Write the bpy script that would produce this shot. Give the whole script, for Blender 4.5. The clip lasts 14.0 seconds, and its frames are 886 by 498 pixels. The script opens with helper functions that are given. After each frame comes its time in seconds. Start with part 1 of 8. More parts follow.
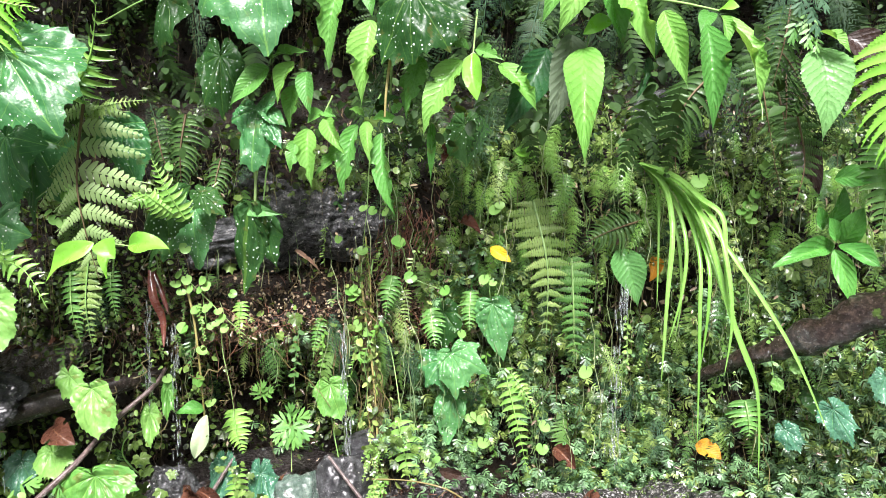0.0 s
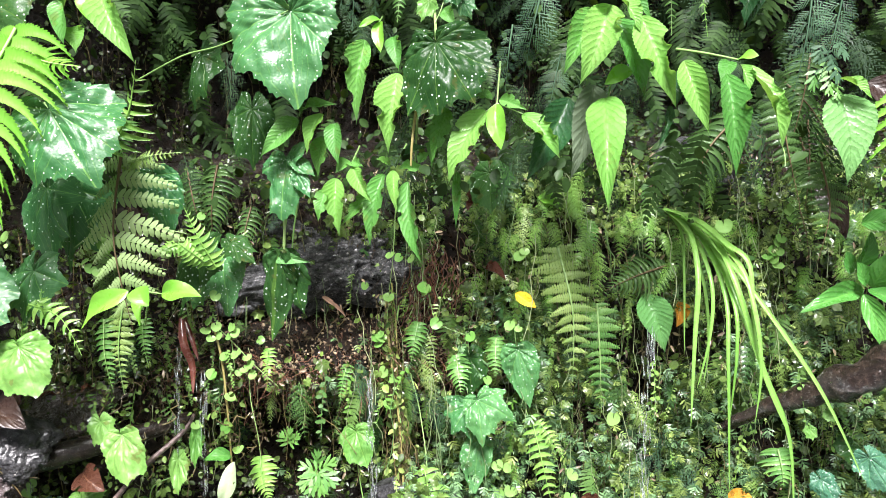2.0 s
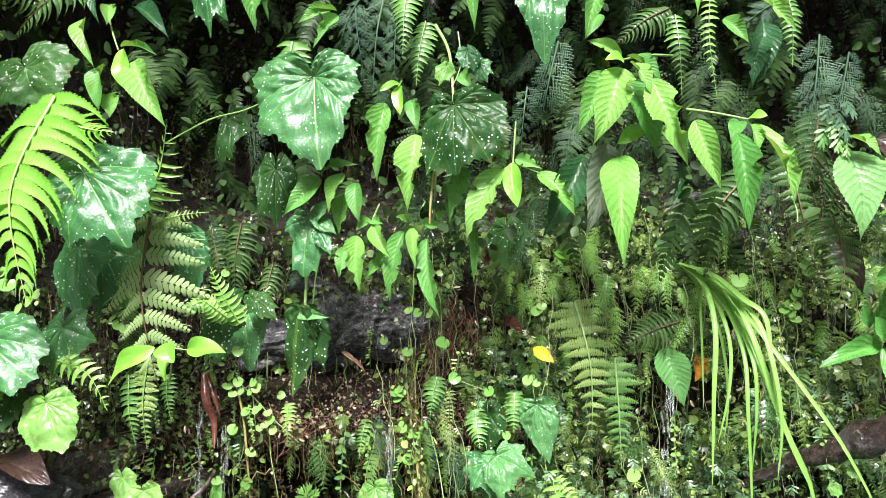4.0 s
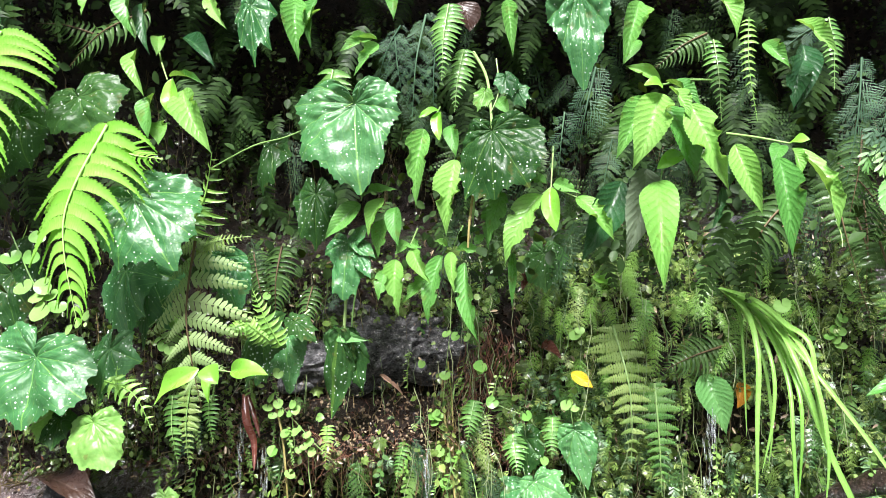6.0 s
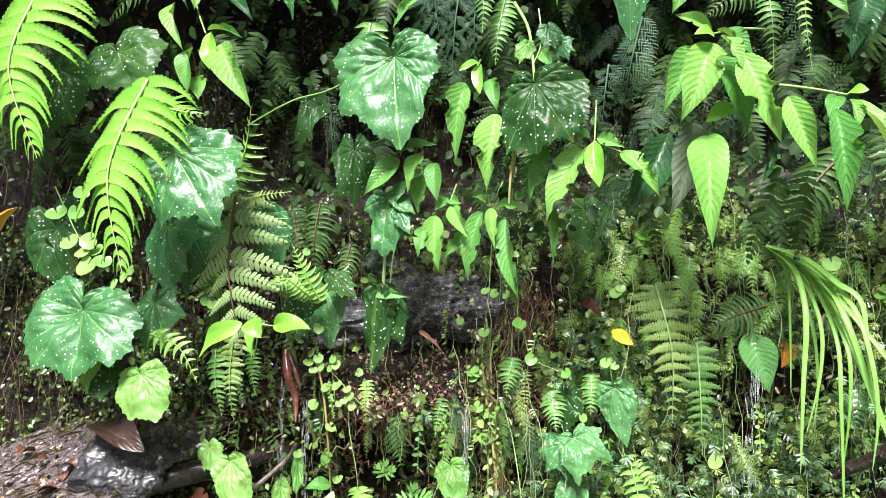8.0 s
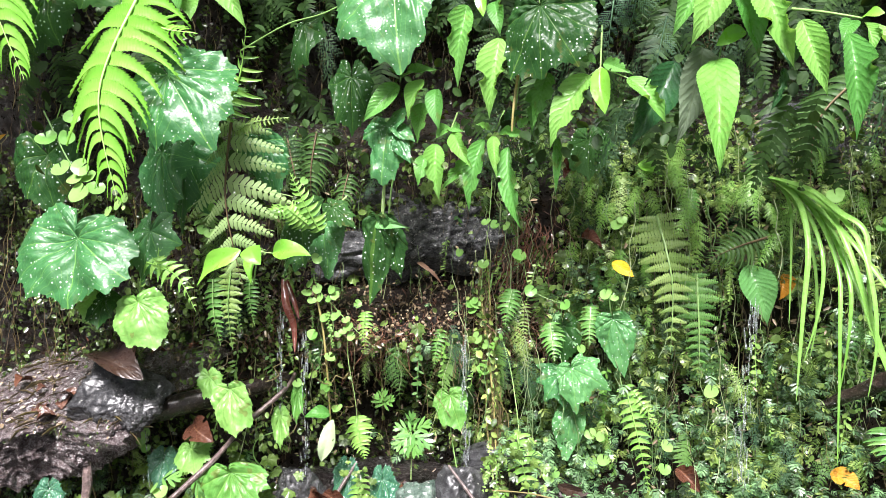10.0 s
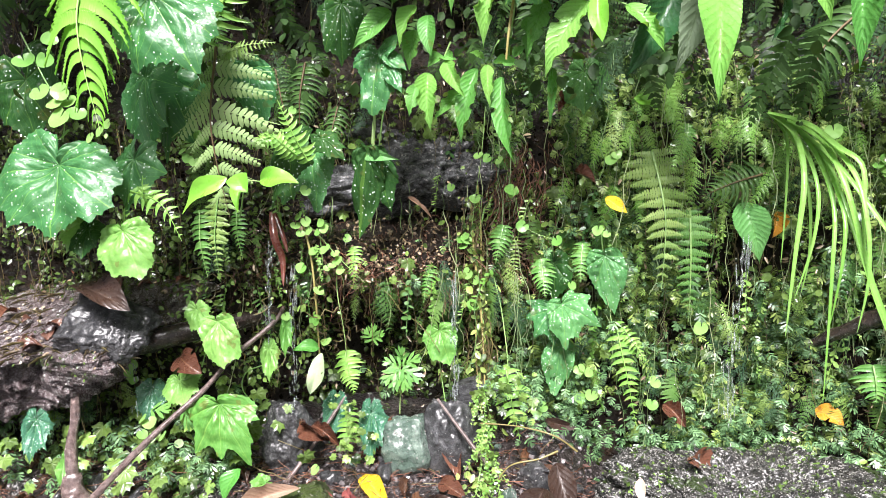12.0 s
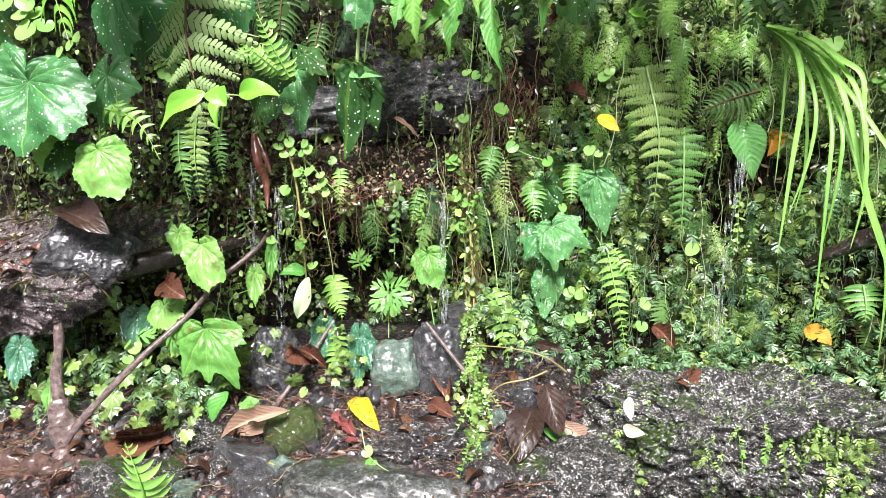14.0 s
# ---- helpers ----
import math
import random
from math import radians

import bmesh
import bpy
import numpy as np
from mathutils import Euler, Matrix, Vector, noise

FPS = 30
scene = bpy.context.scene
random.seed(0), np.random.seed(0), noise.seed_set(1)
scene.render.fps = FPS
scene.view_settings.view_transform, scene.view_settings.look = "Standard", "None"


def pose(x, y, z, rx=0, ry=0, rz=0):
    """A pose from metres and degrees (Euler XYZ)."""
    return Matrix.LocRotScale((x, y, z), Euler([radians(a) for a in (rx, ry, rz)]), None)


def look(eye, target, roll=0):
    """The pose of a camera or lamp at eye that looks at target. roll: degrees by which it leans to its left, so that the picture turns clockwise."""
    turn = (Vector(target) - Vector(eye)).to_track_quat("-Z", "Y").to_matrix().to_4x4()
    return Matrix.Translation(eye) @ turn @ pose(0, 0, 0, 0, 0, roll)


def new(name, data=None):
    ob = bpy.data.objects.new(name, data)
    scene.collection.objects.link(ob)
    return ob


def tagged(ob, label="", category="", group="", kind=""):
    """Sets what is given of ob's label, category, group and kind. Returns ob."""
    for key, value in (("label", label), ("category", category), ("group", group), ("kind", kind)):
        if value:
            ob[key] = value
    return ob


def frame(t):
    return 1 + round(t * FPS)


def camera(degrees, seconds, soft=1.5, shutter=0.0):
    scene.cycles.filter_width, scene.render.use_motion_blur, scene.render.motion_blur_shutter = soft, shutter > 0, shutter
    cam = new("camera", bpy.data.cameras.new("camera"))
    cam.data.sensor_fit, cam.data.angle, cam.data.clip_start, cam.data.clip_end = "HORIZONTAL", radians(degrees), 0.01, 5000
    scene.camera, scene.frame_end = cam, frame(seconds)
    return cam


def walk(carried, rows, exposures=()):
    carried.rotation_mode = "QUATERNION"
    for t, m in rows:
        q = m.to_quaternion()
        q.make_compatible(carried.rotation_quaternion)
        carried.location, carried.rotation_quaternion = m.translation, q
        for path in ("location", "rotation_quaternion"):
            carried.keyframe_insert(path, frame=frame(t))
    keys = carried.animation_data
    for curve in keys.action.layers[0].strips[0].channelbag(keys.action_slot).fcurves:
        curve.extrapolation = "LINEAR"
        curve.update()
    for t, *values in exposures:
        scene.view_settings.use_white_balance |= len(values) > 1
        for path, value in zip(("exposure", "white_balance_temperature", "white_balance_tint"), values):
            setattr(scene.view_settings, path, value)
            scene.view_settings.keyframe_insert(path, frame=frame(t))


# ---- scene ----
EXPOSURE, SKY, SUN = 2.5, 0.017, 2.82
cam = camera(63.6, 14.0, soft=0.6)
PATH = [
    (0, (0.116, 0.041, 0.732), (-0.063, 2.025, 0.551), -2.0),
    (0.5, (0.117, 0.038, 0.73), (-0.085, 2.022, 0.58), -2.2),
    (1, (0.113, 0.035, 0.733), (-0.104, 2.019, 0.609), -2.3),
    (1.5, (0.114, 0.032, 0.735), (-0.117, 2.017, 0.644), -2.4),
    (2, (0.114, 0.028, 0.736), (-0.126, 2.013, 0.682), -2.4),
    (2.5, (0.115, 0.024, 0.738), (-0.133, 2.008, 0.722), -2.5),
    (3, (0.117, 0.017, 0.739), (-0.14, 2.0, 0.762), -2.6),
    (5.5, (0.105, -0.005, 0.75), (-0.228, 1.961, 0.902), -2.5),
    (6, (0.104, -0.006, 0.747), (-0.258, 1.955, 0.904), -2.4),
    (6.5, (0.1, -0.006, 0.745), (-0.29, 1.95, 0.893), -2.3),
    (7, (0.099, -0.007, 0.747), (-0.321, 1.944, 0.871), -2.2),
    (7.5, (0.093, -0.001, 0.742), (-0.348, 1.948, 0.837), -2.1),
    (8, (0.084, 0.001, 0.739), (-0.364, 1.95, 0.792), -2.1),
    (10.5, (0.06, 0.019, 0.705), (-0.355, 1.971, 0.565), -1.6),
    (11, (0.059, 0.025, 0.698), (-0.35, 1.975, 0.519), -1.4),
    (11.5, (0.056, 0.024, 0.689), (-0.349, 1.972, 0.483), -1.2),
    (12, (0.058, 0.027, 0.68), (-0.343, 1.973, 0.444), -1.1),
    (12.5, (0.051, 0.032, 0.666), (-0.338, 1.976, 0.402), -1.0),
    (13, (0.052, 0.034, 0.655), (-0.333, 1.974, 0.357), -1.1),
    (13.5, (0.053, 0.042, 0.649), (-0.325, 1.975, 0.302), -1.2),
    (14, (0.055, 0.047, 0.64), (-0.315, 1.973, 0.245), -1.3),
]
walk(cam, [(t, look(eye, target, roll)) for t, eye, target, roll in PATH], exposures=[(0.0, EXPOSURE), (14.0, EXPOSURE)])

# ---- light: an open overcast sky over the bank ----
world = bpy.data.worlds.new("overcast_sky")
scene.world = world
world.use_nodes = True
wn = world.node_tree
sky = wn.nodes.new("ShaderNodeTexSky")
sky.sky_type, sky.sun_disc = "NISHITA", False
sky.sun_elevation, sky.sun_rotation = radians(53), radians(175)
sky.air_density, sky.dust_density = 1.0, 4.0
wn.nodes["Background"].inputs["Strength"].default_value = SKY
wn.links.new(sky.outputs[0], wn.nodes["Background"].inputs["Color"])
sun = new("sun", bpy.data.lights.new("sun", "SUN"))
sun.data.energy, sun.data.angle, sun.data.color = SUN, radians(20), (1.0, 0.958, 0.985)
sun.matrix_world = look((0.3, -2.5, 5.75), (0, 1.3, 0.7))


# ---- materials ----
def nodes_of(name):
    m = bpy.data.materials.new(name)
    m.use_nodes = True
    return m, m.node_tree.nodes, m.node_tree.links


def math_node(n, l, op, a, b=0.0, c=0.0):
    q = n.new("ShaderNodeMath")
    q.operation = op
    for i, v in enumerate((a, b, c)):
        if isinstance(v, (int, float)):
            q.inputs[i].default_value = v
        else:
            l.new(v, q.inputs[i])
    return q.outputs[0]


def ramp(n, l, fac, *stops):
    q = n.new("ShaderNodeValToRGB")
    e = q.color_ramp.elements
    while len(e) < len(stops):
        e.new(0.5)
    for k, (p, c) in zip(e, stops):
        k.position, k.color = p, (*c, 1)
    l.new(fac, q.inputs[0])
    return q.outputs[0]


def mix(n, l, fac, a, b, blend="MIX"):
    q = n.new("ShaderNodeMix")
    q.data_type, q.blend_type = "RGBA", blend
    for i, v in ((0, fac), (6, a), (7, b)):
        if isinstance(v, (int, float)):
            q.inputs[i].default_value = v
        elif isinstance(v, tuple):
            q.inputs[i].default_value = (*v, 1)
        else:
            l.new(v, q.inputs[i])
    return q.outputs[2]


def noise_tex(n, l, vec, scale, detail=3.0, rough=0.55):
    q = n.new("ShaderNodeTexNoise")
    q.inputs["Scale"].default_value, q.inputs["Detail"].default_value, q.inputs["Roughness"].default_value = scale, detail, rough
    l.new(vec, q.inputs["Vector"])
    return q.outputs["Fac"]


def foliage(name, low, high, rough=0.3, trans=0.3, veins="", spots=0.0, vein_col=None, blotch=0.35, island=False, vein_n=12.0, brown=0.0):
    """A wet leaf: two-scale colour variation, veins laid along the leaf's own map, white spots, light passing through."""
    m, n, l = nodes_of(name)
    bsdf = n["Principled BSDF"]
    bsdf.inputs["Coat Weight"].default_value, bsdf.inputs["Coat Roughness"].default_value = (0.03 if veins == "palmate" else 0.3 if island else 0.08 if veins else 0.16) if rough < 0.5 else 0.02, 0.13
    geo, tc, oi = n.new("ShaderNodeNewGeometry"), n.new("ShaderNodeTexCoord"), n.new("ShaderNodeObjectInfo")
    pos = geo.outputs["Position"]
    big, fine = noise_tex(n, l, pos, 14.0, 2), noise_tex(n, l, pos, 160.0, 4)
    each = geo.outputs["Random Per Island"] if island else oi.outputs["Random"]
    f = math_node(n, l, "ADD", math_node(n, l, "MULTIPLY", each, 0.55), math_node(n, l, "MULTIPLY", big, 0.35))
    f = math_node(n, l, "ADD", f, math_node(n, l, "MULTIPLY", math_node(n, l, "SUBTRACT", fine, 0.5), blotch))
    if low[1] > low[0]:
        low, high = leafy(*low), leafy(*high)
    col = ramp(n, l, f, (0.15, low), (0.85, high))
    height = math_node(n, l, "MULTIPLY", fine, 0.30 if veins == "palmate" else 0.35)
    if veins:
        sep = n.new("ShaderNodeSeparateXYZ")
        l.new(tc.outputs["UV"], sep.inputs[0])
        u, v = sep.outputs[0], sep.outputs[1]
        v = math_node(n, l, "ADD", v, math_node(n, l, "MULTIPLY", math_node(n, l, "SUBTRACT", noise_tex(n, l, pos, 70.0, 2), 0.5), 0.07))
        if veins == "pinnate":
            a = math_node(n, l, "ABSOLUTE", math_node(n, l, "SUBTRACT", u, 0.5))
            s = math_node(n, l, "FRACT", math_node(n, l, "SUBTRACT", math_node(n, l, "MULTIPLY", v, vein_n), math_node(n, l, "MULTIPLY", a, 5.0)))
            side = math_node(n, l, "ABSOLUTE", math_node(n, l, "SUBTRACT", s, 0.5))
            mid = math_node(n, l, "LESS_THAN", a, 0.02)
            line = math_node(n, l, "MAXIMUM", math_node(n, l, "SMOOTH_MIN", math_node(n, l, "LESS_THAN", side, 0.045), 1.0, 0.01), mid)
        else:
            s = math_node(n, l, "FRACT", math_node(n, l, "ADD", u, 0.5))
            side = math_node(n, l, "ABSOLUTE", math_node(n, l, "SUBTRACT", s, 0.5))
            wide = math_node(n, l, "DIVIDE", 0.015, math_node(n, l, "ADD", v, 0.12))
            br = math_node(n, l, "FRACT", math_node(n, l, "SUBTRACT", math_node(n, l, "MULTIPLY", v, 5.0), math_node(n, l, "MULTIPLY", side, -4.0)))
            branch = math_node(n, l, "MULTIPLY", math_node(n, l, "LESS_THAN", math_node(n, l, "ABSOLUTE", math_node(n, l, "SUBTRACT", br, 0.5)), 0.05), 0.5)
            line = math_node(n, l, "MAXIMUM", math_node(n, l, "LESS_THAN", side, wide), branch)
        col = mix(n, l, math_node(n, l, "MULTIPLY", line, 0.65 if veins == "palmate" else 0.5), col, vein_col or high)
        if veins == "pinnate":
            near = math_node(n, l, "MULTIPLY", math_node(n, l, "POWER", math_node(n, l, "SUBTRACT", 0.5, side), 2.0), 4.0)
            height = math_node(n, l, "ADD", height, math_node(n, l, "MULTIPLY", near, 0.25))
            # quilted shading put into the colour: darker towards the side veins
            col = mix(n, l, math_node(n, l, "MULTIPLY", near, 0.15), col, tuple(0.55 * c for c in low))
        cells = n.new("ShaderNodeTexVoronoi")
        cells.inputs["Scale"].default_value = 210.0 if veins == "palmate" else 260.0
        l.new(pos, cells.inputs["Vector"])
        height = math_node(n, l, "SUBTRACT", height, math_node(n, l, "MULTIPLY", line, 0.8))
        height = math_node(n, l, "SUBTRACT", height, math_node(n, l, "MULTIPLY", cells.outputs["Distance"], 0.16 if veins == "palmate" else 0.14))
        col = mix(n, l, math_node(n, l, "MULTIPLY", cells.outputs["Distance"], 0.45), col, low)
    if brown:
        patch = noise_tex(n, l, pos, 40.0, 3)
        col = mix(n, l, math_node(n, l, "MULTIPLY", math_node(n, l, "GREATER_THAN", patch, 0.64), brown), col, (0.13, 0.07, 0.02))
    if spots:
        vo = n.new("ShaderNodeTexVoronoi")
        vo.inputs["Scale"].default_value, vo.inputs["Randomness"].default_value = spots, 0.8
        l.new(pos, vo.inputs["Vector"])
        dot = math_node(n, l, "LESS_THAN", vo.outputs["Distance"], math_node(n, l, "MULTIPLY", noise_tex(n, l, pos, 45.0), 0.31))
        col = mix(n, l, math_node(n, l, "MULTIPLY", dot, 0.95), col, (0.68, 0.76, 0.66))
    l.new(col, bsdf.inputs["Base Color"])
    bsdf.inputs["Roughness"].default_value = rough
    vary = 0.08 if veins == "palmate" else 0.16
    if rough < 0.5:
        l.new(ramp(n, l, noise_tex(n, l, pos, 75.0, 3), (0.42, (rough + vary,) * 3), (0.62, (max(0.08, rough - vary),) * 3)), bsdf.inputs["Roughness"])
    bsdf.inputs["Specular IOR Level"].default_value = (0.3 if veins == "pinnate" else 0.5) if rough < 0.45 else 0.15
    bp = n.new("ShaderNodeBump")
    bp.inputs["Strength"].default_value, bp.inputs["Distance"].default_value = 0.7, 0.003
    l.new(height, bp.inputs["Height"])
    l.new(bp.outputs[0], bsdf.inputs["Normal"])
    if trans:
        tr, ms = n.new("ShaderNodeBsdfTranslucent"), n.new("ShaderNodeMixShader")
        l.new(mix(n, l, 0.35, col, (0.45, 0.7, 0.05)), tr.inputs[0])
        ms.inputs[0].default_value = trans
        l.new(bsdf.outputs[0], ms.inputs[1])
        l.new(tr.outputs[0], ms.inputs[2])
        l.new(ms.outputs[0], n["Material Output"].inputs[0])
    return m


def ground_mat(name, c0, c1, c2, scale, rough0, rough1, bump=0.6, dist=0.01, speck=0.0, speck_col=(0.5, 0.5, 0.5), moss=0.0, moss_col=(0.05, 0.09, 0.015), film=0.55):
    """Soil, stone or bark, wet in places: three tones, flecks, moss on top and relief."""
    m, n, l = nodes_of(name)
    b = n["Principled BSDF"]
    b.inputs["Coat Weight"].default_value, b.inputs["Coat Roughness"].default_value = film, 0.3
    geo = n.new("ShaderNodeNewGeometry")
    pos = geo.outputs["Position"]
    a, f = noise_tex(n, l, pos, scale, 6, 0.65), noise_tex(n, l, pos, scale * 9, 5, 0.7)
    both = math_node(n, l, "ADD", math_node(n, l, "MULTIPLY", a, 0.6), math_node(n, l, "MULTIPLY", f, 0.4))
    col = ramp(n, l, both, (0.32, c0), (0.5, c1), (0.68, c2))
    h = math_node(n, l, "ADD", a, math_node(n, l, "MULTIPLY", f, 0.4))
    if speck:
        grit = math_node(n, l, "ADD", math_node(n, l, "MULTIPLY", noise_tex(n, l, pos, 330.0, 2, 0.5), 0.6), math_node(n, l, "MULTIPLY", noise_tex(n, l, pos, 60.0, 4, 0.7), 0.4))
        pick = math_node(n, l, "GREATER_THAN", grit, 1.08 - speck)
        col = mix(n, l, pick, col, speck_col)
        h = math_node(n, l, "ADD", h, math_node(n, l, "MULTIPLY", pick, 0.2))
    if moss:
        green = math_node(n, l, "GREATER_THAN", math_node(n, l, "ADD", noise_tex(n, l, pos, 9.0, 5, 0.7), math_node(n, l, "MULTIPLY", f, 0.15)), 1.07 - moss)
        col = mix(n, l, green, col, mix(n, l, f, moss_col, tuple(2.2 * c for c in moss_col)))
    l.new(col, b.inputs["Base Color"])
    l.new(ramp(n, l, noise_tex(n, l, pos, scale * 1.7, 4), (0.35, (rough0,) * 3), (0.65, (rough1,) * 3)), b.inputs["Roughness"])
    bp = n.new("ShaderNodeBump")
    bp.inputs["Strength"].default_value, bp.inputs["Distance"].default_value = bump, dist
    l.new(h, bp.inputs["Height"])
    l.new(bp.outputs[0], b.inputs["Normal"])
    return m


def leafy(r, g, b):
    return (r * 0.95, g * 0.95, b * 1.4 + 0.011 * min(1.0, g * 8))


M_LIME = foliage("lime_leaf", (0.14, 0.35, 0.035), (0.27, 0.53, 0.075), 0.40, 0.30, "pinnate", vein_col=(0.12, 0.30, 0.03), brown=0.2)
M_YOUNG = foliage("young_leaf", (0.15, 0.44, 0.02), (0.26, 0.57, 0.04), 0.38, 0.35)
M_GREEN = foliage("green_leaf", (0.075, 0.24, 0.025), (0.17, 0.40, 0.05), 0.32, 0.24, "pinnate", vein_col=(0.05, 0.16, 0.02), brown=0.3)
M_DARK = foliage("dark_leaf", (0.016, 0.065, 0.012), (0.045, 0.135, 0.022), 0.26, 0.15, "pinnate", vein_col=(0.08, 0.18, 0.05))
M_DULL = foliage("dull_leaf", (0.15, 0.20, 0.08), (0.24, 0.30, 0.13), 0.5, 0.15, "pinnate", vein_col=(0.08, 0.11, 0.05))
M_QUILT = foliage("quilted_leaf", (0.12, 0.31, 0.055), (0.24, 0.46, 0.10), 0.28, 0.25, "pinnate", vein_col=(0.07, 0.2, 0.03), vein_n=13)
M_SMOOTH = foliage("smooth_leaf", (0.06, 0.22, 0.022), (0.14, 0.38, 0.04), 0.24, 0.22, "pinnate", vein_col=(0.18, 0.42, 0.07), vein_n=6)
M_PALE = foliage("pale_leaf", (0.30, 0.42, 0.14), (0.45, 0.56, 0.22), 0.3, 0.3)
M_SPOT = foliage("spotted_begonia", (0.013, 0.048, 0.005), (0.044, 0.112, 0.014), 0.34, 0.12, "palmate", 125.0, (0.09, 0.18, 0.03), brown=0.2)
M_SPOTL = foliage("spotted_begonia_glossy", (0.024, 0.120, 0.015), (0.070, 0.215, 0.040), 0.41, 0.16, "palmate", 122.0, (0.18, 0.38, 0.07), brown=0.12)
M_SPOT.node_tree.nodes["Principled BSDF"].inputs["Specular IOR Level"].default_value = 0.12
M_PSPOT = foliage("pale_spotted_leaf", (0.035, 0.145, 0.024), (0.115, 0.29, 0.058), 0.34, 0.2, "palmate", 165.0, (0.17, 0.37, 0.08), blotch=0.8, brown=0.25)
M_PSPOT.node_tree.nodes["Principled BSDF"].inputs["Specular IOR Level"].default_value = 0.38
M_HERB = foliage("herb_leaf", (0.085, 0.25, 0.022), (0.25, 0.46, 0.07), 0.38, 0.26, "palmate", vein_col=(0.26, 0.46, 0.09), blotch=0.8, brown=0.45)
M_TEAL = foliage("teal_leaf", (0.03, 0.12, 0.040), (0.12, 0.27, 0.105), 0.24, 0.18, "palmate", 200.0, (0.14, 0.34, 0.10))
M_TEAL.node_tree.nodes["Bump"].inputs["Distance"].default_value = 0.008
M_FBRIGHT = foliage("bright_fern", (0.15, 0.40, 0.02), (0.25, 0.52, 0.05), 0.55, 0.32)
M_FLIME = foliage("lime_fern", (0.17, 0.38, 0.04), (0.30, 0.54, 0.07), 0.4, 0.3)
M_FGREEN = foliage("green_fern", (0.08, 0.22, 0.025), (0.17, 0.36, 0.05), 0.36, 0.24)
M_FOLIVE = foliage("olive_fern", (0.16, 0.28, 0.035), (0.30, 0.42, 0.08), 0.4, 0.22)
M_FDULL = foliage("dull_fern", (0.15, 0.25, 0.05), (0.27, 0.38, 0.10), 0.5, 0.22)
# fronds back in the bank's shade: that shade is put into this green
M_FDARK = foliage("shade_dark_fern", (0.028, 0.068, 0.008), (0.075, 0.15, 0.02), 0.48, 0.14)
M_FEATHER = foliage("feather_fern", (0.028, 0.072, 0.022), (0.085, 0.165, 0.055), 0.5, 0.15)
M_GRASS = foliage("grass_blade", (0.15, 0.36, 0.03), (0.28, 0.50, 0.08), 0.3, 0.28)
M_COIN = foliage("coin_leaf", (0.13, 0.31, 0.035), (0.27, 0.45, 0.085), 0.46, 0.26)
M_STEM = foliage("green_stem", (0.17, 0.33, 0.05), (0.30, 0.44, 0.10), 0.34, 0.0)
M_STEMP = foliage("pale_stem", (0.16, 0.14, 0.045), (0.34, 0.30, 0.11), 0.36, 0.0)
M_RACHIS = foliage("brown_rachis", (0.07, 0.05, 0.025), (0.15, 0.11, 0.06), 0.5, 0.0)
M_FRACHIS = foliage("lime_rachis", (0.34, 0.55, 0.10), (0.44, 0.64, 0.16), 0.45, 0.0)
M_YELLOW = foliage("yellow_leaf", (0.60, 0.36, 0.02), (0.78, 0.55, 0.04), 0.28, 0.15, "pinnate", vein_col=(0.7, 0.5, 0.1), brown=0.4)
M_ORANGE = foliage("orange_leaf", (0.45, 0.19, 0.02), (0.62, 0.33, 0.05), 0.28, 0.12, "pinnate", vein_col=(0.5, 0.3, 0.08), brown=0.5)
M_BROWN = foliage("brown_leaf", (0.016, 0.009, 0.007), (0.048, 0.027, 0.019), 0.36, 0.0, "pinnate", vein_col=(0.085, 0.055, 0.04), vein_n=7)
M_RUST = foliage("rust_leaf", (0.06, 0.024, 0.015), (0.14, 0.06, 0.036), 0.24, 0.0, "pinnate", vein_col=(0.22, 0.11, 0.06), vein_n=7)
M_ROT = foliage("rotten_leaf", (0.045, 0.014, 0.010), (0.13, 0.042, 0.028), 0.22, 0.0)
M_RED = foliage("red_scrap", (0.09, 0.022, 0.022), (0.20, 0.06, 0.055), 0.22, 0.0)
M_TAN = foliage("tan_leaf", (0.28, 0.18, 0.13), (0.46, 0.33, 0.25), 0.36, 0.1, "pinnate", vein_col=(0.42, 0.28, 0.18))
M_PETAL = foliage("pale_petal", (0.50, 0.38, 0.28), (0.66, 0.54, 0.42), 0.4, 0.15)
# tones reach near black: shade of the gaps between leaves put into colour
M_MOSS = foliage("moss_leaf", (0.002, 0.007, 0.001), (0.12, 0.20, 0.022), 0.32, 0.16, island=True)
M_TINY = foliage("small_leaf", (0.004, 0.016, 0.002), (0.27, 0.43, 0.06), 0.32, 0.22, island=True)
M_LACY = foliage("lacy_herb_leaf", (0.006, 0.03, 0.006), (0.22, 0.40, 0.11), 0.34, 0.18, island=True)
# ferns of the deep upper bank: its shade is put into these greens
M_BACKFERN = foliage("shade_tinted_fern", (0.006, 0.018, 0.002), (0.050, 0.105, 0.012), 0.55, 0.14, island=True)
M_FEATHERY = foliage("shade_tinted_spray", (0.009, 0.026, 0.006), (0.04, 0.08, 0.02), 0.6, 0.14, island=True)
M_ROOT = foliage("root_strand", (0.05, 0.03, 0.015), (0.20, 0.17, 0.06), 0.4, 0.0, island=True)
M_LITTER = foliage("litter", (0.028, 0.014, 0.012), (0.17, 0.10, 0.085), 0.26, 0.0, island=True)
# wet soil; the shade between the leaves is put into its near-black tones
M_SOIL = ground_mat("wet_soil_gap_shade", (0.002, 0.0014, 0.001), (0.009, 0.006, 0.004), (0.055, 0.034, 0.023), 40.0, 0.2, 0.65, 1.0, 0.02, moss=0.38, moss_col=(0.014, 0.03, 0.005), film=0.0)
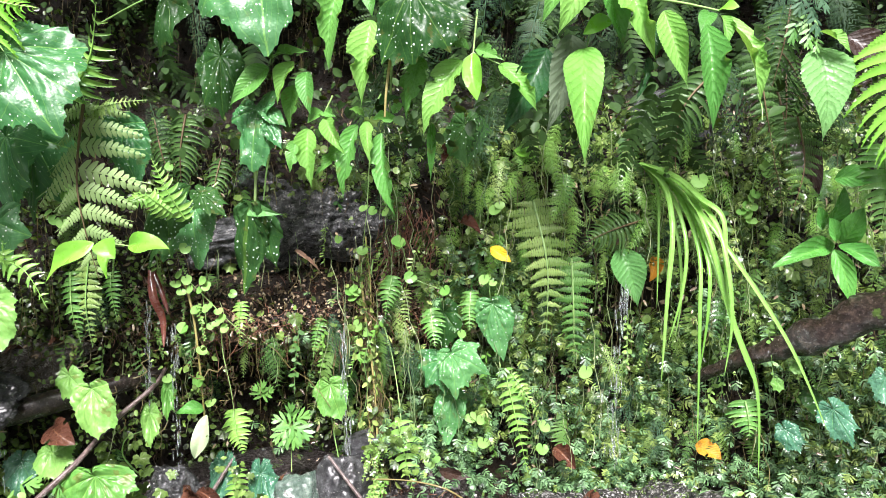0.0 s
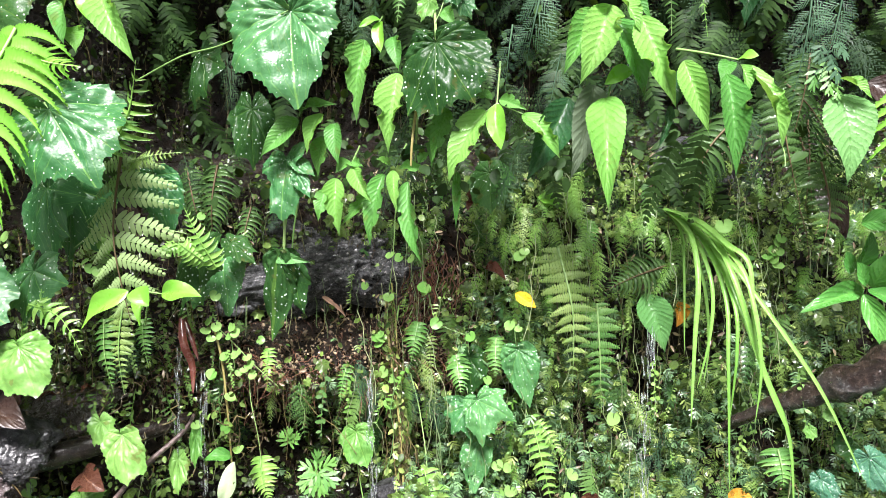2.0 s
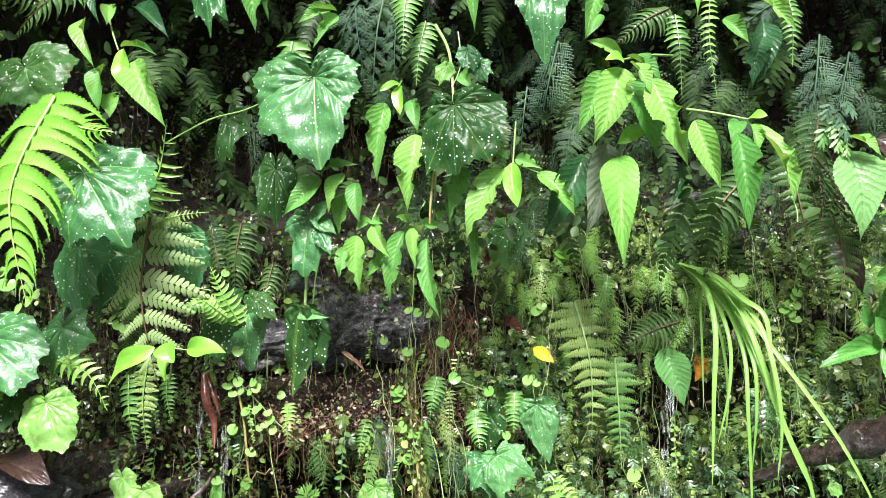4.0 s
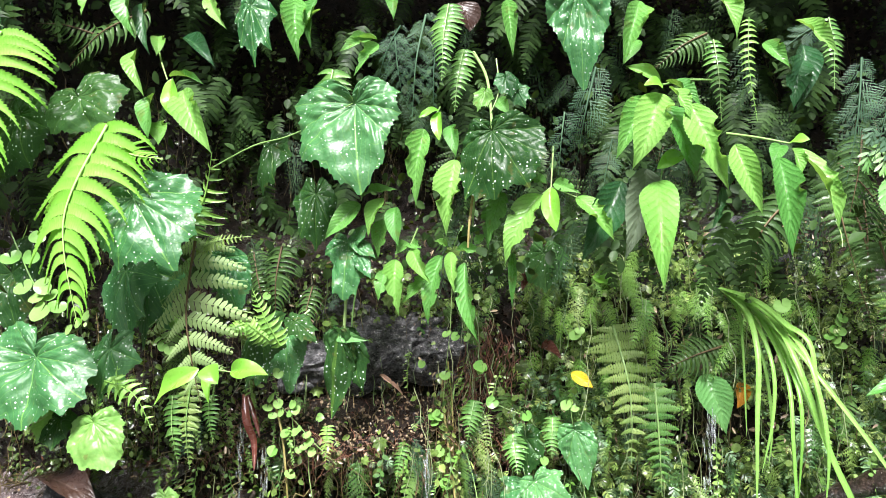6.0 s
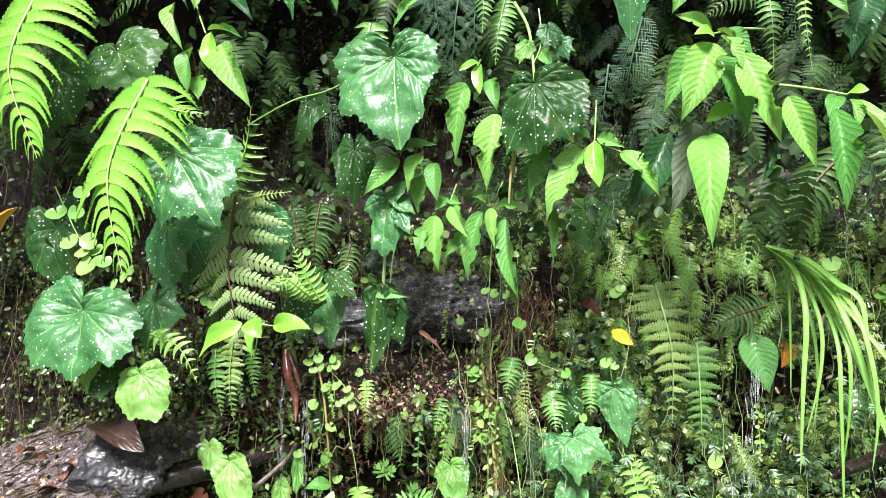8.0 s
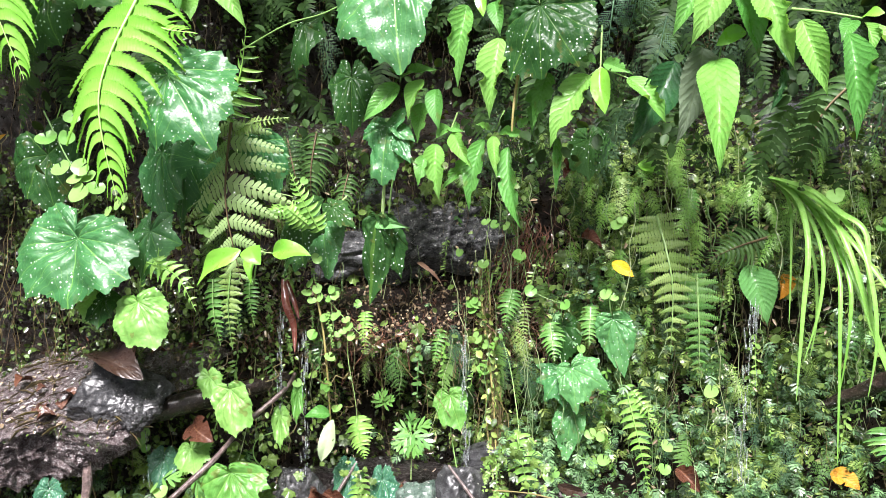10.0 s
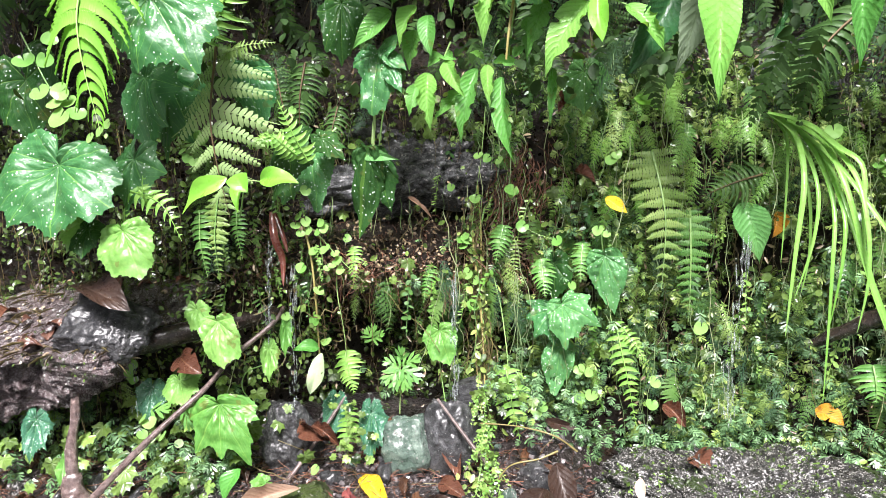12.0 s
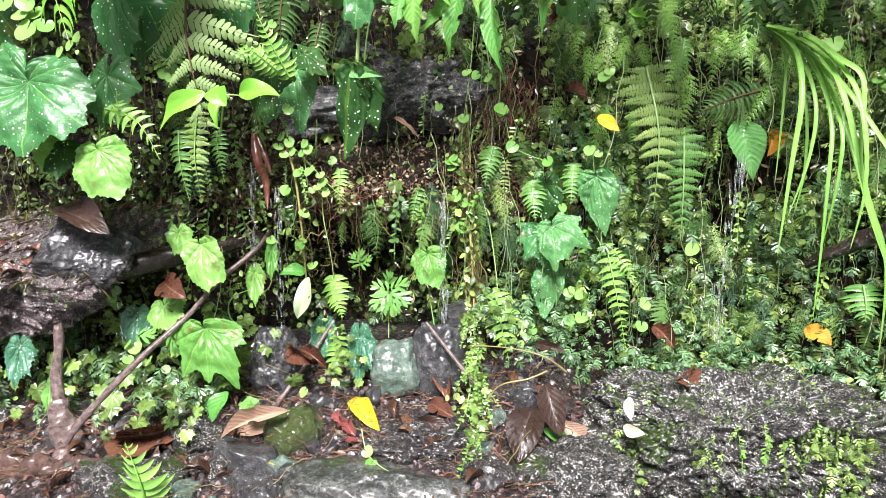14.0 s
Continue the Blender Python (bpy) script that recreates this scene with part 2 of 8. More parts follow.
M_SOIL.node_tree.nodes["Principled BSDF"].inputs["Specular IOR Level"].default_value = 0.38
M_GRAVEL = ground_mat("wet_gravel", (0.008, 0.006, 0.006), (0.036, 0.028, 0.027), (0.16, 0.13, 0.13), 80.0, 0.1, 0.4, 1.0, 0.022, 0.47, (0.42, 0.39, 0.38))
M_ROCKWET = ground_mat("wet_schist", (0.014, 0.014, 0.015), (0.075, 0.077, 0.08), (0.32, 0.325, 0.33), 60.0, 0.08, 0.3, 1.0, 0.022, film=0.45)
M_ROCKGREEN = ground_mat("greenish_stone", (0.022, 0.04, 0.03), (0.075, 0.115, 0.09), (0.19, 0.25, 0.20), 45.0, 0.12, 0.4, 1.0, 0.010)
M_PATCHY = ground_mat("patchy_flat_stone", (0.008, 0.009, 0.008), (0.026, 0.028, 0.025), (0.20, 0.21, 0.195), 24.0, 0.1, 0.35, 1.0, 0.008, moss=0.40, moss_col=(0.014, 0.022, 0.008))
M_GRANULE = ground_mat("granular_grey_rock", (0.008, 0.0075, 0.0075), (0.042, 0.038, 0.038), (0.20, 0.185, 0.185), 120.0, 0.06, 0.3, 1.0, 0.02, 0.49, (0.46, 0.43, 0.43))
M_BOULDER = ground_mat("speckled_boulder", (0.007, 0.007, 0.0065), (0.032, 0.031, 0.028), (0.13, 0.125, 0.115), 60.0, 0.10, 0.4, 1.0, 0.016, 0.515, (0.42, 0.41, 0.39), moss=0.43, moss_col=(0.02, 0.034, 0.007))
M_LEDGE = ground_mat("ledge_stone", (0.03, 0.022, 0.022), (0.18, 0.135, 0.135), (0.50, 0.42, 0.42), 75.0, 0.08, 0.4, 1.0, 0.03, 0.53, (0.52, 0.47, 0.47), moss=0.26)
M_STONE = ground_mat("wet_black_stone", (0.008, 0.008, 0.009), (0.034, 0.034, 0.036), (0.15, 0.15, 0.155), 55.0, 0.06, 0.26, 1.0, 0.012, 0.42, (0.36, 0.36, 0.36))
M_BARK = ground_mat("wet_bark", (0.005, 0.0035, 0.003), (0.030, 0.019, 0.014), (0.14, 0.095, 0.075), 90.0, 0.05, 0.3, 1.0, 0.03, 0.42, (0.30, 0.26, 0.23), moss=0.34)
M_ROTWOOD = ground_mat("rotten_wood", (0.02, 0.010, 0.008), (0.085, 0.045, 0.035), (0.20, 0.12, 0.095), 50.0, 0.2, 0.5, 1.0, 0.012)
M_STICK = ground_mat("dead_twig", (0.035, 0.022, 0.019), (0.14, 0.095, 0.086), (0.36, 0.27, 0.25), 90.0, 0.18, 0.5, 1.0, 0.010)
M_SCRAP = foliage("pale_scrap", (0.05, 0.028, 0.016), (0.42, 0.33, 0.21), 0.34, 0.0, island=True)
# its darkest leaves stand, by colour, for shaded gaps in the growth
M_LIMEHERB = foliage("lime_herb_leaf", (0.015, 0.05, 0.004), (0.40, 0.53, 0.09), 0.38, 0.24, island=True)
M_ROOTLET = foliage("rootlet", (0.05, 0.02, 0.012), (0.28, 0.12, 0.07), 0.35, 0.0, island=True)
M_TINYONE = foliage("small_frond", (0.03, 0.10, 0.012), (0.20, 0.36, 0.05), 0.36, 0.26)
M_LIMEONE = foliage("pale_sprig_leaf", (0.10, 0.25, 0.02), (0.32, 0.48, 0.08), 0.34, 0.26)
M_LITTERONE = foliage("rotting_leaf", (0.025, 0.012, 0.008), (0.15, 0.075, 0.04), 0.26, 0.0, "pinnate", vein_col=(0.16, 0.09, 0.05), vein_n=7)
M_GRIT = foliage("rock_grit_and_glints", (0.02, 0.018, 0.017), (0.38, 0.37, 0.35), 0.3, 0.0, island=True)
M_MOSSROCK = ground_mat("mossy_rock", (0.010, 0.011, 0.006), (0.034, 0.036, 0.018), (0.12, 0.12, 0.08), 60.0, 0.25, 0.6, 1.0, 0.016, 0.48, (0.3, 0.3, 0.22), moss=0.5, moss_col=(0.03, 0.044, 0.009), film=0.2)
M_STALK = foliage("trailing_stalk", (0.12, 0.24, 0.04), (0.42, 0.46, 0.16), 0.4, 0.0, island=True)
M_PEBBLE = foliage("wet_grit", (0.010, 0.008, 0.008), (0.22, 0.195, 0.195), 0.2, 0.0, island=True)
M_WATER, wat, wl = nodes_of("water")
wat["Principled BSDF"].inputs["Transmission Weight"].default_value = 0.96
wat["Principled BSDF"].inputs["Base Color"].default_value = (0.9, 0.93, 0.95, 1)
wat["Principled BSDF"].inputs["Roughness"].default_value = 0.06
wat["Principled BSDF"].inputs["IOR"].default_value = 1.33
M_STREAM, wat, wl = nodes_of("falling_water")
wat["Principled BSDF"].inputs["Transmission Weight"].default_value = 0.9
wat["Principled BSDF"].inputs["Base Color"].default_value = (0.86, 0.90, 0.92, 1)
wat["Principled BSDF"].inputs["Roughness"].default_value = 0.12
wat["Principled BSDF"].inputs["IOR"].default_value = 1.33


# ---- builders ----
def mesh_of(name, V, F, UV=None, smooth=True):
    """A mesh from vertices, quads (or triangles) and one map place a vertex."""
    me = bpy.data.meshes.new(name)
    me.from_pydata([tuple(map(float, v)) for v in V], [], [tuple(map(int, f)) for f in F])
    if UV is not None:
        lay = me.uv_layers.new(name="UVMap")
        idx = np.empty(len(me.loops), dtype=np.int32)
        me.loops.foreach_get("vertex_index", idx)
        lay.data.foreach_set("uv", np.asarray(UV, dtype=np.float32)[idx].ravel())
    me.polygons.foreach_set("use_smooth", [smooth] * len(me.polygons))
    me.update()
    return me


def thing(name, label, category, group="", kind=""):
    return tagged(new(name), label, category, group, kind)


def child(name, me, mat, parent, m=None, label=""):
    if mat.name not in [q.name for q in me.materials if q]:
        if len(me.materials):
            me = me.copy()
            me.materials.clear()
        me.materials.append(mat)
    ob = new(name, me)
    ob.parent = parent
    if m is not None:
        ob.matrix_world = m
    if label:
        tagged(ob, label)
    return ob


def sm(a):
    a = min(1.0, max(0.0, a))
    return a * a * (3 - 2 * a)


def grid_faces(nu, nv, at=0):
    return [(at + i * (nv + 1) + j, at + i * (nv + 1) + j + 1, at + (i + 1) * (nv + 1) + j + 1, at + (i + 1) * (nv + 1) + j) for i in range(nu) for j in range(nv)]


def blade_leaf(seed, peak=0.38, tip=1.5, tooth=0.055, teeth=18, fold=0.14, bow=0.10, quilt=0.006, nu=72, nv=10, ragged=0.0):
    """A pointed leaf one long and one half-width wide: base at the origin, tip at y = 1, upper face to +z; gnawed where ragged."""
    rnd = random.Random(seed)
    V, UV = [], []
    twist, wave, sway = rnd.uniform(-0.3, 0.3), rnd.uniform(0, 6), rnd.uniform(-0.22, 0.22)
    bites = [(rnd.uniform(0.25, 0.8), rnd.choice((-1, 1)), rnd.uniform(0.03, 0.09), rnd.uniform(0.25, 0.6)) for _ in range(round(ragged * 12))]
    for i in range(nu + 1):
        u = i / nu
        w = math.sin(u / peak * math.pi / 2) ** 0.62 if u < peak else math.cos((u - peak) / (1 - peak) * math.pi / 2) ** tip
        w = max(w, 0.012)
        for j in range(nv + 1):
            v = 2 * j / nv - 1
            edge = w
            if 0.05 < u < 0.95:
                edge *= 1 + tooth * ((i * teeth / nu * 1.35) % 1.0 * 2 - 1.2) * (0.7 + 0.6 * rnd.random() if abs(v) > 0.99 else 1)
            for u0, side, rad, deep in bites:
                if side * v > 0 and abs(u - u0) < rad:
                    edge *= 1 - deep * math.sqrt(1 - ((u - u0) / rad) ** 2)
            x = math.copysign(min(abs(v) * w, edge * (0.9 + 0.1 * abs(v))), v) if abs(v) < 0.99 else v * edge
            z = fold * abs(v) * w - bow * (2 * u - 1) ** 2 + bow + quilt * abs(math.sin(math.pi * (u * teeth / 2 - abs(v) * 1.6))) * (1 - abs(v) * 0.5)
            z += 0.07 * math.sin(u * 6 + wave + (1.4 if v > 0 else 0)) * abs(v) ** 1.5 * w + twist * (u - 0.4) * v * w * 0.7
            V.append((x + sway * math.sin(math.pi * u) * 0.8, u, z))
            UV.append((0.5 + v / 2, u))
    return mesh_of("leaf", V, grid_faces(nu, nv), UV)


def outline_leaf(seed, lobes, rings=16, na=156, droop=0.16, tooth=0.014, puff=0.075, wavy=0.13):
    """A palmate leaf from the angles and reaches of its lobes: stalk joint at the origin, main tip at y = 1, sunken ribs, puckered between."""
    rnd = random.Random(seed)
    ang, rch = [a for a, _ in lobes], [r for _, r in lobes]
    n = len(ang)
    ribs = [ang[k] for k in range(1, n - 1) if rch[k] > 0.25 and not (rch[k] < rch[k - 1] and rch[k] < rch[k + 1]) or ang[k] == 0]
    ribs = [a for k, a in enumerate(ribs) if k == 0 or a == 0 or a - ribs[k - 1] > 17]
    V, UV = [], []
    phase = rnd.uniform(0, 6)
    for k in range(rings + 1):
        r = (k / rings) ** 0.85
        for a in range(na + 1):
            th = ang[0] + (ang[-1] - ang[0] if a == na else (ang[-1] - ang[0]) * a / na)
            i = max(q for q in range(n - 1) if ang[q] <= th + 1e-6)
            p = min(1.0, (th - ang[i]) / max(1e-6, ang[i + 1] - ang[i]))
            R = rch[i] + (rch[i + 1] - rch[i]) * (0.6 * p + 0.4 * p * p * (3 - 2 * p))
            R *= 1 - 0.06 * math.sin(math.pi * p) + 0.05 * noise.noise((th * 0.11, seed * 3.1, 0))
            if k == rings:
                R *= 1 + tooth * (2.0 if a % 4 == 2 else -0.7) + 0.4 * tooth * rnd.uniform(-1, 1)
            c = sum(1 for q in ribs if q <= th)
            lo = ribs[c - 1] if c else ang[0] - 30
            hi = ribs[c] if c < len(ribs) else ang[-1] + 30
            f = (th - lo) / max(1e-6, hi - lo)
            x, y = math.sin(radians(th)) * R * r, math.cos(radians(th)) * R * r
            z = puff * abs(math.sin(math.pi * f)) ** 0.55 * min(1, r * 2.2) * (1 - 0.35 * r) * min(1.0, (hi - lo) / 45)
            z += 0.024 * abs(math.sin(10 * r + 6 * abs(f - 0.5))) * min(1.0, 2 * r) - droop * r * r * R + wavy * noise.noise((x * 2.4 + seed, y * 2.4, 0.5)) + 0.028 * r * r * math.sin(radians(th) * 6 + phase)
            V.append((x, y, z))
            UV.append((c + f, r))
    return mesh_of("leaf", V, grid_faces(rings, na), UV)


def lobed(seed, depth=0.16, basal=0.46, skew=0.0, rings=9, na=130, droop=0.16, tooth=0.014):
    """A palmate leaf with even lobes and a heart-shaped base."""
    rnd = random.Random(seed)
    tips = ((-128, basal), (-82, 0.5 + 0.66 * basal), (-40, 0.93), (0, 1.0), (40, 0.93), (82, 0.5 + 0.66 * basal), (128, basal))
    lobes = [(-176, 0.24 * basal), (-160, 0.72 * basal)]
    for k, (a, r) in enumerate(tips):
        r *= (1 - skew * a / 160) * rnd.uniform(0.92, 1.06)
        lobes.append((a, r))
        if k < 6:
            lobes.append((a + 21, (1 - depth) * (r + tips[k + 1][1]) / 2))
    return outline_leaf(seed, lobes + [(160, 0.72 * basal), (176, 0.24 * basal)], rings, na, droop, tooth)


def pinna(style, seed=0):
    """One side leaflet of a fern, one long along y and about one half-width wide."""
    V, F, UV = [], [], []
    if style in ("lobed", "smooth"):
        nu, lob = 72, 20 if style == "lobed" else 13
        bow = 0.75 if style == "lobed" else 0.26
        for i in range(nu + 1):
            u = i / nu
            w = 0.17 * (1 - u ** 2.2) ** 0.8 * (0.95 + 0.05 * min(1, u * 8))
            f = u * lob % 1.0
            d = 1 - (0.34 * (1 - f) if style == "lobed" else 0.16 * (1 - math.sin(math.pi * f) ** 0.6)) * (1 - u * 0.4)
            for v in (-1, -0.55, 0, 0.55, 1):
                ww = w * (d if abs(v) > 0.9 else min(1, d + 0.35))
                V.append((v * ww + bow * u ** 2.6, u + (0.05 * f if abs(v) > 0.9 else 0.0), -0.20 * u * u - 0.018 * (1 - abs(v)) + 0.012 * math.sin(f * math.pi) * abs(v) + 0.03 * math.sin(u * 6 + seed)))
                UV.append((0.5 + v / 2, u))
        F = grid_faces(nu, 4)
    else:
        n, wide, long_, fwd = {"bi": (11, 0.038, 0.16, 0.42), "feather": (14, 0.010, 0.22, 0.8), "lace": (6, 0.030, 0.34, 0.9)}[style]
        V, UV = [(-0.012, 0, 0), (0.012, 0, 0), (0.006, 1, -0.1), (-0.006, 1, -0.1)], [(0.5, 0)] * 4
        F = [(0, 1, 2, 3)]
        rnd = random.Random(seed + 5)
        for i in range(n):
            for side in (-1, 1):
                u = (i + 0.5 + (0.22 * side if style != "bi" else 0)) / n
                ln = (long_ * (1 - u ** 1.8) ** 0.8 + 0.03) * rnd.uniform(0.85, 1.1)
                b = len(V)
                dx, dy = side * 0.86, fwd
                rows = ((0.0, 0.8), (0.35, 1.0), (0.75, 0.85), (1.0, 0.2)) if style != "lace" else ((0.0, 0.2), (0.2, 1.0), (0.3, 0.35), (0.48, 1.0), (0.6, 0.35), (0.78, 0.9), (1.0, 0.1))
                for a, wv in rows:
                    cx, cy = dx * ln * a, u + dy * ln * a
                    off = 0.22 * u * u if style != "bi" else 0.12 * u * u
                    V += [(off + cx + 0.5 * wide * wv * side, cy - 0.86 * wide * wv, -0.1 * u - 0.06 * a * a), (off + cx - 0.5 * wide * wv * side, cy + 0.86 * wide * wv, -0.1 * u - 0.06 * a * a)]
                    UV += [(0, a), (1, a)]
                F += [(b + 2 * q, b + 2 * q + 1, b + 2 * q + 3, b + 2 * q + 2) for q in range(len(rows) - 1)]
    return mesh_of("pinna", V, F, UV)


def tube_mesh(pts, radii, sides=6):
    V, F = [], []
    pts = [Vector(p) for p in pts]
    for i, p in enumerate(pts):
        d = (pts[min(i + 1, len(pts) - 1)] - pts[max(i - 1, 0)]).normalized()
        a = d.cross(Vector((0.3, 1, 0.2))).normalized()
        b = d.cross(a)
        for k in range(sides):
            q = 2 * math.pi * k / sides
            V.append(p + radii[i] * (math.cos(q) * a + math.sin(q) * b))
    for i in range(len(pts) - 1):
        for k in range(sides):
            F.append((i * sides + k, i * sides + (k + 1) % sides, (i + 1) * sides + (k + 1) % sides, (i + 1) * sides + k))
    return mesh_of("tube", V, F, [(0.5, 0.5)] * len(V))


def glide(pts, n):
    """A smooth line of n + 1 points through pts."""
    P = [Vector(p) for p in pts]
    out = []
    for i in range(n + 1):
        s = i / n * (len(P) - 1)
        k = min(int(s), len(P) - 2)
        f = s - k
        p0, p1, p2, p3 = P[max(k - 1, 0)], P[k], P[k + 1], P[min(k + 2, len(P) - 1)]
        out.append(0.5 * (2 * p1 + (p2 - p0) * f + (2 * p0 - 5 * p1 + 4 * p2 - p3) * f * f + (3 * p1 - p0 - 3 * p2 + p3) * f ** 3))
    return out


def aim(b, t, wide, roll=0.0, facing=(0.0, -1.0, 0.55)):
    """The pose of a leaf that runs from b to t, its upper face turned outwards and up."""
    b, t = Vector(b), Vector(t)
    y = (t - b).normalized()
    z = Vector(facing)
    z = (z - y * z.dot(y)).normalized()
    x = y.cross(z)
    L = (t - b).length
    m = Matrix((x, y, z)).transposed().to_4x4()
    return Matrix.Translation(b) @ m @ pose(0, 0, 0, 0, roll, 0) @ Matrix.Diagonal((wide, L, L, 1))


SERRATE = [blade_leaf(s, 0.34, 1.35, 0.045, 18, ragged=(0.0, 0.25, 0.12, 0.4)[s % 4]) for s in range(8)]
PLAIN_LEAF = [blade_leaf(80 + s, 0.26, 1.15, 0.022, 16, 0.10, 0.12, 0.005) for s in range(2)]
ENTIRE = [blade_leaf(20 + s, 0.42, 0.9, 0.015, 9, 0.10, 0.08, 0.004) for s in range(4)]
OVATE = [blade_leaf(40 + s, 0.30, 1.45, 0.045, 19, 0.12, 0.10, 0.016) for s in range(3)]
DEAD = [blade_leaf(60 + s, 0.45, 0.8, 0.02, 8, 0.45 - 0.25 * (s % 2), 0.16, 0.01, ragged=0.2) for s in range(4)]
PALM = [lobed(s, 0.10 + 0.05 * (s % 3), 0.46 + 0.1 * (s % 2), 0.12 * (s % 3 - 1)) for s in range(6)]
HERBY = [lobed(30 + s, 0.16, tooth=0.035, droop=0.14) for s in range(4)]
PINNA = {s: pinna(s) for s in ("lobed", "smooth", "bi", "feather", "lace")}
turn = random.Random(7)

PLAIN = (PLAIN_LEAF, M_LIME)
LIME, GREEN, YOUNG, DARK, DULL = (SERRATE, M_LIME), (SERRATE, M_GREEN), (ENTIRE, M_YOUNG), (SERRATE, M_DARK), (OVATE, M_DULL)


def divided():
    """A small leaf cut into seven narrow lobes."""
    V, F = [], []
    for k, (a, ln, o) in enumerate(((0, 1.0, 0.2), (38, 0.75, 0.25), (-38, 0.75, 0.25), (62, 0.6, 0.05), (-62, 0.6, 0.05), (20, 0.6, 0.5), (-20, 0.6, 0.5))):
        s, c = math.sin(radians(a)), math.cos(radians(a))
        b = len(V)
        for r, w in ((0, 0.02), (0.4, 0.055), (0.7, 0.06), (1.0, 0.01)):
            for q in (-1, 1):
                V.append((s * r * ln * 0.7 + q * w * c, o * 0.7 + c * r * ln * 0.5 - q * w * s, -0.08 * r + 0.03 * k % 0.05))
        F += [(b + 2 * i, b + 2 * i + 1, b + 2 * i + 3, b + 2 * i + 2) for i in range(3)]
    return np.array(V, float), np.array(F)


CUT_TEAL = ([mesh_of("cut_leaf", *divided(), [(0.5, 0.5)] * 56)], M_FEATHER)
CUT = ([mesh_of("cut_leaf", *divided(), [(0.5, 0.5)] * 56)], M_FGREEN)
PETAL = (ENTIRE, M_PETAL)
QUILT, SMOOTH, PALE_LEAF = (OVATE, M_QUILT), (ENTIRE, M_SMOOTH), (ENTIRE, M_PALE)
YELLOW, ORANGE, BROWN, RUST, TAN, RED = (ENTIRE, M_YELLOW), (DEAD, M_ORANGE), (ENTIRE, M_BROWN), (DEAD, M_RUST), (DEAD, M_TAN), (DEAD, M_RED)
SPOT, SPOT_LIGHT, HERB, TEAL = (PALM, M_SPOT), (PALM, M_SPOTL), (HERBY, M_HERB), (HERBY, M_TEAL)
STEM_LIME, STEM_PALE, COIN, GRASS = M_STEM, M_STEMP, M_COIN, M_GRASS
# fern kinds: leaflet, colour, stalk, how soon the widest leaflets come, leaflet width
BRIGHT, OLIVE_BI, OLIVE, OLIVE_F = ("lobed", M_FBRIGHT, M_FRACHIS, 0.22, 1.2), ("bi", M_FDULL, M_RACHIS, 0.32, 1.0), ("bi", M_FOLIVE, M_STEM, 0.2, 1.25), ("smooth", M_FOLIVE, M_RACHIS, 0.3, 1.0)
DARK_BI = ("bi", M_FDARK, M_RACHIS, 0.25, 1.2)
DEEP_F = ("bi", M_FGREEN, M_STEM, 0.25, 1.2)
SLIM = ("smooth", M_FLIME, M_FLIME, 0.25, 0.55)
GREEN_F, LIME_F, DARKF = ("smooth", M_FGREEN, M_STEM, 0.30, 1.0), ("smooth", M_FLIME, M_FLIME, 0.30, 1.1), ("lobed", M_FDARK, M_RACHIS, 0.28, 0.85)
FEATHER, FEATHER_BI = ("feather", M_FEATHER, M_FEATHER, 0.35, 1.0), ("lace", M_FEATHER, M_FEATHER, 0.35, 0.8)


def leaf(parent, kind, b, t, wide, roll=None):
    meshes, mat = kind
    roll = turn.uniform(-22, 22) if roll is None else roll
    name = "blade" if parent.name.startswith("fallen_leaf") else "leaf"
    return child(name, with_mat(turn.choice(meshes), mat), mat, parent, aim(b, t, wide * (0.88 if mat in (M_LIME, M_GREEN, M_DARK) else 1.0), roll))


MADE = {}


def with_mat(me, mat):
    """One copy of a mesh for each material it wears."""
    key = (me.name, mat.name)
    if key not in MADE:
        MADE[key] = me.copy()
        MADE[key].materials.append(mat)
    return MADE[key]


def lobed_leaf(parent, kind, j, t, wide, roll=None):
    meshes, mat = kind
    roll = turn.uniform(-15, 15) if roll is None else roll
    return child("leaf", with_mat(turn.choice(meshes), mat), mat, parent, aim(j, t, wide * 1.12, roll, (0, -1, 0.7)))


def shaped_leaf(parent, mat, j, t, seed, *lobes):
    """A begonia-like leaf with lobes of its own: angles from the main tip, and reaches against it."""
    me = outline_leaf(seed, lobes)
    m = aim(j, t, (Vector(t) - Vector(j)).length, turn.uniform(-6, 6), (0, -1, 0.25 if mat is M_SPOT else 0.7))
    return child("leaf", with_mat(me, mat), mat, parent, m)


def stem(parent, mat, r, *pts):
    line = glide(pts, 6 * (len(pts) - 1))
    n = len(line) - 1
    return child("stem", tube_mesh(line, [r * (1.1 - 0.4 * i / n) for i in range(n + 1)]), mat, parent)


def blade(parent, mat, wide, *pts):
    """A grass blade: a creased ribbon that tapers to its tip."""
    line = glide(pts, 26)
    V, UV = [], []
    for i, p in enumerate(line):
        d = (line[min(i + 1, 26)] - line[max(i - 1, 0)]).normalized()
        x = d.cross(Vector((0.15, -1, 0.25))).normalized()
        up = x.cross(d)
        w = wide * (0.55 + 0.45 * min(1, i / 6)) * (1 - (i / 26) ** 4) + 0.0004
        for v in (-1, -0.5, 0, 0.5, 1):
            V.append(p + x * (0.5 * w * v) + up * (0.32 * w * abs(v)))
            UV.append((0.5 + v / 2, i / 26))
    return child("blade", mesh_of("blade", V, grid_faces(26, 4), UV), mat, parent)


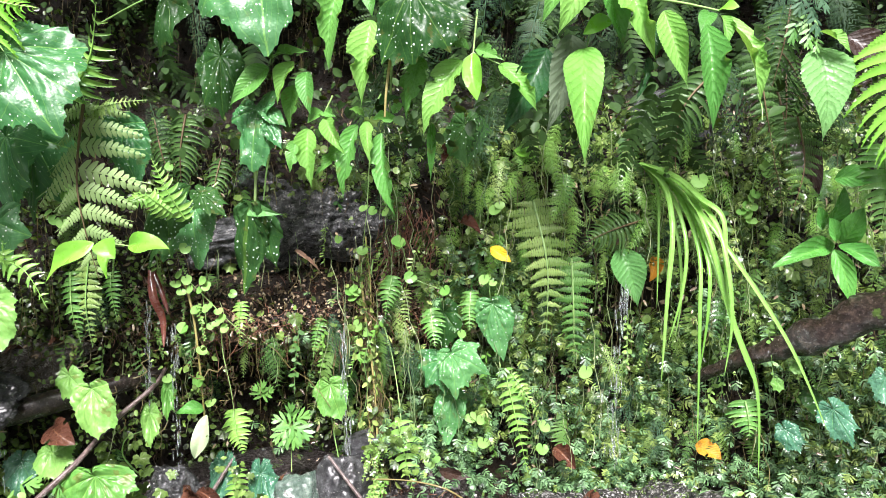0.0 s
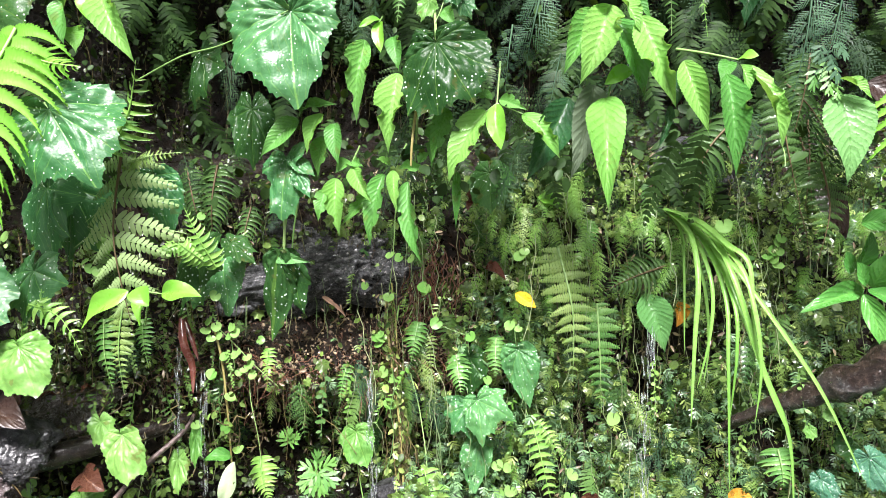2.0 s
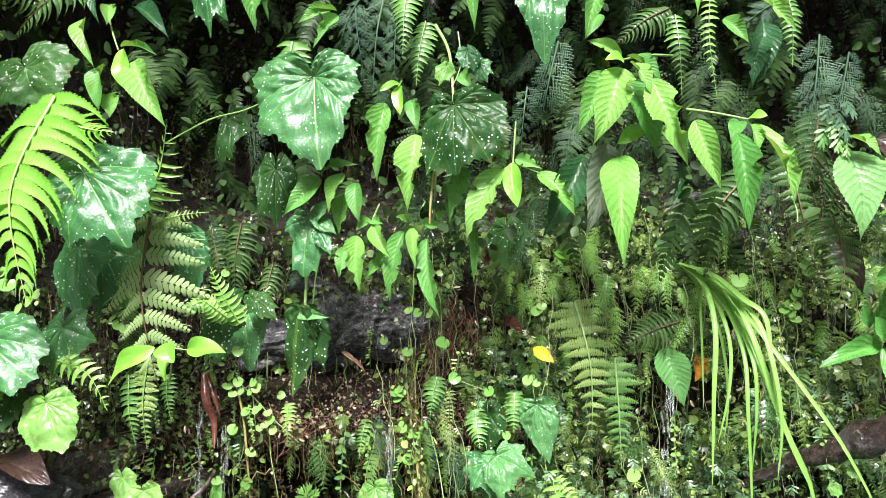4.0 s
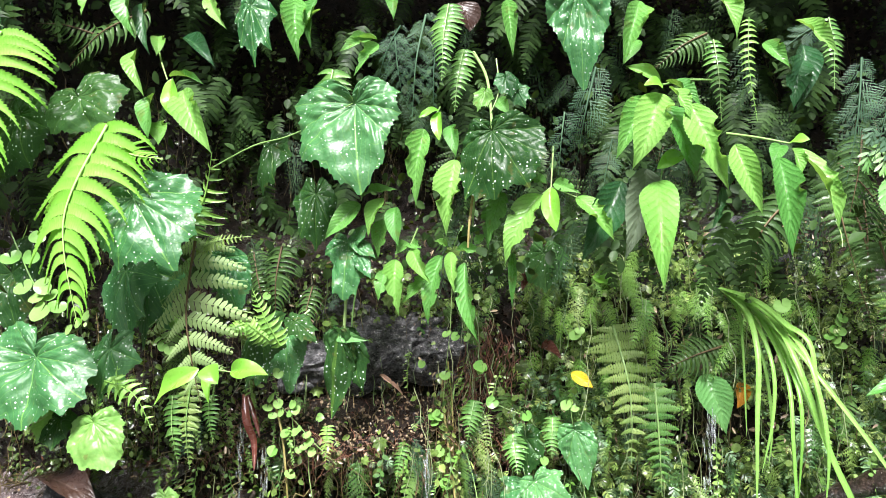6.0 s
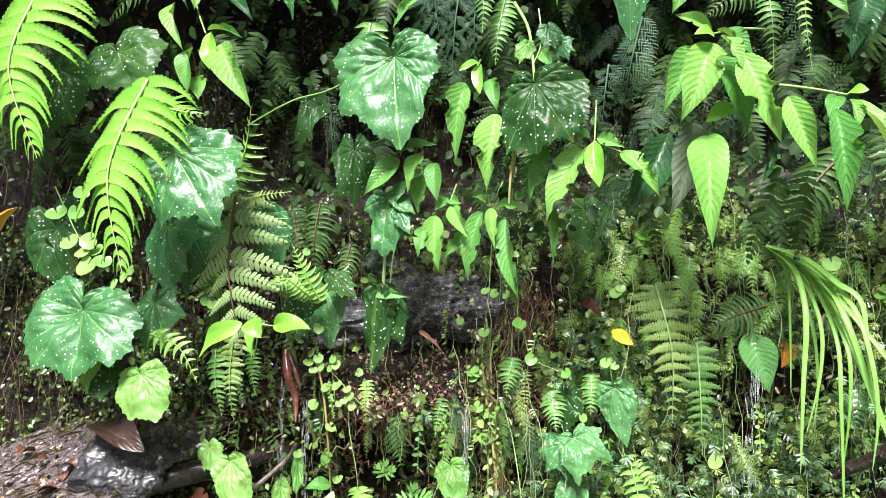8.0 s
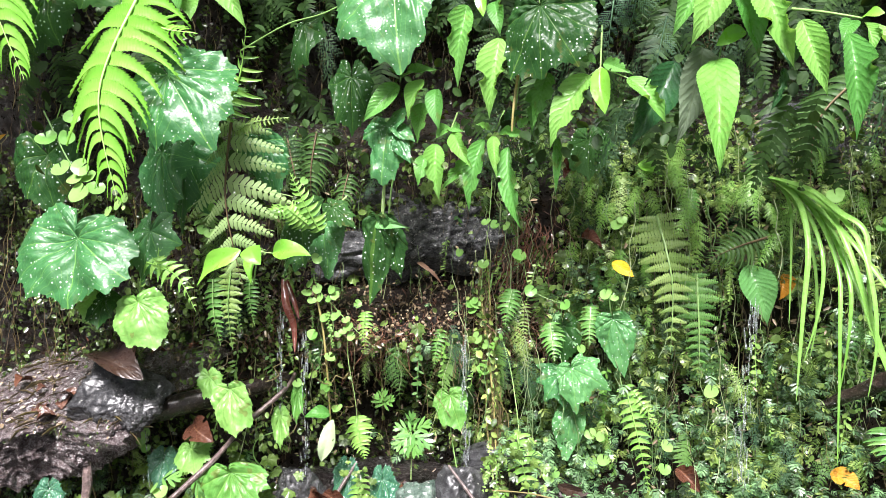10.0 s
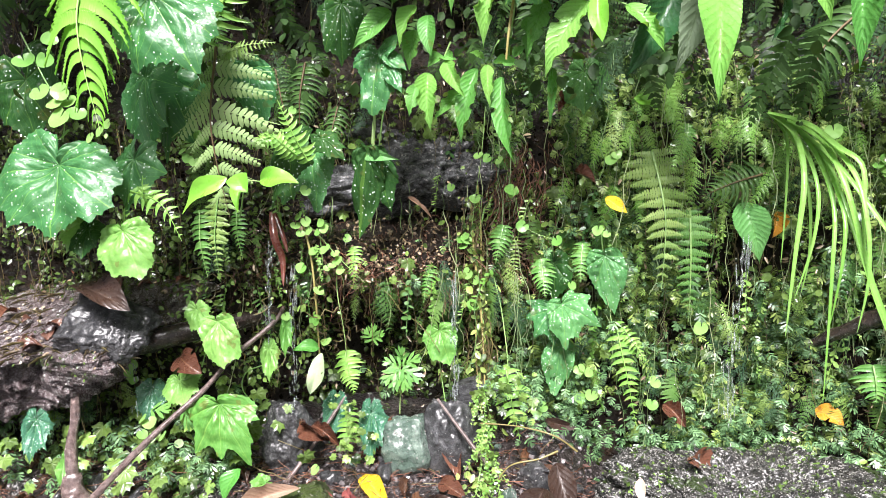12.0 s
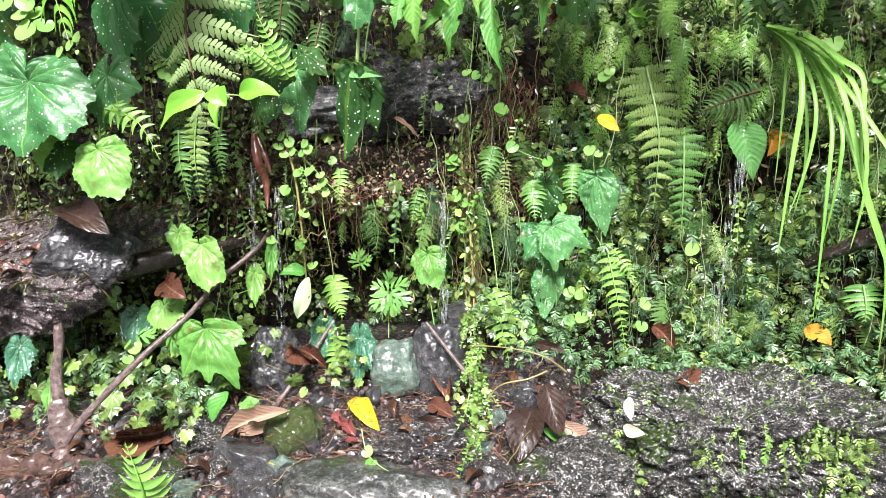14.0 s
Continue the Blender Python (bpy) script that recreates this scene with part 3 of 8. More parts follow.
def coin_mesh(seed):
    rnd = random.Random(seed)
    V, UV = [], []
    for k in range(4):
        for a in range(19):
            th = radians(-172 + 344 * a / 18)
            r = k / 3 * (1 + 0.05 * math.sin(3 * th + seed)) * (0.82 if a in (0, 18) else 1)
            V.append((r * math.sin(th), r * math.cos(th), 0.14 * (k / 3) ** 2 * rnd.choice((0.6, 1.0)) - 0.02))
            UV.append((0.5, k / 3))
    return mesh_of("coin", V, grid_faces(3, 18), UV)


COINS = [coin_mesh(s) for s in range(4)]


def coin(parent, mat, p, r):
    m = Matrix.Translation(p) @ pose(0, 0, 0, 62 + turn.uniform(-25, 20), turn.uniform(-30, 30), turn.uniform(-40, 40)) @ Matrix.Rotation(turn.uniform(2.4, 3.9), 4, "Z") @ Matrix.Diagonal((r, r * turn.uniform(0.85, 1), r, 1))
    return child("leaf", with_mat(turn.choice(COINS), mat), mat, parent, m)


def frond(parent, kind, b, t, half, bend=0.0, pairs=16):
    """A fern frond: its stalk and, along it, paired leaflets, each a piece of its own."""
    style, mat, stalk, peak, plump = kind
    b, t = Vector(b), Vector(t)
    y = (t - b).normalized()
    out = Vector((0, -1, 0.45))
    out = (out - y * out.dot(y)).normalized()
    x = y.cross(out)
    L = (t - b).length
    if style in ("bi", "lace", "feather"):
        pairs = max(5, min(pairs, int(L / (half * (0.2 if style == "bi" else 0.46)))))
    mid = (b + t) / 2 + out * L * 0.10 + x * bend
    line = glide([b, mid, t], 40)
    stem_ob = child("frond", tube_mesh([q + out * 0.0022 for q in line], [max(0.0005, 0.0026 * (1.05 - i / 40) * min(1.0, half / 0.05)) for i in range(41)], 5), stalk, parent)
    me = with_mat(PINNA[style], mat)
    for k in range(pairs):
        u = 0.04 + 0.95 * (k / pairs) ** 0.93
        i = min(39, int(u * 40))
        p = line[i].lerp(line[i + 1], u * 40 - i)
        d = (line[i + 1] - line[i]).normalized()
        w = half * ((0.7 + 0.3 * sm(u / peak)) if u < peak else (1 - ((u - peak) / (1 - peak)) ** 1.12) ** 0.95)
        w = max(w, 0.05 * half)
        for side in (-1, 1):
            lean = radians((58 - 18 * u if style in ("lace", "feather") else 103 - 40 * u) + turn.uniform(-7, 7))
            sx = x * side
            q = p + d * ((0.25 * side + turn.uniform(-0.15, 0.15)) * L / pairs if style in ("lace", "feather") else turn.uniform(-0.1, 0.1) * L / pairs)
            dir_ = (sx * math.sin(lean) + d * math.cos(lean) - out * (0.10 + turn.uniform(-0.16, 0.2)) + Vector((0, 0, -0.28 if mat is M_FDULL else 0.0))).normalized()
            z = (out - dir_ * out.dot(dir_)).normalized()
            m = Matrix.Translation(q) @ Matrix((dir_.cross(z), dir_, z)).transposed().to_4x4()
            ln = w * (turn.uniform(0.65, 1.25) if style in ("lace", "feather") else turn.uniform(0.74, 1.1) if style == "bi" else turn.uniform(0.9, 1.06))
            gap = L / pairs
            fat = min(ln, gap / 0.30) * plump if style in ("lobed", "smooth") else ln * plump
            hand = 1 if m.to_3x3().col[0].dot(d) > 0 else -1
            child("pinna", me, mat, stem_ob, m @ Matrix.Diagonal((fat * hand, ln, ln, 1)))
    return stem_ob


def wall_y(x, z):
    """Where the soil face of the bank stands, before its roughness."""
    y = 1.47 - 0.24 * sm((-0.38 - x) / 0.5) - 0.10 * sm((x - 0.55) / 0.4) * sm((0.6 - z) / 0.3)
    y += 0.10 * sm(1 - abs(x + 0.50) / 0.22) * sm(1 - abs(z - 1.0) / 0.35)
    y -= 0.15 * sm(1.25 - 1.25 * abs(x + 0.30) / 0.34) * sm(1 - abs(z - 0.50) / 0.10)
    y += 0.10 * sm(1 - abs(x + 0.38) / 0.35) * sm(1 - abs(z - 0.36) / 0.12)
    y += 0.08 * sm(1 - abs(x - 0.55) / 0.22) * sm(1 - abs(z - 0.36) / 0.12)
    y -= 0.16 * sm((0.22 - z) / 0.22)
    # recess deepened and, above it, an unseen overhang added to shade the bank
    y += 0.31 * sm((z - 0.82) / 0.2) * sm((x + 1.0) / 0.3)
    y -= 0.55 * sm((z - 1.45) / 0.25)
    if z > 2.0:
        y += (z - 2.0) * 0.9
    return y


def ground_z(x, y):
    return 0.02 + min(0.17, max(0.0, 0.36 * (y - 0.9))) - 0.09 * sm((x + 0.02) / 0.12) * sm((y - 0.45) / 0.4)


def rough(x, y, z, a=1.0):
    return a * (0.030 * noise.noise((x * 4, y * 4, z * 4)) + 0.016 * noise.noise((x * 11, y * 11, z * 11 + 3)) + 0.007 * noise.noise((x * 28, y * 28 + 5, z * 28)))


def spread_axis(lo, hi, step, far, grow=1.45):
    a = list(np.arange(lo, hi + 1e-6, step))
    s = step
    while a[-1] < far[1]:
        s *= grow
        a.append(a[-1] + s)
    s = step
    while a[0] > far[0]:
        s *= grow
        a.insert(0, a[0] - s)
    return a


def sheet(name, A, B, place):
    V = [place(a, b) for a in A for b in B]
    return mesh_of(name, V, grid_faces(len(A) - 1, len(B) - 1), [(0.5, 0.5)] * len(V))


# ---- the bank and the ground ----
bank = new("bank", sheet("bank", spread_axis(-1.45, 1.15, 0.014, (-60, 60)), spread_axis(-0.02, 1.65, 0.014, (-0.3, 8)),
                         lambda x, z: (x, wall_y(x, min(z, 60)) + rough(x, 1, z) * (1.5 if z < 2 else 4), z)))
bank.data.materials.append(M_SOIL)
tagged(bank, "steep dripping soil bank, wet, mossy, dark brown with painted gap shade", "bank", kind="structure")
# beyond y = -5 an unseen rise is added to hold off low skylight
ground = new("ground", sheet("ground", spread_axis(-1.4, 1.2, 0.016, (-200, 200)), spread_axis(0.7, 1.5, 0.016, (-200, 2.2)),
                             lambda x, y: (x, y, ground_z(x, y) + rough(x, y, 0, 0.55 if y > 0.3 else 0.3) + (0.0 if y > -5 else min(14.0, (-5 - y) * 0.35)))))
ground.data.materials.append(M_GRAVEL)
tagged(ground, "wet gravelly ground with dark soil at the bank foot", "ground", kind="structure")


def stone(name, label, mat, c, size, seed, box=0.5, parent=None, category="stone", rz=0.0, ry=0.0, rx=0.0, cuts=5, amp=0.10, layers=0.0, fine=1.0):
    """A weathered stone: a rounded block, broken by flat faces and fine relief."""
    bm = bmesh.new()
    bmesh.ops.create_icosphere(bm, subdivisions=cuts, radius=1.0)
    rnd = random.Random(seed)
    planes = [(Vector((rnd.uniform(-1, 1), rnd.uniform(-1, 1), rnd.uniform(-1, 1))).normalized(), rnd.uniform(0.62, 0.86)) for _ in range(9)]
    for v in bm.verts:
        p = v.co.normalized()
        q = max(abs(p.x), abs(p.y), abs(p.z))
        p = p.lerp(p / q, box)
        for nrm, d in planes:
            over = p.dot(nrm) - d * (1 + box * 0.35)
            if over > 0:
                p -= nrm * over * 0.85
        s = Vector((p.x * size[0], p.y * size[1], p.z * size[2])) / (sum(size) / 3)
        p *= 1 + amp * noise.noise(s * 1.6 + Vector((seed, 0, 0))) + amp * 0.4 * noise.noise(s * 4.5 + Vector((0, seed, 0))) + fine * amp * (0.25 * noise.noise(s * 12) + 0.14 * noise.noise(s * 30) + 0.09 * noise.noise(s * 75)) + layers * noise.noise((p.x * 3, p.y * 3, p.z * 13 + seed))
        v.co = Vector((p.x * size[0], p.y * size[1], p.z * size[2]))
    me = bpy.data.meshes.new(name)
    bm.to_mesh(me)
    bm.free()
    me.polygons.foreach_set("use_smooth", [True] * len(me.polygons))
    me.materials.append(mat)
    ob = new(name, me)
    ob.matrix_world = pose(*c, rx, ry, rz)
    if parent:
        ob.parent = parent
        return ob
    return tagged(ob, label, category)


outcrop = thing("rock_outcrop", "wet black schist outcrop in slabs, streaked with water", "rock")
slab = stone("slab", "", M_ROCKWET, (-0.300, 1.490, 0.655), (0.200, 0.125, 0.080), 3, 0.45, outcrop, ry=-5, rx=-8, amp=0.36, cuts=6, layers=0.045)
stone("slab", "", M_ROCKWET, (-0.455, 1.470, 0.620), (0.090, 0.080, 0.045), 6, 0.5, outcrop, ry=-10, rx=-8, amp=0.3, layers=0.04)
stone("slab", "", M_ROCKWET, (-0.370, 1.510, 0.735), (0.095, 0.070, 0.034), 9, 0.5, outcrop, ry=8, amp=0.3, layers=0.04)
stone("rock_outcrop", "small wet dark rock showing through the upper bank", M_ROCKWET, (0.43, 1.49, 0.83), (0.08, 0.08, 0.07), 5, 0.4, category="rock")
stone("ledge_rock", "broad brown stone ledge strewn with leaf scraps, wet lip", M_LEDGE, (-1.12, 1.24, 0.372), (0.40, 0.195, 0.072), 8, 0.76, category="rock", ry=-3, rx=29, amp=0.22, cuts=7, layers=0.02, fine=1.2)
stone("boulder", "large speckled grey boulder with thin moss and creepers", M_BOULDER, (0.306, 1.262, 0.076), (0.232, 0.135, 0.112), 12, 0.76, category="rock", ry=4, amp=0.26, cuts=7, layers=0.06, fine=1.6)
stone("flat_stone", "dark blue-grey wet stone at the lip of the ledge", M_STONE, (-0.770, 1.118, 0.408), (0.078, 0.060, 0.028), 41, 0.6, ry=14, rx=48, amp=0.22, cuts=6, layers=0.03, fine=0.9)
stone("stone", "greenish grey angular stone at the bank foot", M_ROCKGREEN, (-0.266, 1.238, 0.168), (0.042, 0.04, 0.056), 21, 0.6, ry=-12, amp=0.16)
stone("stone", "dark wet angular stone leaning at the bank foot", M_STONE, (-0.186, 1.262, 0.182), (0.058, 0.05, 0.068), 22, 0.5, ry=18, amp=0.18)
stone("stone", "dark wet stone under a dripping stream", M_STONE, (-0.485, 1.225, 0.180), (0.055, 0.05, 0.062), 23, 0.45, amp=0.22, cuts=6)
stone("stone", "black wet stone behind the root bundle", M_STONE, (-0.13, 1.33, 0.25), (0.06, 0.05, 0.035), 24, 0.5, ry=-10)
stone("stone", "rounded dark wet pebble", M_STONE, (-0.028, 1.213, 0.140), (0.036, 0.03, 0.030), 25, 0.1)
stone("stone", "small blue-grey wet pebble", M_ROCKGREEN, (-0.072, 1.17, 0.120), (0.014, 0.013, 0.017), 26, 0.2)
stone("stone", "flat dark wet stone with pale patches in the gravel", M_PATCHY, (-0.250, 1.02, 0.045), (0.138, 0.070, 0.055), 27, 0.6, amp=0.14, cuts=6)
stone("stone", "granular grey rock bedded in the bank foot", M_GRANULE, (-0.215, 1.145, 0.082), (0.105, 0.075, 0.036), 36, 0.5, rx=14, amp=0.22, cuts=6, fine=2.0)
stone("stone", "dark flat stone among litter", M_STONE, (-0.480, 1.058, 0.072), (0.060, 0.036, 0.030), 28, 0.6, ry=6)
stone("stone", "mossy stone beside the gravel", M_MOSSROCK, (-0.404, 1.105, 0.098), (0.050, 0.045, 0.046), 29, 0.4, amp=0.2)
stone("stone", "speckled dark grey stone in the litter", M_BOULDER, (-0.585, 1.085, 0.088), (0.048, 0.040, 0.040), 34, 0.5, amp=0.2)
stone("stone", "dark grey stone in front of the ledge", M_BOULDER, (-0.650, 1.000, 0.050), (0.095, 0.055, 0.042), 30, 0.5, amp=0.2)
stone("stone", "dark mossy stone below the brown leaf", M_BOULDER, (0.050, 1.105, 0.055), (0.100, 0.070, 0.052), 31, 0.5, amp=0.22, cuts=6, fine=1.6)
stone("stone", "dark blue-black stone beside the flat stone", M_STONE, (-0.432, 1.00, 0.050), (0.045, 0.04, 0.035), 33, 0.5)
stone("stone", "small stone in the wet gravel", M_GRANULE, (-0.08, 1.06, 0.07), (0.05, 0.04, 0.03), 32, 0.4)
stone("stone", "round brown-grey stone at the boulder's foot", M_GRANULE, (0.125, 1.105, 0.035), (0.018, 0.016, 0.018), 37, 0.3)


def branch(name, label, mat, r0, r1, *pts, bumpy=0.12):
    line = glide(pts, 16 * (len(pts) - 1))
    n = len(line)
    sides = 22
    me = tube_mesh(line, [r0 + (r1 - r0) * i / (n - 1) for i in range(n)], sides)
    co = np.empty(len(me.vertices) * 3)
    me.vertices.foreach_get("co", co)
    co = co.reshape(-1, 3)
    for i in range(len(co)):
        c = np.array(line[i // sides])
        co[i] = c + (co[i] - c) * (1 + bumpy * 2 * noise.noise(Vector(co[i]) * 22) + bumpy * noise.noise(Vector(co[i]) * 70))
    me.vertices.foreach_set("co", co.ravel())
    me.materials.append(mat)
    return tagged(new(name, me), label, "branch")


branch("log", "thick fallen branch with wet brown bark lying against the bank", M_BARK, 0.006, 0.036, (0.46, 1.44, 0.33), (0.52, 1.36, 0.39), (0.58, 1.29, 0.435), (0.66, 1.22, 0.49), (0.85, 1.12, 0.60), bumpy=0.22)
branch("log", "dark broken branch in the gap under the ledge", M_BARK, 0.014, 0.022, (-0.52, 1.27, 0.405), (-0.66, 1.17, 0.385), (-0.85, 1.12, 0.345))
branch("stick", "thin grey-brown dead stick leaning against the bank", M_STICK, 0.0032, 0.0062, (-0.482, 1.215, 0.43), (-0.50, 1.2, 0.40), (-0.555, 1.155, 0.35), (-0.60, 1.12, 0.295), (-0.66, 1.06, 0.235), (-0.725, 1.0, 0.158), (-0.75, 0.98, 0.12))
branch("stick", "short weathered stick standing in the litter", M_STICK, 0.006, 0.011, (-0.848, 1.115, 0.305), (-0.838, 1.10, 0.25), (-0.836, 1.08, 0.19), (-0.818, 1.06, 0.13))
branch("root_stump", "split woody root flaring into the litter", M_STICK, 0.012, 0.034, (-0.822, 1.065, 0.155), (-0.81, 1.055, 0.11), (-0.80, 1.045, 0.05), bumpy=0.35)
branch("rotten_log", "soft red-brown rotten wood half sunk in the litter", M_ROTWOOD, 0.026, 0.016, (-1.02, 1.03, 0.055), (-0.86, 1.0, 0.06), (-0.74, 1.01, 0.065), (-0.62, 1.04, 0.085), bumpy=0.6)
branch("stick", "thin brown twig between the herbs", M_STICK, 0.003, 0.0045, (-0.39, 1.27, 0.25), (-0.44, 1.2, 0.165), (-0.47, 1.16, 0.12))
branch("stick", "pale thin twig lying over a dark stone", M_STICK, 0.0025, 0.004, (-0.205, 1.23, 0.265), (-0.15, 1.2, 0.21), (-0.105, 1.18, 0.165))
branch("stick", "pale green creeping root over the gravel", M_ROOT, 0.0010, 0.0018, (-0.125, 1.210, 0.232), (-0.06, 1.195, 0.236), (0.002, 1.180, 0.229), (0.04, 1.19, 0.20), bumpy=0.2)
branch("stick", "pale looping root in the gravel by the pebble", M_ROOT, 0.0012, 0.0020, (-0.090, 1.130, 0.160), (-0.065, 1.130, 0.194), (-0.02, 1.135, 0.206), (0.01, 1.15, 0.215), bumpy=0.2)

# ---- the plants, one by one ----

plant = thing("nettle_plant", "lime green serrated nettle shoot with drooping leaves hanging from the bank", "plant", "nettle shoots")
stem(plant, STEM_LIME, 0.0022, (0.358, 1.250, 1.108), (0.300, 1.180, 1.093), (0.252, 1.130, 1.075))
leaf(plant, LIME, (0.246, 1.120, 1.059), (0.196, 1.100, 0.939), 0.033)
leaf(plant, GREEN, (0.236, 1.160, 1.068), (0.175, 1.140, 0.963), 0.025)
leaf(plant, LIME, (0.258, 1.100, 1.061), (0.283, 1.080, 1.002), 0.014)
leaf(plant, GREEN, (0.257, 1.130, 1.039), (0.290, 1.110, 0.914), 0.030)
leaf(plant, LIME, (0.287, 1.100, 1.033), (0.329, 1.080, 0.893), 0.029)
leaf(plant, LIME, (0.250, 1.130, 1.082), (0.199, 1.150, 1.117), 0.012)
leaf(plant, YOUNG, (0.250, 1.110, 1.068), (0.220, 1.090, 1.065), 0.011)
leaf(plant, YOUNG, (0.277, 1.140, 0.965), (0.234, 1.120, 0.942), 0.013)
leaf(plant, GREEN, (0.260, 1.150, 1.086), (0.310, 1.140, 1.036), 0.014)

plant = thing("nettle_plant", "lime green serrated nettle shoot on an arching stem over the bank", "plant", "nettle shoots")
stem(plant, STEM_LIME, 0.0022, (0.356, 1.200, 1.005), (0.392, 1.170, 0.989), (0.433, 1.140, 0.969))
leaf(plant, LIME, (0.357, 1.150, 0.976), (0.385, 1.130, 0.860), 0.023)
leaf(plant, GREEN, (0.413, 1.130, 0.947), (0.412, 1.100, 0.791), 0.024)
leaf(plant, LIME, (0.436, 1.130, 0.960), (0.481, 1.110, 0.832), 0.023)
leaf(plant, LIME, (0.429, 1.120, 0.958), (0.428, 1.100, 0.902), 0.011)
leaf(plant, YOUNG, (0.432, 1.140, 0.970), (0.455, 1.120, 0.969), 0.011)
leaf(plant, GREEN, (0.422, 1.150, 0.970), (0.402, 1.130, 0.935), 0.015)
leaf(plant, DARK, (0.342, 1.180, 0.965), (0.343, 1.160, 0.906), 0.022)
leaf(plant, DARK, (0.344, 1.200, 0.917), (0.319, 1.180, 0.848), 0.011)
stem(plant, STEM_LIME, 0.0010, (0.484, 1.130, 0.845), (0.483, 1.110, 0.826), (0.480, 1.100, 0.806))

plant = thing("nettle_plant", "single large oval lime leaf drooping on a thin stalk", "plant", "nettle shoots")
stem(plant, STEM_LIME, 0.0015, (0.252, 1.180, 0.960), (0.240, 1.140, 0.920))
leaf(plant, PLAIN, (0.237, 1.140, 0.925), (0.226, 1.050, 0.752), 0.033, 4)
leaf(plant, DULL, (0.226, 1.200, 0.957), (0.180, 1.180, 0.802), 0.029)
leaf(plant, DARK, (0.188, 1.220, 0.942), (0.112, 1.200, 0.807), 0.034)

plant = thing("nettle_plant", "bright lime nettle shoot with four insect-bitten leaves", "plant", "nettle shoots")
stem(plant, STEM_LIME, 0.0018, (0.076, 1.300, 1.027), (0.071, 1.190, 0.936))
stem(plant, STEM_LIME, 0.0012, (0.071, 1.190, 0.936), (0.112, 1.180, 0.915))
stem(plant, STEM_LIME, 0.0012, (0.071, 1.190, 0.936), (0.054, 1.180, 0.923))
leaf(plant, LIME, (0.054, 1.180, 0.923), (-0.010, 1.160, 0.807), 0.030)
leaf(plant, YOUNG, (0.071, 1.170, 0.931), (0.076, 1.150, 0.857), 0.016)
leaf(plant, GREEN, (0.076, 1.190, 0.942), (0.120, 1.170, 0.918), 0.013)
leaf(plant, GREEN, (0.064, 1.190, 0.943), (0.020, 1.180, 0.952), 0.014)
leaf(plant, LIME, (0.112, 1.180, 0.915), (0.167, 1.160, 0.838), 0.023)
leaf(plant, GREEN, (-0.014, 1.220, 0.922), (-0.041, 1.200, 0.836), 0.022)

plant = thing("nettle_plant", "mid green nettle shoot with small serrated leaves", "plant", "nettle shoots")
stem(plant, STEM_LIME, 0.0016, (-0.280, 1.300, 1.004), (-0.268, 1.220, 0.941))
leaf(plant, GREEN, (-0.264, 1.200, 0.932), (-0.326, 1.180, 0.869), 0.022)
leaf(plant, LIME, (-0.222, 1.200, 0.939), (-0.246, 1.180, 0.868), 0.016)
leaf(plant, GREEN, (-0.201, 1.200, 0.921), (-0.192, 1.180, 0.848), 0.019)
leaf(plant, GREEN, (-0.258, 1.210, 0.948), (-0.192, 1.190, 0.951), 0.010)
leaf(plant, GREEN, (-0.258, 1.210, 0.948), (-0.281, 1.190, 0.960), 0.008)
leaf(plant, GREEN, (-0.231, 1.230, 0.905), (-0.239, 1.215, 0.834), 0.018)
leaf(plant, GREEN, (-0.224, 1.205, 0.812), (-0.235, 1.190, 0.758), 0.016)

plant = thing("nettle_plant", "drooping yellow-green nettle shoot with long pointed leaves above the wet rock", "plant", "nettle shoots")
stem(plant, STEM_LIME, 0.0018, (-0.184, 1.300, 0.893), (-0.181, 1.220, 0.854))
stem(plant, STEM_LIME, 0.0018, (-0.098, 1.300, 0.892), (-0.103, 1.220, 0.849))
leaf(plant, LIME, (-0.204, 1.200, 0.830), (-0.196, 1.180, 0.732), 0.021)
leaf(plant, LIME, (-0.171, 1.190, 0.847), (-0.136, 1.170, 0.782), 0.016)
leaf(plant, LIME, (-0.104, 1.190, 0.837), (-0.097, 1.170, 0.765), 0.013)
leaf(plant, GREEN, (-0.123, 1.210, 0.834), (-0.148, 1.190, 0.711), 0.021)
leaf(plant, GREEN, (-0.151, 1.220, 0.798), (-0.197, 1.200, 0.751), 0.014)
leaf(plant, GREEN, (-0.081, 1.200, 0.818), (-0.060, 1.180, 0.679), 0.021)
leaf(plant, GREEN, (-0.099, 1.220, 0.843), (-0.042, 1.200, 0.834), 0.011)
leaf(plant, DARK, (-0.093, 1.240, 0.863), (-0.048, 1.220, 0.874), 0.014)
leaf(plant, LIME, (-0.112, 1.210, 0.848), (-0.133, 1.190, 0.857), 0.011)
leaf(plant, GREEN, (-0.182, 1.210, 0.859), (-0.202, 1.190, 0.837), 0.013)
leaf(plant, GREEN, (-0.173, 1.200, 0.858), (-0.151, 1.180, 0.845), 0.012)
leaf(plant, GREEN, (-0.063, 1.205, 0.848), (-0.040, 1.205, 0.866), 0.014)

plant = thing("nettle_plant", "pale green serrated nettle leaves with ragged edges", "plant", "nettle shoots")
stem(plant, STEM_LIME, 0.0015, (-0.122, 1.250, 1.107), (-0.125, 1.200, 1.072))
leaf(plant, GREEN, (-0.144, 1.200, 1.056), (-0.159, 1.180, 0.914), 0.024)
leaf(plant, LIME, (-0.089, 1.190, 0.995), (-0.107, 1.170, 0.860), 0.029)
leaf(plant, GREEN, (-0.099, 1.220, 1.063), (-0.089, 1.200, 1.001), 0.017)
leaf(plant, YOUNG, (-0.113, 1.190, 1.081), (-0.112, 1.170, 1.026), 0.011)
leaf(plant, YOUNG, (-0.113, 1.190, 1.083), (-0.146, 1.170, 1.069), 0.008)
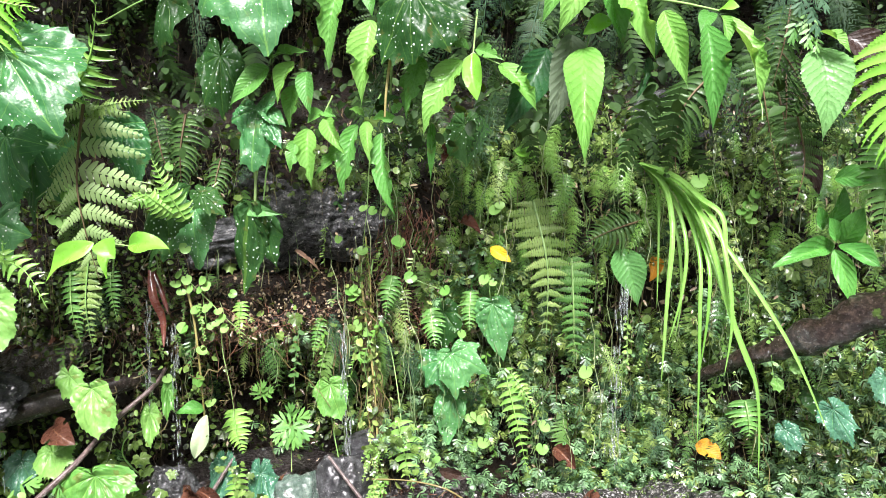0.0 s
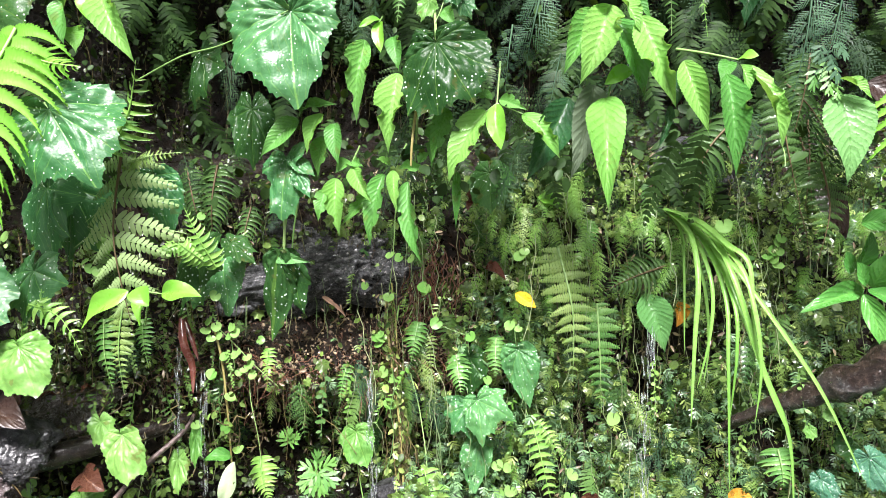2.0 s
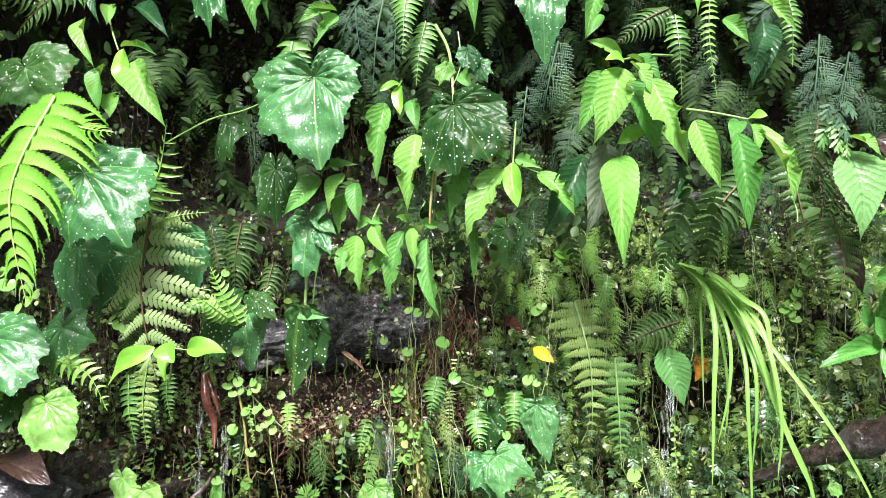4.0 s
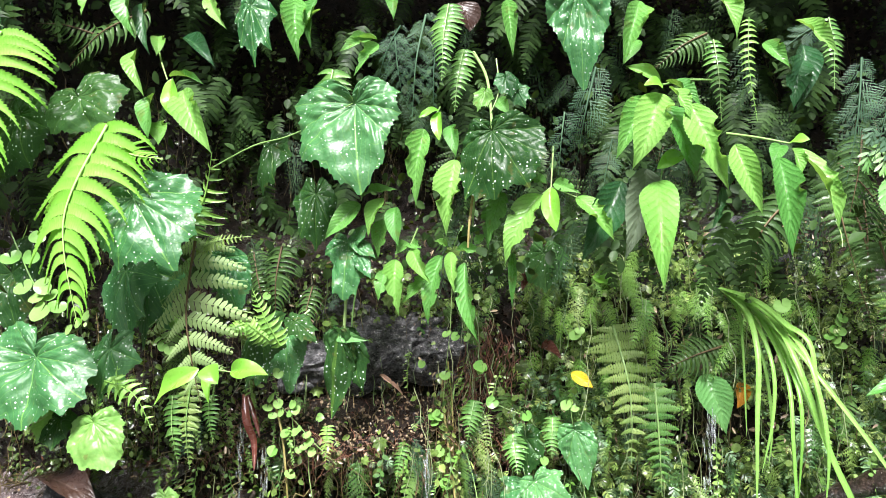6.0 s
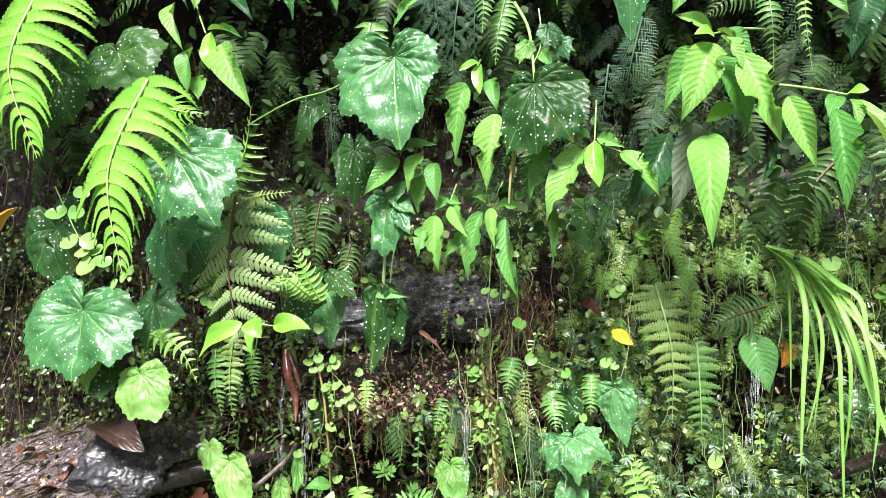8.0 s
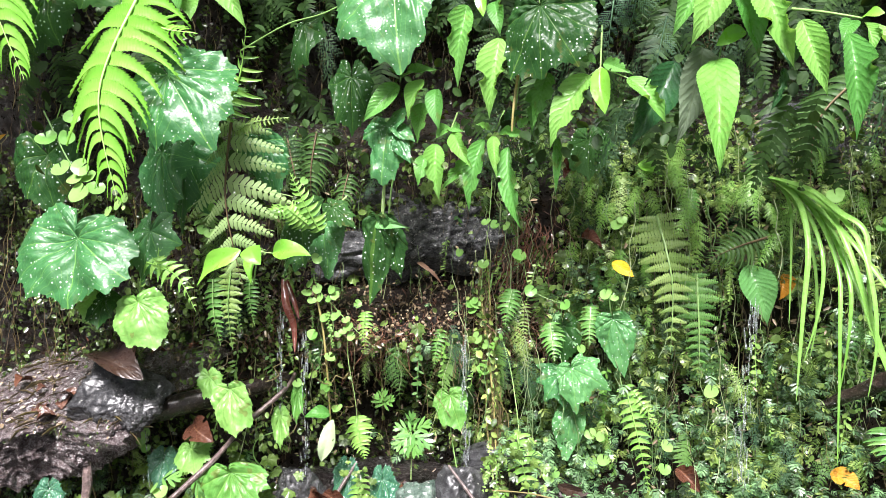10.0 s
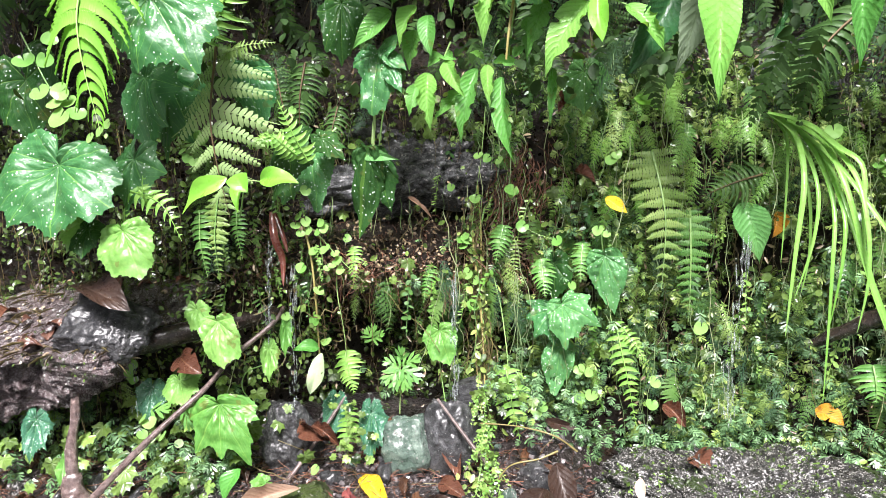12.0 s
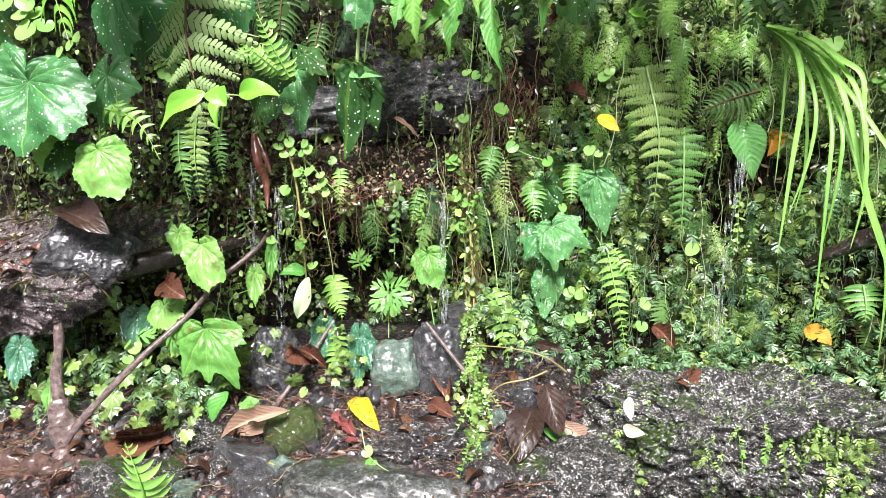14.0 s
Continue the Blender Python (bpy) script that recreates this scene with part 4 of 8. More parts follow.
leaf(plant, GREEN, (-0.013, 1.200, 0.936), (-0.040, 1.180, 0.842), 0.019)
leaf(plant, GREEN, (0.000, 1.220, 0.831), (-0.005, 1.200, 0.735), 0.009)
stem(plant, M_STEMP, 0.0026, (-0.059, 1.180, 0.935), (-0.066, 1.168, 0.883), (-0.071, 1.172, 0.841))

plant = thing("nettle_plant", "lime green nettle shoot beside the dark hollow", "plant", "nettle shoots")
stem(plant, STEM_LIME, 0.0018, (-0.657, 1.200, 1.279), (-0.597, 1.120, 1.200), (-0.561, 1.080, 1.149))
leaf(plant, LIME, (-0.618, 1.080, 1.208), (-0.592, 1.060, 1.117), 0.017)
leaf(plant, DARK, (-0.612, 1.100, 1.297), (-0.592, 1.080, 1.193), 0.017)
leaf(plant, YOUNG, (-0.546, 1.070, 1.146), (-0.538, 1.050, 1.078), 0.016)
leaf(plant, LIME, (-0.526, 1.070, 1.125), (-0.465, 1.050, 1.006), 0.028)
leaf(plant, GREEN, (-0.586, 1.080, 1.126), (-0.585, 1.060, 1.044), 0.026)
leaf(plant, LIME, (-0.591, 1.090, 1.080), (-0.573, 1.070, 1.034), 0.020)
leaf(plant, GREEN, (-0.568, 1.100, 1.161), (-0.492, 1.080, 1.133), 0.010)
leaf(plant, LIME, (-0.601, 1.120, 1.244), (-0.594, 1.100, 1.200), 0.015)
leaf(plant, DARK, (-0.570, 1.150, 1.250), (-0.498, 1.130, 1.178), 0.019)

plant = thing("nettle_plant", "mid green nettle leaves hanging from the upper bank", "plant", "nettle shoots")
leaf(plant, GREEN, (-0.355, 1.150, 1.297), (-0.344, 1.130, 1.173), 0.026)
leaf(plant, GREEN, (-0.324, 1.170, 1.301), (-0.328, 1.150, 1.198), 0.016)
leaf(plant, LIME, (-0.313, 1.160, 1.275), (-0.338, 1.140, 1.230), 0.016)
leaf(plant, GREEN, (-0.178, 1.160, 1.293), (-0.176, 1.140, 1.232), 0.015)
leaf(plant, GREEN, (0.018, 1.150, 1.248), (0.023, 1.130, 1.141), 0.015)
leaf(plant, GREEN, (-0.232, 1.200, 1.229), (-0.288, 1.180, 1.203), 0.016)
leaf(plant, GREEN, (-0.220, 1.200, 1.217), (-0.263, 1.180, 1.154), 0.014)
leaf(plant, GREEN, (-0.222, 1.200, 1.225), (-0.281, 1.180, 1.219), 0.008)

plant = thing("nettle_plant", "green serrated leaves hanging from the upper bank", "plant", "nettle shoots")
leaf(plant, GREEN, (0.228, 1.150, 1.221), (0.194, 1.130, 1.110), 0.020)
leaf(plant, LIME, (0.247, 1.170, 1.217), (0.217, 1.150, 1.156), 0.018)
leaf(plant, LIME, (0.347, 1.160, 1.219), (0.368, 1.140, 1.132), 0.018)
leaf(plant, GREEN, (0.383, 1.170, 1.219), (0.373, 1.150, 1.161), 0.012)
leaf(plant, LIME, (0.467, 1.180, 1.173), (0.519, 1.160, 1.104), 0.015)
leaf(plant, GREEN, (0.423, 1.200, 1.149), (0.454, 1.180, 1.097), 0.016)
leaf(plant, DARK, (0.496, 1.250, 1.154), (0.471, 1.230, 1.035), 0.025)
leaf(plant, GREEN, (-0.624, 1.080, 1.316), (-0.607, 1.060, 1.217), 0.024)
leaf(plant, LIME, (-0.730, 1.120, 1.337), (-0.741, 1.100, 1.291), 0.017)
leaf(plant, LIME, (-0.519, 1.150, 1.318), (-0.475, 1.130, 1.245), 0.016)

plant = thing("nettle_plant", "broad quilted green leaf with toothed margin on a thin stalk", "plant", "nettle shoots")
stem(plant, STEM_LIME, 0.0013, (0.611, 1.240, 0.964), (0.594, 1.200, 0.917))
leaf(plant, QUILT, (0.594, 1.200, 0.919), (0.595, 1.180, 0.776), 0.038)
leaf(plant, LIME, (0.590, 1.180, 0.939), (0.627, 1.160, 0.901), 0.011)

plant = thing("leafy_shoot", "upright shoot with smooth pointed green leaves", "plant")
stem(plant, STEM_LIME, 0.0020, (0.675, 1.340, 0.529), (0.655, 1.280, 0.604), (0.653, 1.260, 0.698))
leaf(plant, SMOOTH, (0.641, 1.240, 0.719), (0.702, 1.210, 0.713), 0.018)
leaf(plant, SMOOTH, (0.651, 1.260, 0.610), (0.536, 1.220, 0.579), 0.016)
leaf(plant, SMOOTH, (0.653, 1.250, 0.611), (0.698, 1.210, 0.579), 0.016)
leaf(plant, SMOOTH, (0.642, 1.240, 0.605), (0.661, 1.220, 0.517), 0.016)
leaf(plant, SMOOTH, (0.663, 1.260, 0.613), (0.682, 1.230, 0.672), 0.020)
leaf(plant, SMOOTH, (0.649, 1.250, 0.617), (0.629, 1.230, 0.657), 0.015)
leaf(plant, SMOOTH, (0.644, 1.270, 0.643), (0.661, 1.250, 0.705), 0.014)
leaf(plant, SMOOTH, (0.639, 1.280, 0.633), (0.625, 1.260, 0.674), 0.012)

plant = thing("small_herb", "lime green young herb with three smooth leaves", "plant")
stem(plant, STEM_LIME, 0.0015, (-0.499, 1.100, 0.603), (-0.452, 1.030, 0.662))
stem(plant, STEM_LIME, 0.0010, (-0.452, 1.030, 0.662), (-0.404, 1.000, 0.659))
leaf(plant, YOUNG, (-0.471, 1.010, 0.666), (-0.542, 1.000, 0.612), 0.016)
leaf(plant, YOUNG, (-0.453, 1.000, 0.670), (-0.424, 0.980, 0.645), 0.016)
leaf(plant, YOUNG, (-0.408, 0.990, 0.662), (-0.340, 0.970, 0.657), 0.015)
leaf(plant, YOUNG, (-0.457, 1.030, 0.662), (-0.456, 1.010, 0.613), 0.010)

plant = thing("begonia_plant", "large glossy begonia leaf with white spots and scalloped lobes", "plant", "begonias")
stem(plant, STEM_LIME, 0.0016, (-0.584, 1.260, 1.029), (-0.478, 1.230, 1.060), (-0.387, 1.200, 1.067), (-0.262, 1.168, 1.104))
shaped_leaf(plant, M_SPOTL, (-0.260, 1.160, 1.108), (-0.246, 1.125, 0.943), 101, (-178, 0.10), (-150, 0.26), (-127, 0.37), (-96, 0.48), (-67, 0.51), (-37, 0.56), (-20, 0.78), (0, 1.0), (15, 0.91), (25, 0.78), (50, 0.82), (73, 0.66), (98, 0.66), (124, 0.54), (165, 0.10))

plant = thing("begonia_plant", "dark green white-spotted begonia leaf on a thick stalk", "plant", "begonias")
stem(plant, STEM_LIME, 0.0032, (-0.063, 1.300, 1.220), (-0.034, 1.250, 1.150), (-0.019, 1.155, 1.033))
shaped_leaf(plant, M_SPOT, (-0.019, 1.150, 1.031), (-0.019, 1.115, 0.911), 102, (-176, 0.10), (-150, 0.30), (-119, 0.46), (-94, 0.68), (-60, 0.80), (-29, 0.92), (-13, 0.89), (0, 1.0), (15, 0.94), (24, 1.0), (36, 0.78), (68, 0.46), (100, 0.36), (135, 0.33), (170, 0.12))
stem(plant, STEM_LIME, 0.0022, (-0.060, 1.200, 0.932), (-0.080, 1.270, 0.846))

plant = thing("begonia_plant", "broad blue-green spotted begonia leaf spreading over the stone ledge", "plant", "begonias")
stem(plant, STEM_LIME, 0.0025, (-0.855, 1.220, 0.661), (-0.796, 1.060, 0.682))
shaped_leaf(plant, M_SPOTL, (-0.776, 1.030, 0.692), (-0.776, 0.985, 0.580), 103, (-168, 0.16), (-138, 0.50), (-107, 0.74), (-79, 0.92), (-55, 1.0), (-41, 1.10), (-27, 0.86), (0, 1.0), (21, 0.88), (40, 1.06), (61, 1.11), (83, 1.06), (105, 0.90), (137, 0.72), (166, 0.44), (178, 0.16))
shaped_leaf(plant, M_SPOT, (-0.877, 1.090, 0.838), (-0.849, 1.060, 0.736), 104, (-175, 0.3), (-155, 0.66), (-121, 0.58), (-56, 0.55), (-18, 0.75), (0, 1.0), (30, 0.77), (81, 0.6), (149, 0.56), (172, 0.2))

plant = thing("begonia_plant", "glossy dark spotted begonia leaf behind a fern frond", "plant", "begonias")
stem(plant, STEM_LIME, 0.0020, (-0.686, 1.150, 0.977), (-0.585, 1.020, 0.928))
shaped_leaf(plant, M_SPOTL, (-0.576, 1.010, 0.933), (-0.493, 0.970, 0.820), 105, (-170, 0.16), (-140, 0.42), (-112, 0.50), (-96, 0.60), (-76, 0.69), (-51, 0.73), (-25, 0.82), (0, 1.0), (16, 0.74), (40, 0.79), (62, 0.62), (95, 0.48), (130, 0.42), (165, 0.2))
shaped_leaf(plant, M_SPOT, (-0.730, 1.080, 1.135), (-0.697, 1.060, 1.071), 106, (-170, 0.2), (-132, 0.8), (-101, 1.0), (-75, 1.15), (-31, 1.12), (0, 1.0), (28, 0.91), (63, 1.06), (96, 1.06), (130, 0.95), (160, 0.5), (176, 0.2))
lobed_leaf(plant, SPOT, (-0.839, 1.070, 1.111), (-0.870, 1.050, 0.986), 0.070)

plant = thing("begonia_plant", "dull white-spotted begonia leaves on the bank", "plant", "begonias")
lobed_leaf(plant, SPOT_LIGHT, (-0.655, 1.100, 0.829), (-0.653, 1.080, 0.710), 0.061)
lobed_leaf(plant, SPOT_LIGHT, (-0.670, 1.080, 0.697), (-0.686, 1.060, 0.608), 0.050)
shaped_leaf(plant, M_PSPOT, (-0.513, 1.178, 0.850), (-0.484, 1.152, 0.749), 107, (-170, 0.08), (-120, 0.24), (-78, 0.36), (-47, 0.55), (-27, 0.70), (0, 1.0), (12, 0.74), (30, 0.56), (71, 0.42), (116, 0.30), (165, 0.08))
lobed_leaf(plant, SPOT_LIGHT, (-0.648, 1.160, 0.831), (-0.659, 1.140, 0.700), 0.066)

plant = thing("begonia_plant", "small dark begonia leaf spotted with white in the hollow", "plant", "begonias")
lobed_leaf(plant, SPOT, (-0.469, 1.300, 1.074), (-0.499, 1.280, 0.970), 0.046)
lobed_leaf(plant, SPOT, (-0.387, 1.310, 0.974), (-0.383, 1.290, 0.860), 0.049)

plant = thing("begonia_plant", "deeply lobed spotted begonia leaf over the wet rock", "plant", "begonias")
stem(plant, STEM_LIME, 0.0020, (-0.272, 1.340, 0.909), (-0.294, 1.250, 0.875))
shaped_leaf(plant, M_PSPOT, (-0.291, 1.215, 0.867), (-0.301, 1.185, 0.764), 131, (-160, 0.12), (-60, 0.30), (-28, 0.66), (-12, 0.90), (0, 1.0), (10, 0.92), (22, 0.62), (36, 0.44), (62, 0.46), (96, 0.30), (150, 0.12))
shaped_leaf(plant, M_PSPOT, (-0.284, 1.207, 0.866), (-0.252, 1.190, 0.892), 132, (-160, 0.15), (-70, 0.45), (-25, 0.8), (0, 1.0), (25, 0.8), (70, 0.5), (160, 0.15))
shaped_leaf(plant, M_PSPOT, (-0.278, 1.205, 0.868), (-0.237, 1.185, 0.838), 133, (-160, 0.12), (-60, 0.30), (-22, 0.62), (0, 1.0), (22, 0.62), (60, 0.30), (160, 0.12))
shaped_leaf(plant, M_PSPOT, (-0.272, 1.200, 0.846), (-0.244, 1.180, 0.799), 134, (-160, 0.12), (-60, 0.26), (-20, 0.58), (0, 1.0), (20, 0.58), (60, 0.26), (160, 0.12))
stem(plant, STEM_LIME, 0.0028, (-0.300, 1.210, 0.768), (-0.306, 1.225, 0.738), (-0.312, 1.235, 0.708))

plant = thing("begonia_plant", "folded spotted begonia leaf hanging before the wet rock", "plant", "begonias")
stem(plant, STEM_LIME, 0.0026, (-0.320, 1.300, 0.799), (-0.320, 1.270, 0.755), (-0.319, 1.250, 0.708))
shaped_leaf(plant, M_SPOT, (-0.322, 1.250, 0.705), (-0.350, 1.230, 0.556), 121, (-150, 0.10), (-70, 0.22), (-40, 0.34), (-22, 0.52), (0, 1.0), (9, 0.7), (24, 0.30), (90, 0.14), (150, 0.08))
shaped_leaf(plant, M_SPOT, (-0.318, 1.262, 0.703), (-0.290, 1.250, 0.600), 122, (-150, 0.10), (-60, 0.28), (-25, 0.62), (0, 1.0), (20, 0.66), (60, 0.3), (150, 0.10))
leaf(plant, QUILT, (-0.348, 1.252, 0.706), (-0.262, 1.240, 0.688), 0.013, 30)
stem(plant, STEM_LIME, 0.0020, (-0.316, 1.340, 0.800), (-0.323, 1.330, 0.756), (-0.329, 1.320, 0.691))

plant = thing("begonia_plant", "glossy begonia leaf hanging by the ledge", "plant", "begonias")
stem(plant, STEM_LIME, 0.0020, (-0.402, 1.300, 0.749), (-0.435, 1.266, 0.712))
shaped_leaf(plant, M_PSPOT, (-0.435, 1.262, 0.709), (-0.424, 1.235, 0.597), 109, (-170, 0.08), (-121, 0.36), (-69, 0.45), (-24, 0.58), (0, 1.0), (20, 0.62), (39, 1.0), (67, 0.68), (96, 0.34), (160, 0.08))
lobed_leaf(plant, SPOT, (-0.442, 1.180, 0.715), (-0.482, 1.170, 0.614), 0.043)
lobed_leaf(plant, SPOT, (-0.400, 1.220, 0.728), (-0.356, 1.210, 0.696), 0.029)

plant = thing("begonia_plant", "pale spotted begonia leaf hanging from the top of the bank", "plant", "begonias")
shaped_leaf(plant, M_PSPOT, (0.130, 1.100, 1.226), (0.134, 1.070, 1.078), 115, (-174, 0.1), (-84, 0.30), (-34, 0.50), (-16, 0.71), (0, 1.0), (18, 0.60), (51, 0.42), (96, 0.30), (170, 0.1))

plant = thing("begonia_plant", "spotted begonia leaves near the top of the bank", "plant", "begonias")
lobed_leaf(plant, SPOT_LIGHT, (-0.452, 1.180, 1.306), (-0.443, 1.160, 1.199), 0.041)
lobed_leaf(plant, SPOT_LIGHT, (-0.942, 1.100, 1.384), (-0.904, 1.080, 1.273), 0.065)

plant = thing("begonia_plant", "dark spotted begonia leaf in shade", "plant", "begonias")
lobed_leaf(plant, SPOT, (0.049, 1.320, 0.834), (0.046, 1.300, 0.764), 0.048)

plant = thing("begonia_plant", "cluster of pale spotted lobed leaves hanging on the wet bank", "plant", "begonias")
shaped_leaf(plant, M_PSPOT, (-0.006, 1.330, 0.411), (-0.005, 1.300, 0.352), 111, (-160, 0.25), (-110, 0.34), (-90, 0.5), (-62, 0.42), (-20, 0.80), (-9, 0.72), (0, 1.0), (16, 0.74), (35, 0.95), (55, 0.66), (75, 0.80), (95, 0.58), (111, 0.86), (135, 0.45), (158, 0.2))
shaped_leaf(plant, M_PSPOT, (0.010, 1.310, 0.426), (0.020, 1.275, 0.348), 112, (-172, 0.12), (-140, 0.42), (-125, 0.38), (-104, 0.66), (-84, 0.54), (-55, 0.90), (-38, 0.64), (-20, 0.80), (-8, 0.76), (0, 1.0), (14, 0.72), (30, 0.60), (50, 0.40), (100, 0.3), (165, 0.12))
shaped_leaf(plant, M_PSPOT, (0.009, 1.330, 0.345), (-0.006, 1.300, 0.257), 113, (-150, 0.16), (-71, 0.30), (-21, 0.62), (0, 1.0), (28, 0.62), (76, 0.30), (160, 0.12))
shaped_leaf(plant, M_PSPOT, (0.086, 1.350, 0.508), (0.104, 1.320, 0.408), 114, (-169, 0.12), (-79, 0.32), (-47, 0.46), (-13, 0.72), (0, 1.0), (27, 0.56), (68, 0.37), (113, 0.28), (170, 0.1))
lobed_leaf(plant, SPOT, (-0.006, 1.360, 0.494), (-0.003, 1.340, 0.426), 0.044)
stem(plant, STEM_LIME, 0.0012, (0.079, 1.370, 0.558), (0.088, 1.350, 0.458), (0.100, 1.340, 0.380))

plant = thing("nettle_plant", "pale toothed leaf with a long tip on the dripping bank", "plant", "nettle shoots")
leaf(plant, QUILT, (0.320, 1.360, 0.604), (0.348, 1.340, 0.497), 0.030)

plant = thing("lobed_herb", "lime green lobed leaf on a slender runner", "plant")
stem(plant, STEM_LIME, 0.0012, (-0.202, 1.300, 0.212), (-0.215, 1.300, 0.320), (-0.203, 1.290, 0.373))
shaped_leaf(plant, M_HERB, (-0.212, 1.290, 0.376), (-0.190, 1.260, 0.320), 116, (-170, 0.1), (-110, 0.36), (-73, 0.48), (-45, 0.58), (-28, 0.72), (0, 1.0), (30, 0.84), (55, 0.6), (78, 0.56), (137, 0.36), (170, 0.1))

plant = thing("lobed_herb", "pale lime scalloped leaf over the ledge", "plant")
shaped_leaf(plant, M_HERB, (-0.663, 1.030, 0.582), (-0.622, 1.000, 0.514), 108, (-170, 0.12), (-126, 0.42), (-90, 0.44), (-67, 0.52), (-38, 0.70), (-19, 0.84), (0, 1.0), (17, 0.86), (34, 0.85), (63, 0.68), (108, 0.5), (150, 0.38), (175, 0.1))
lobed_leaf(plant, HERB, (-0.772, 1.070, 0.594), (-0.779, 1.040, 0.552), 0.044)
lobed_leaf(plant, SPOT, (-0.753, 1.060, 0.585), (-0.750, 1.030, 0.543), 0.039)

plant = thing("lobed_herb", "light green toothed leaves rooted under the ledge", "plant")
stem(plant, STEM_LIME, 0.0013, (-0.644, 1.200, 0.316), (-0.598, 1.160, 0.387), (-0.569, 1.140, 0.410))
shaped_leaf(plant, M_HERB, (-0.563, 1.115, 0.424), (-0.538, 1.085, 0.350), 117, (-170, 0.1), (-86, 0.34), (-40, 0.66), (-21, 0.88), (0, 1.0), (24, 0.80), (49, 0.50), (119, 0.28), (170, 0.1))
lobed_leaf(plant, HERB, (-0.618, 1.150, 0.436), (-0.600, 1.130, 0.393), 0.027)

plant = thing("lobed_herb", "large pale lime maple-like leaf on the bank foot", "plant")
shaped_leaf(plant, M_HERB, (-0.565, 1.120, 0.275), (-0.505, 1.085, 0.180), 118, (-170, 0.1), (-111, 0.2), (-60, 0.5), (-41, 0.62), (-28, 0.5), (-16, 0.72), (0, 1.0), (12, 0.66), (24, 0.82), (40, 0.6), (54, 0.78), (75, 0.5), (95, 0.52), (141, 0.3), (175, 0.1))
lobed_leaf(plant, HERB, (-0.666, 1.160, 0.300), (-0.635, 1.120, 0.266), 0.047)
lobed_leaf(plant, TEAL, (-0.729, 1.170, 0.280), (-0.727, 1.140, 0.226), 0.038)

plant = thing("lobed_herb", "yellow-green toothed leaves beside a dripping stream", "plant")
stem(plant, STEM_LIME, 0.0013, (-0.550, 1.220, 0.238), (-0.575, 1.220, 0.269), (-0.562, 1.210, 0.304), (-0.523, 1.200, 0.323))
lobed_leaf(plant, HERB, (-0.508, 1.200, 0.355), (-0.503, 1.180, 0.301), 0.026)
lobed_leaf(plant, HERB, (-0.473, 1.200, 0.398), (-0.470, 1.180, 0.348), 0.018)

plant = thing("lobed_herb", "teal green spotted leaves among the foot stones", "plant")
lobed_leaf(plant, TEAL, (-0.331, 1.240, 0.229), (-0.327, 1.200, 0.152), 0.039)
lobed_leaf(plant, TEAL, (-0.407, 1.260, 0.240), (-0.411, 1.230, 0.174), 0.032)
lobed_leaf(plant, TEAL, (-0.919, 1.100, 0.235), (-0.917, 1.070, 0.170), 0.040)

plant = thing("lobed_herb", "small lime leaf on the leaf litter", "plant")
lobed_leaf(plant, HERB, (-0.849, 1.080, 0.173), (-0.836, 1.050, 0.128), 0.027)
lobed_leaf(plant, HERB, (-0.468, 1.080, 0.158), (-0.491, 1.060, 0.151), 0.023)
leaf(plant, SMOOTH, (-0.502, 1.060, 0.189), (-0.525, 1.040, 0.143), 0.016)

plant = thing("lobed_herb", "teal spotted leaves below the fallen log", "plant")
lobed_leaf(plant, TEAL, (0.642, 1.240, 0.340), (0.666, 1.215, 0.288), 0.034)
lobed_leaf(plant, TEAL, (0.591, 1.300, 0.285), (0.610, 1.275, 0.250), 0.026)
lobed_leaf(plant, TEAL, (0.704, 1.200, 0.405), (0.704, 1.180, 0.355), 0.030)
lobed_leaf(plant, SPOT, (0.650, 1.320, 0.336), (0.621, 1.310, 0.320), 0.030)
lobed_leaf(plant, HERB, (0.576, 1.300, 0.371), (0.578, 1.290, 0.353), 0.014)
lobed_leaf(plant, HERB, (0.598, 1.280, 0.403), (0.605, 1.270, 0.390), 0.014)

plant = thing("fern", "bright lime fern with one broad arching frond", "fern", "ferns")
frond(plant, BRIGHT, (-0.617, 1.000, 1.055), (-0.632, 0.950, 0.738), 0.100, 0.025, 17)
frond(plant, BRIGHT, (-0.614, 1.030, 1.025), (-0.520, 1.000, 0.992), 0.034, 0.012, 12)

plant = thing("fern", "bright lime fern frond drooping at the bank's edge", "fern", "ferns")
frond(plant, BRIGHT, (-0.831, 1.020, 1.240), (-0.800, 0.970, 0.938), 0.112, 0.03, 16)

plant = thing("fern", "dull olive fern with a brown stalk and spreading pinnae", "fern", "ferns")
frond(plant, OLIVE_BI, (-0.530, 1.110, 0.873), (-0.492, 1.055, 0.600), 0.105, 0.006, 9)
frond(plant, OLIVE, (-0.535, 1.120, 0.859), (-0.426, 1.110, 0.875), 0.022, 0, 16)
frond(plant, OLIVE, (-0.546, 1.120, 0.638), (-0.546, 1.110, 0.492), 0.030, 0, 16)
frond(plant, GREEN_F, (-0.606, 1.160, 0.608), (-0.591, 1.150, 0.491), 0.024, 0, 14)
frond(plant, GREEN_F, (-0.536, 1.160, 0.606), (-0.525, 1.150, 0.530), 0.019, 0, 12)

plant = thing("fern", "small green fern with narrow fronds", "fern", "ferns")
frond(plant, LIME_F, (-0.403, 1.160, 0.690), (-0.443, 1.140, 0.789), 0.026, 0, 12)
frond(plant, LIME_F, (-0.419, 1.150, 0.700), (-0.471, 1.130, 0.746), 0.024, 0, 12)
frond(plant, LIME_F, (-0.445, 1.140, 0.731), (-0.492, 1.120, 0.714), 0.020, 0, 12)

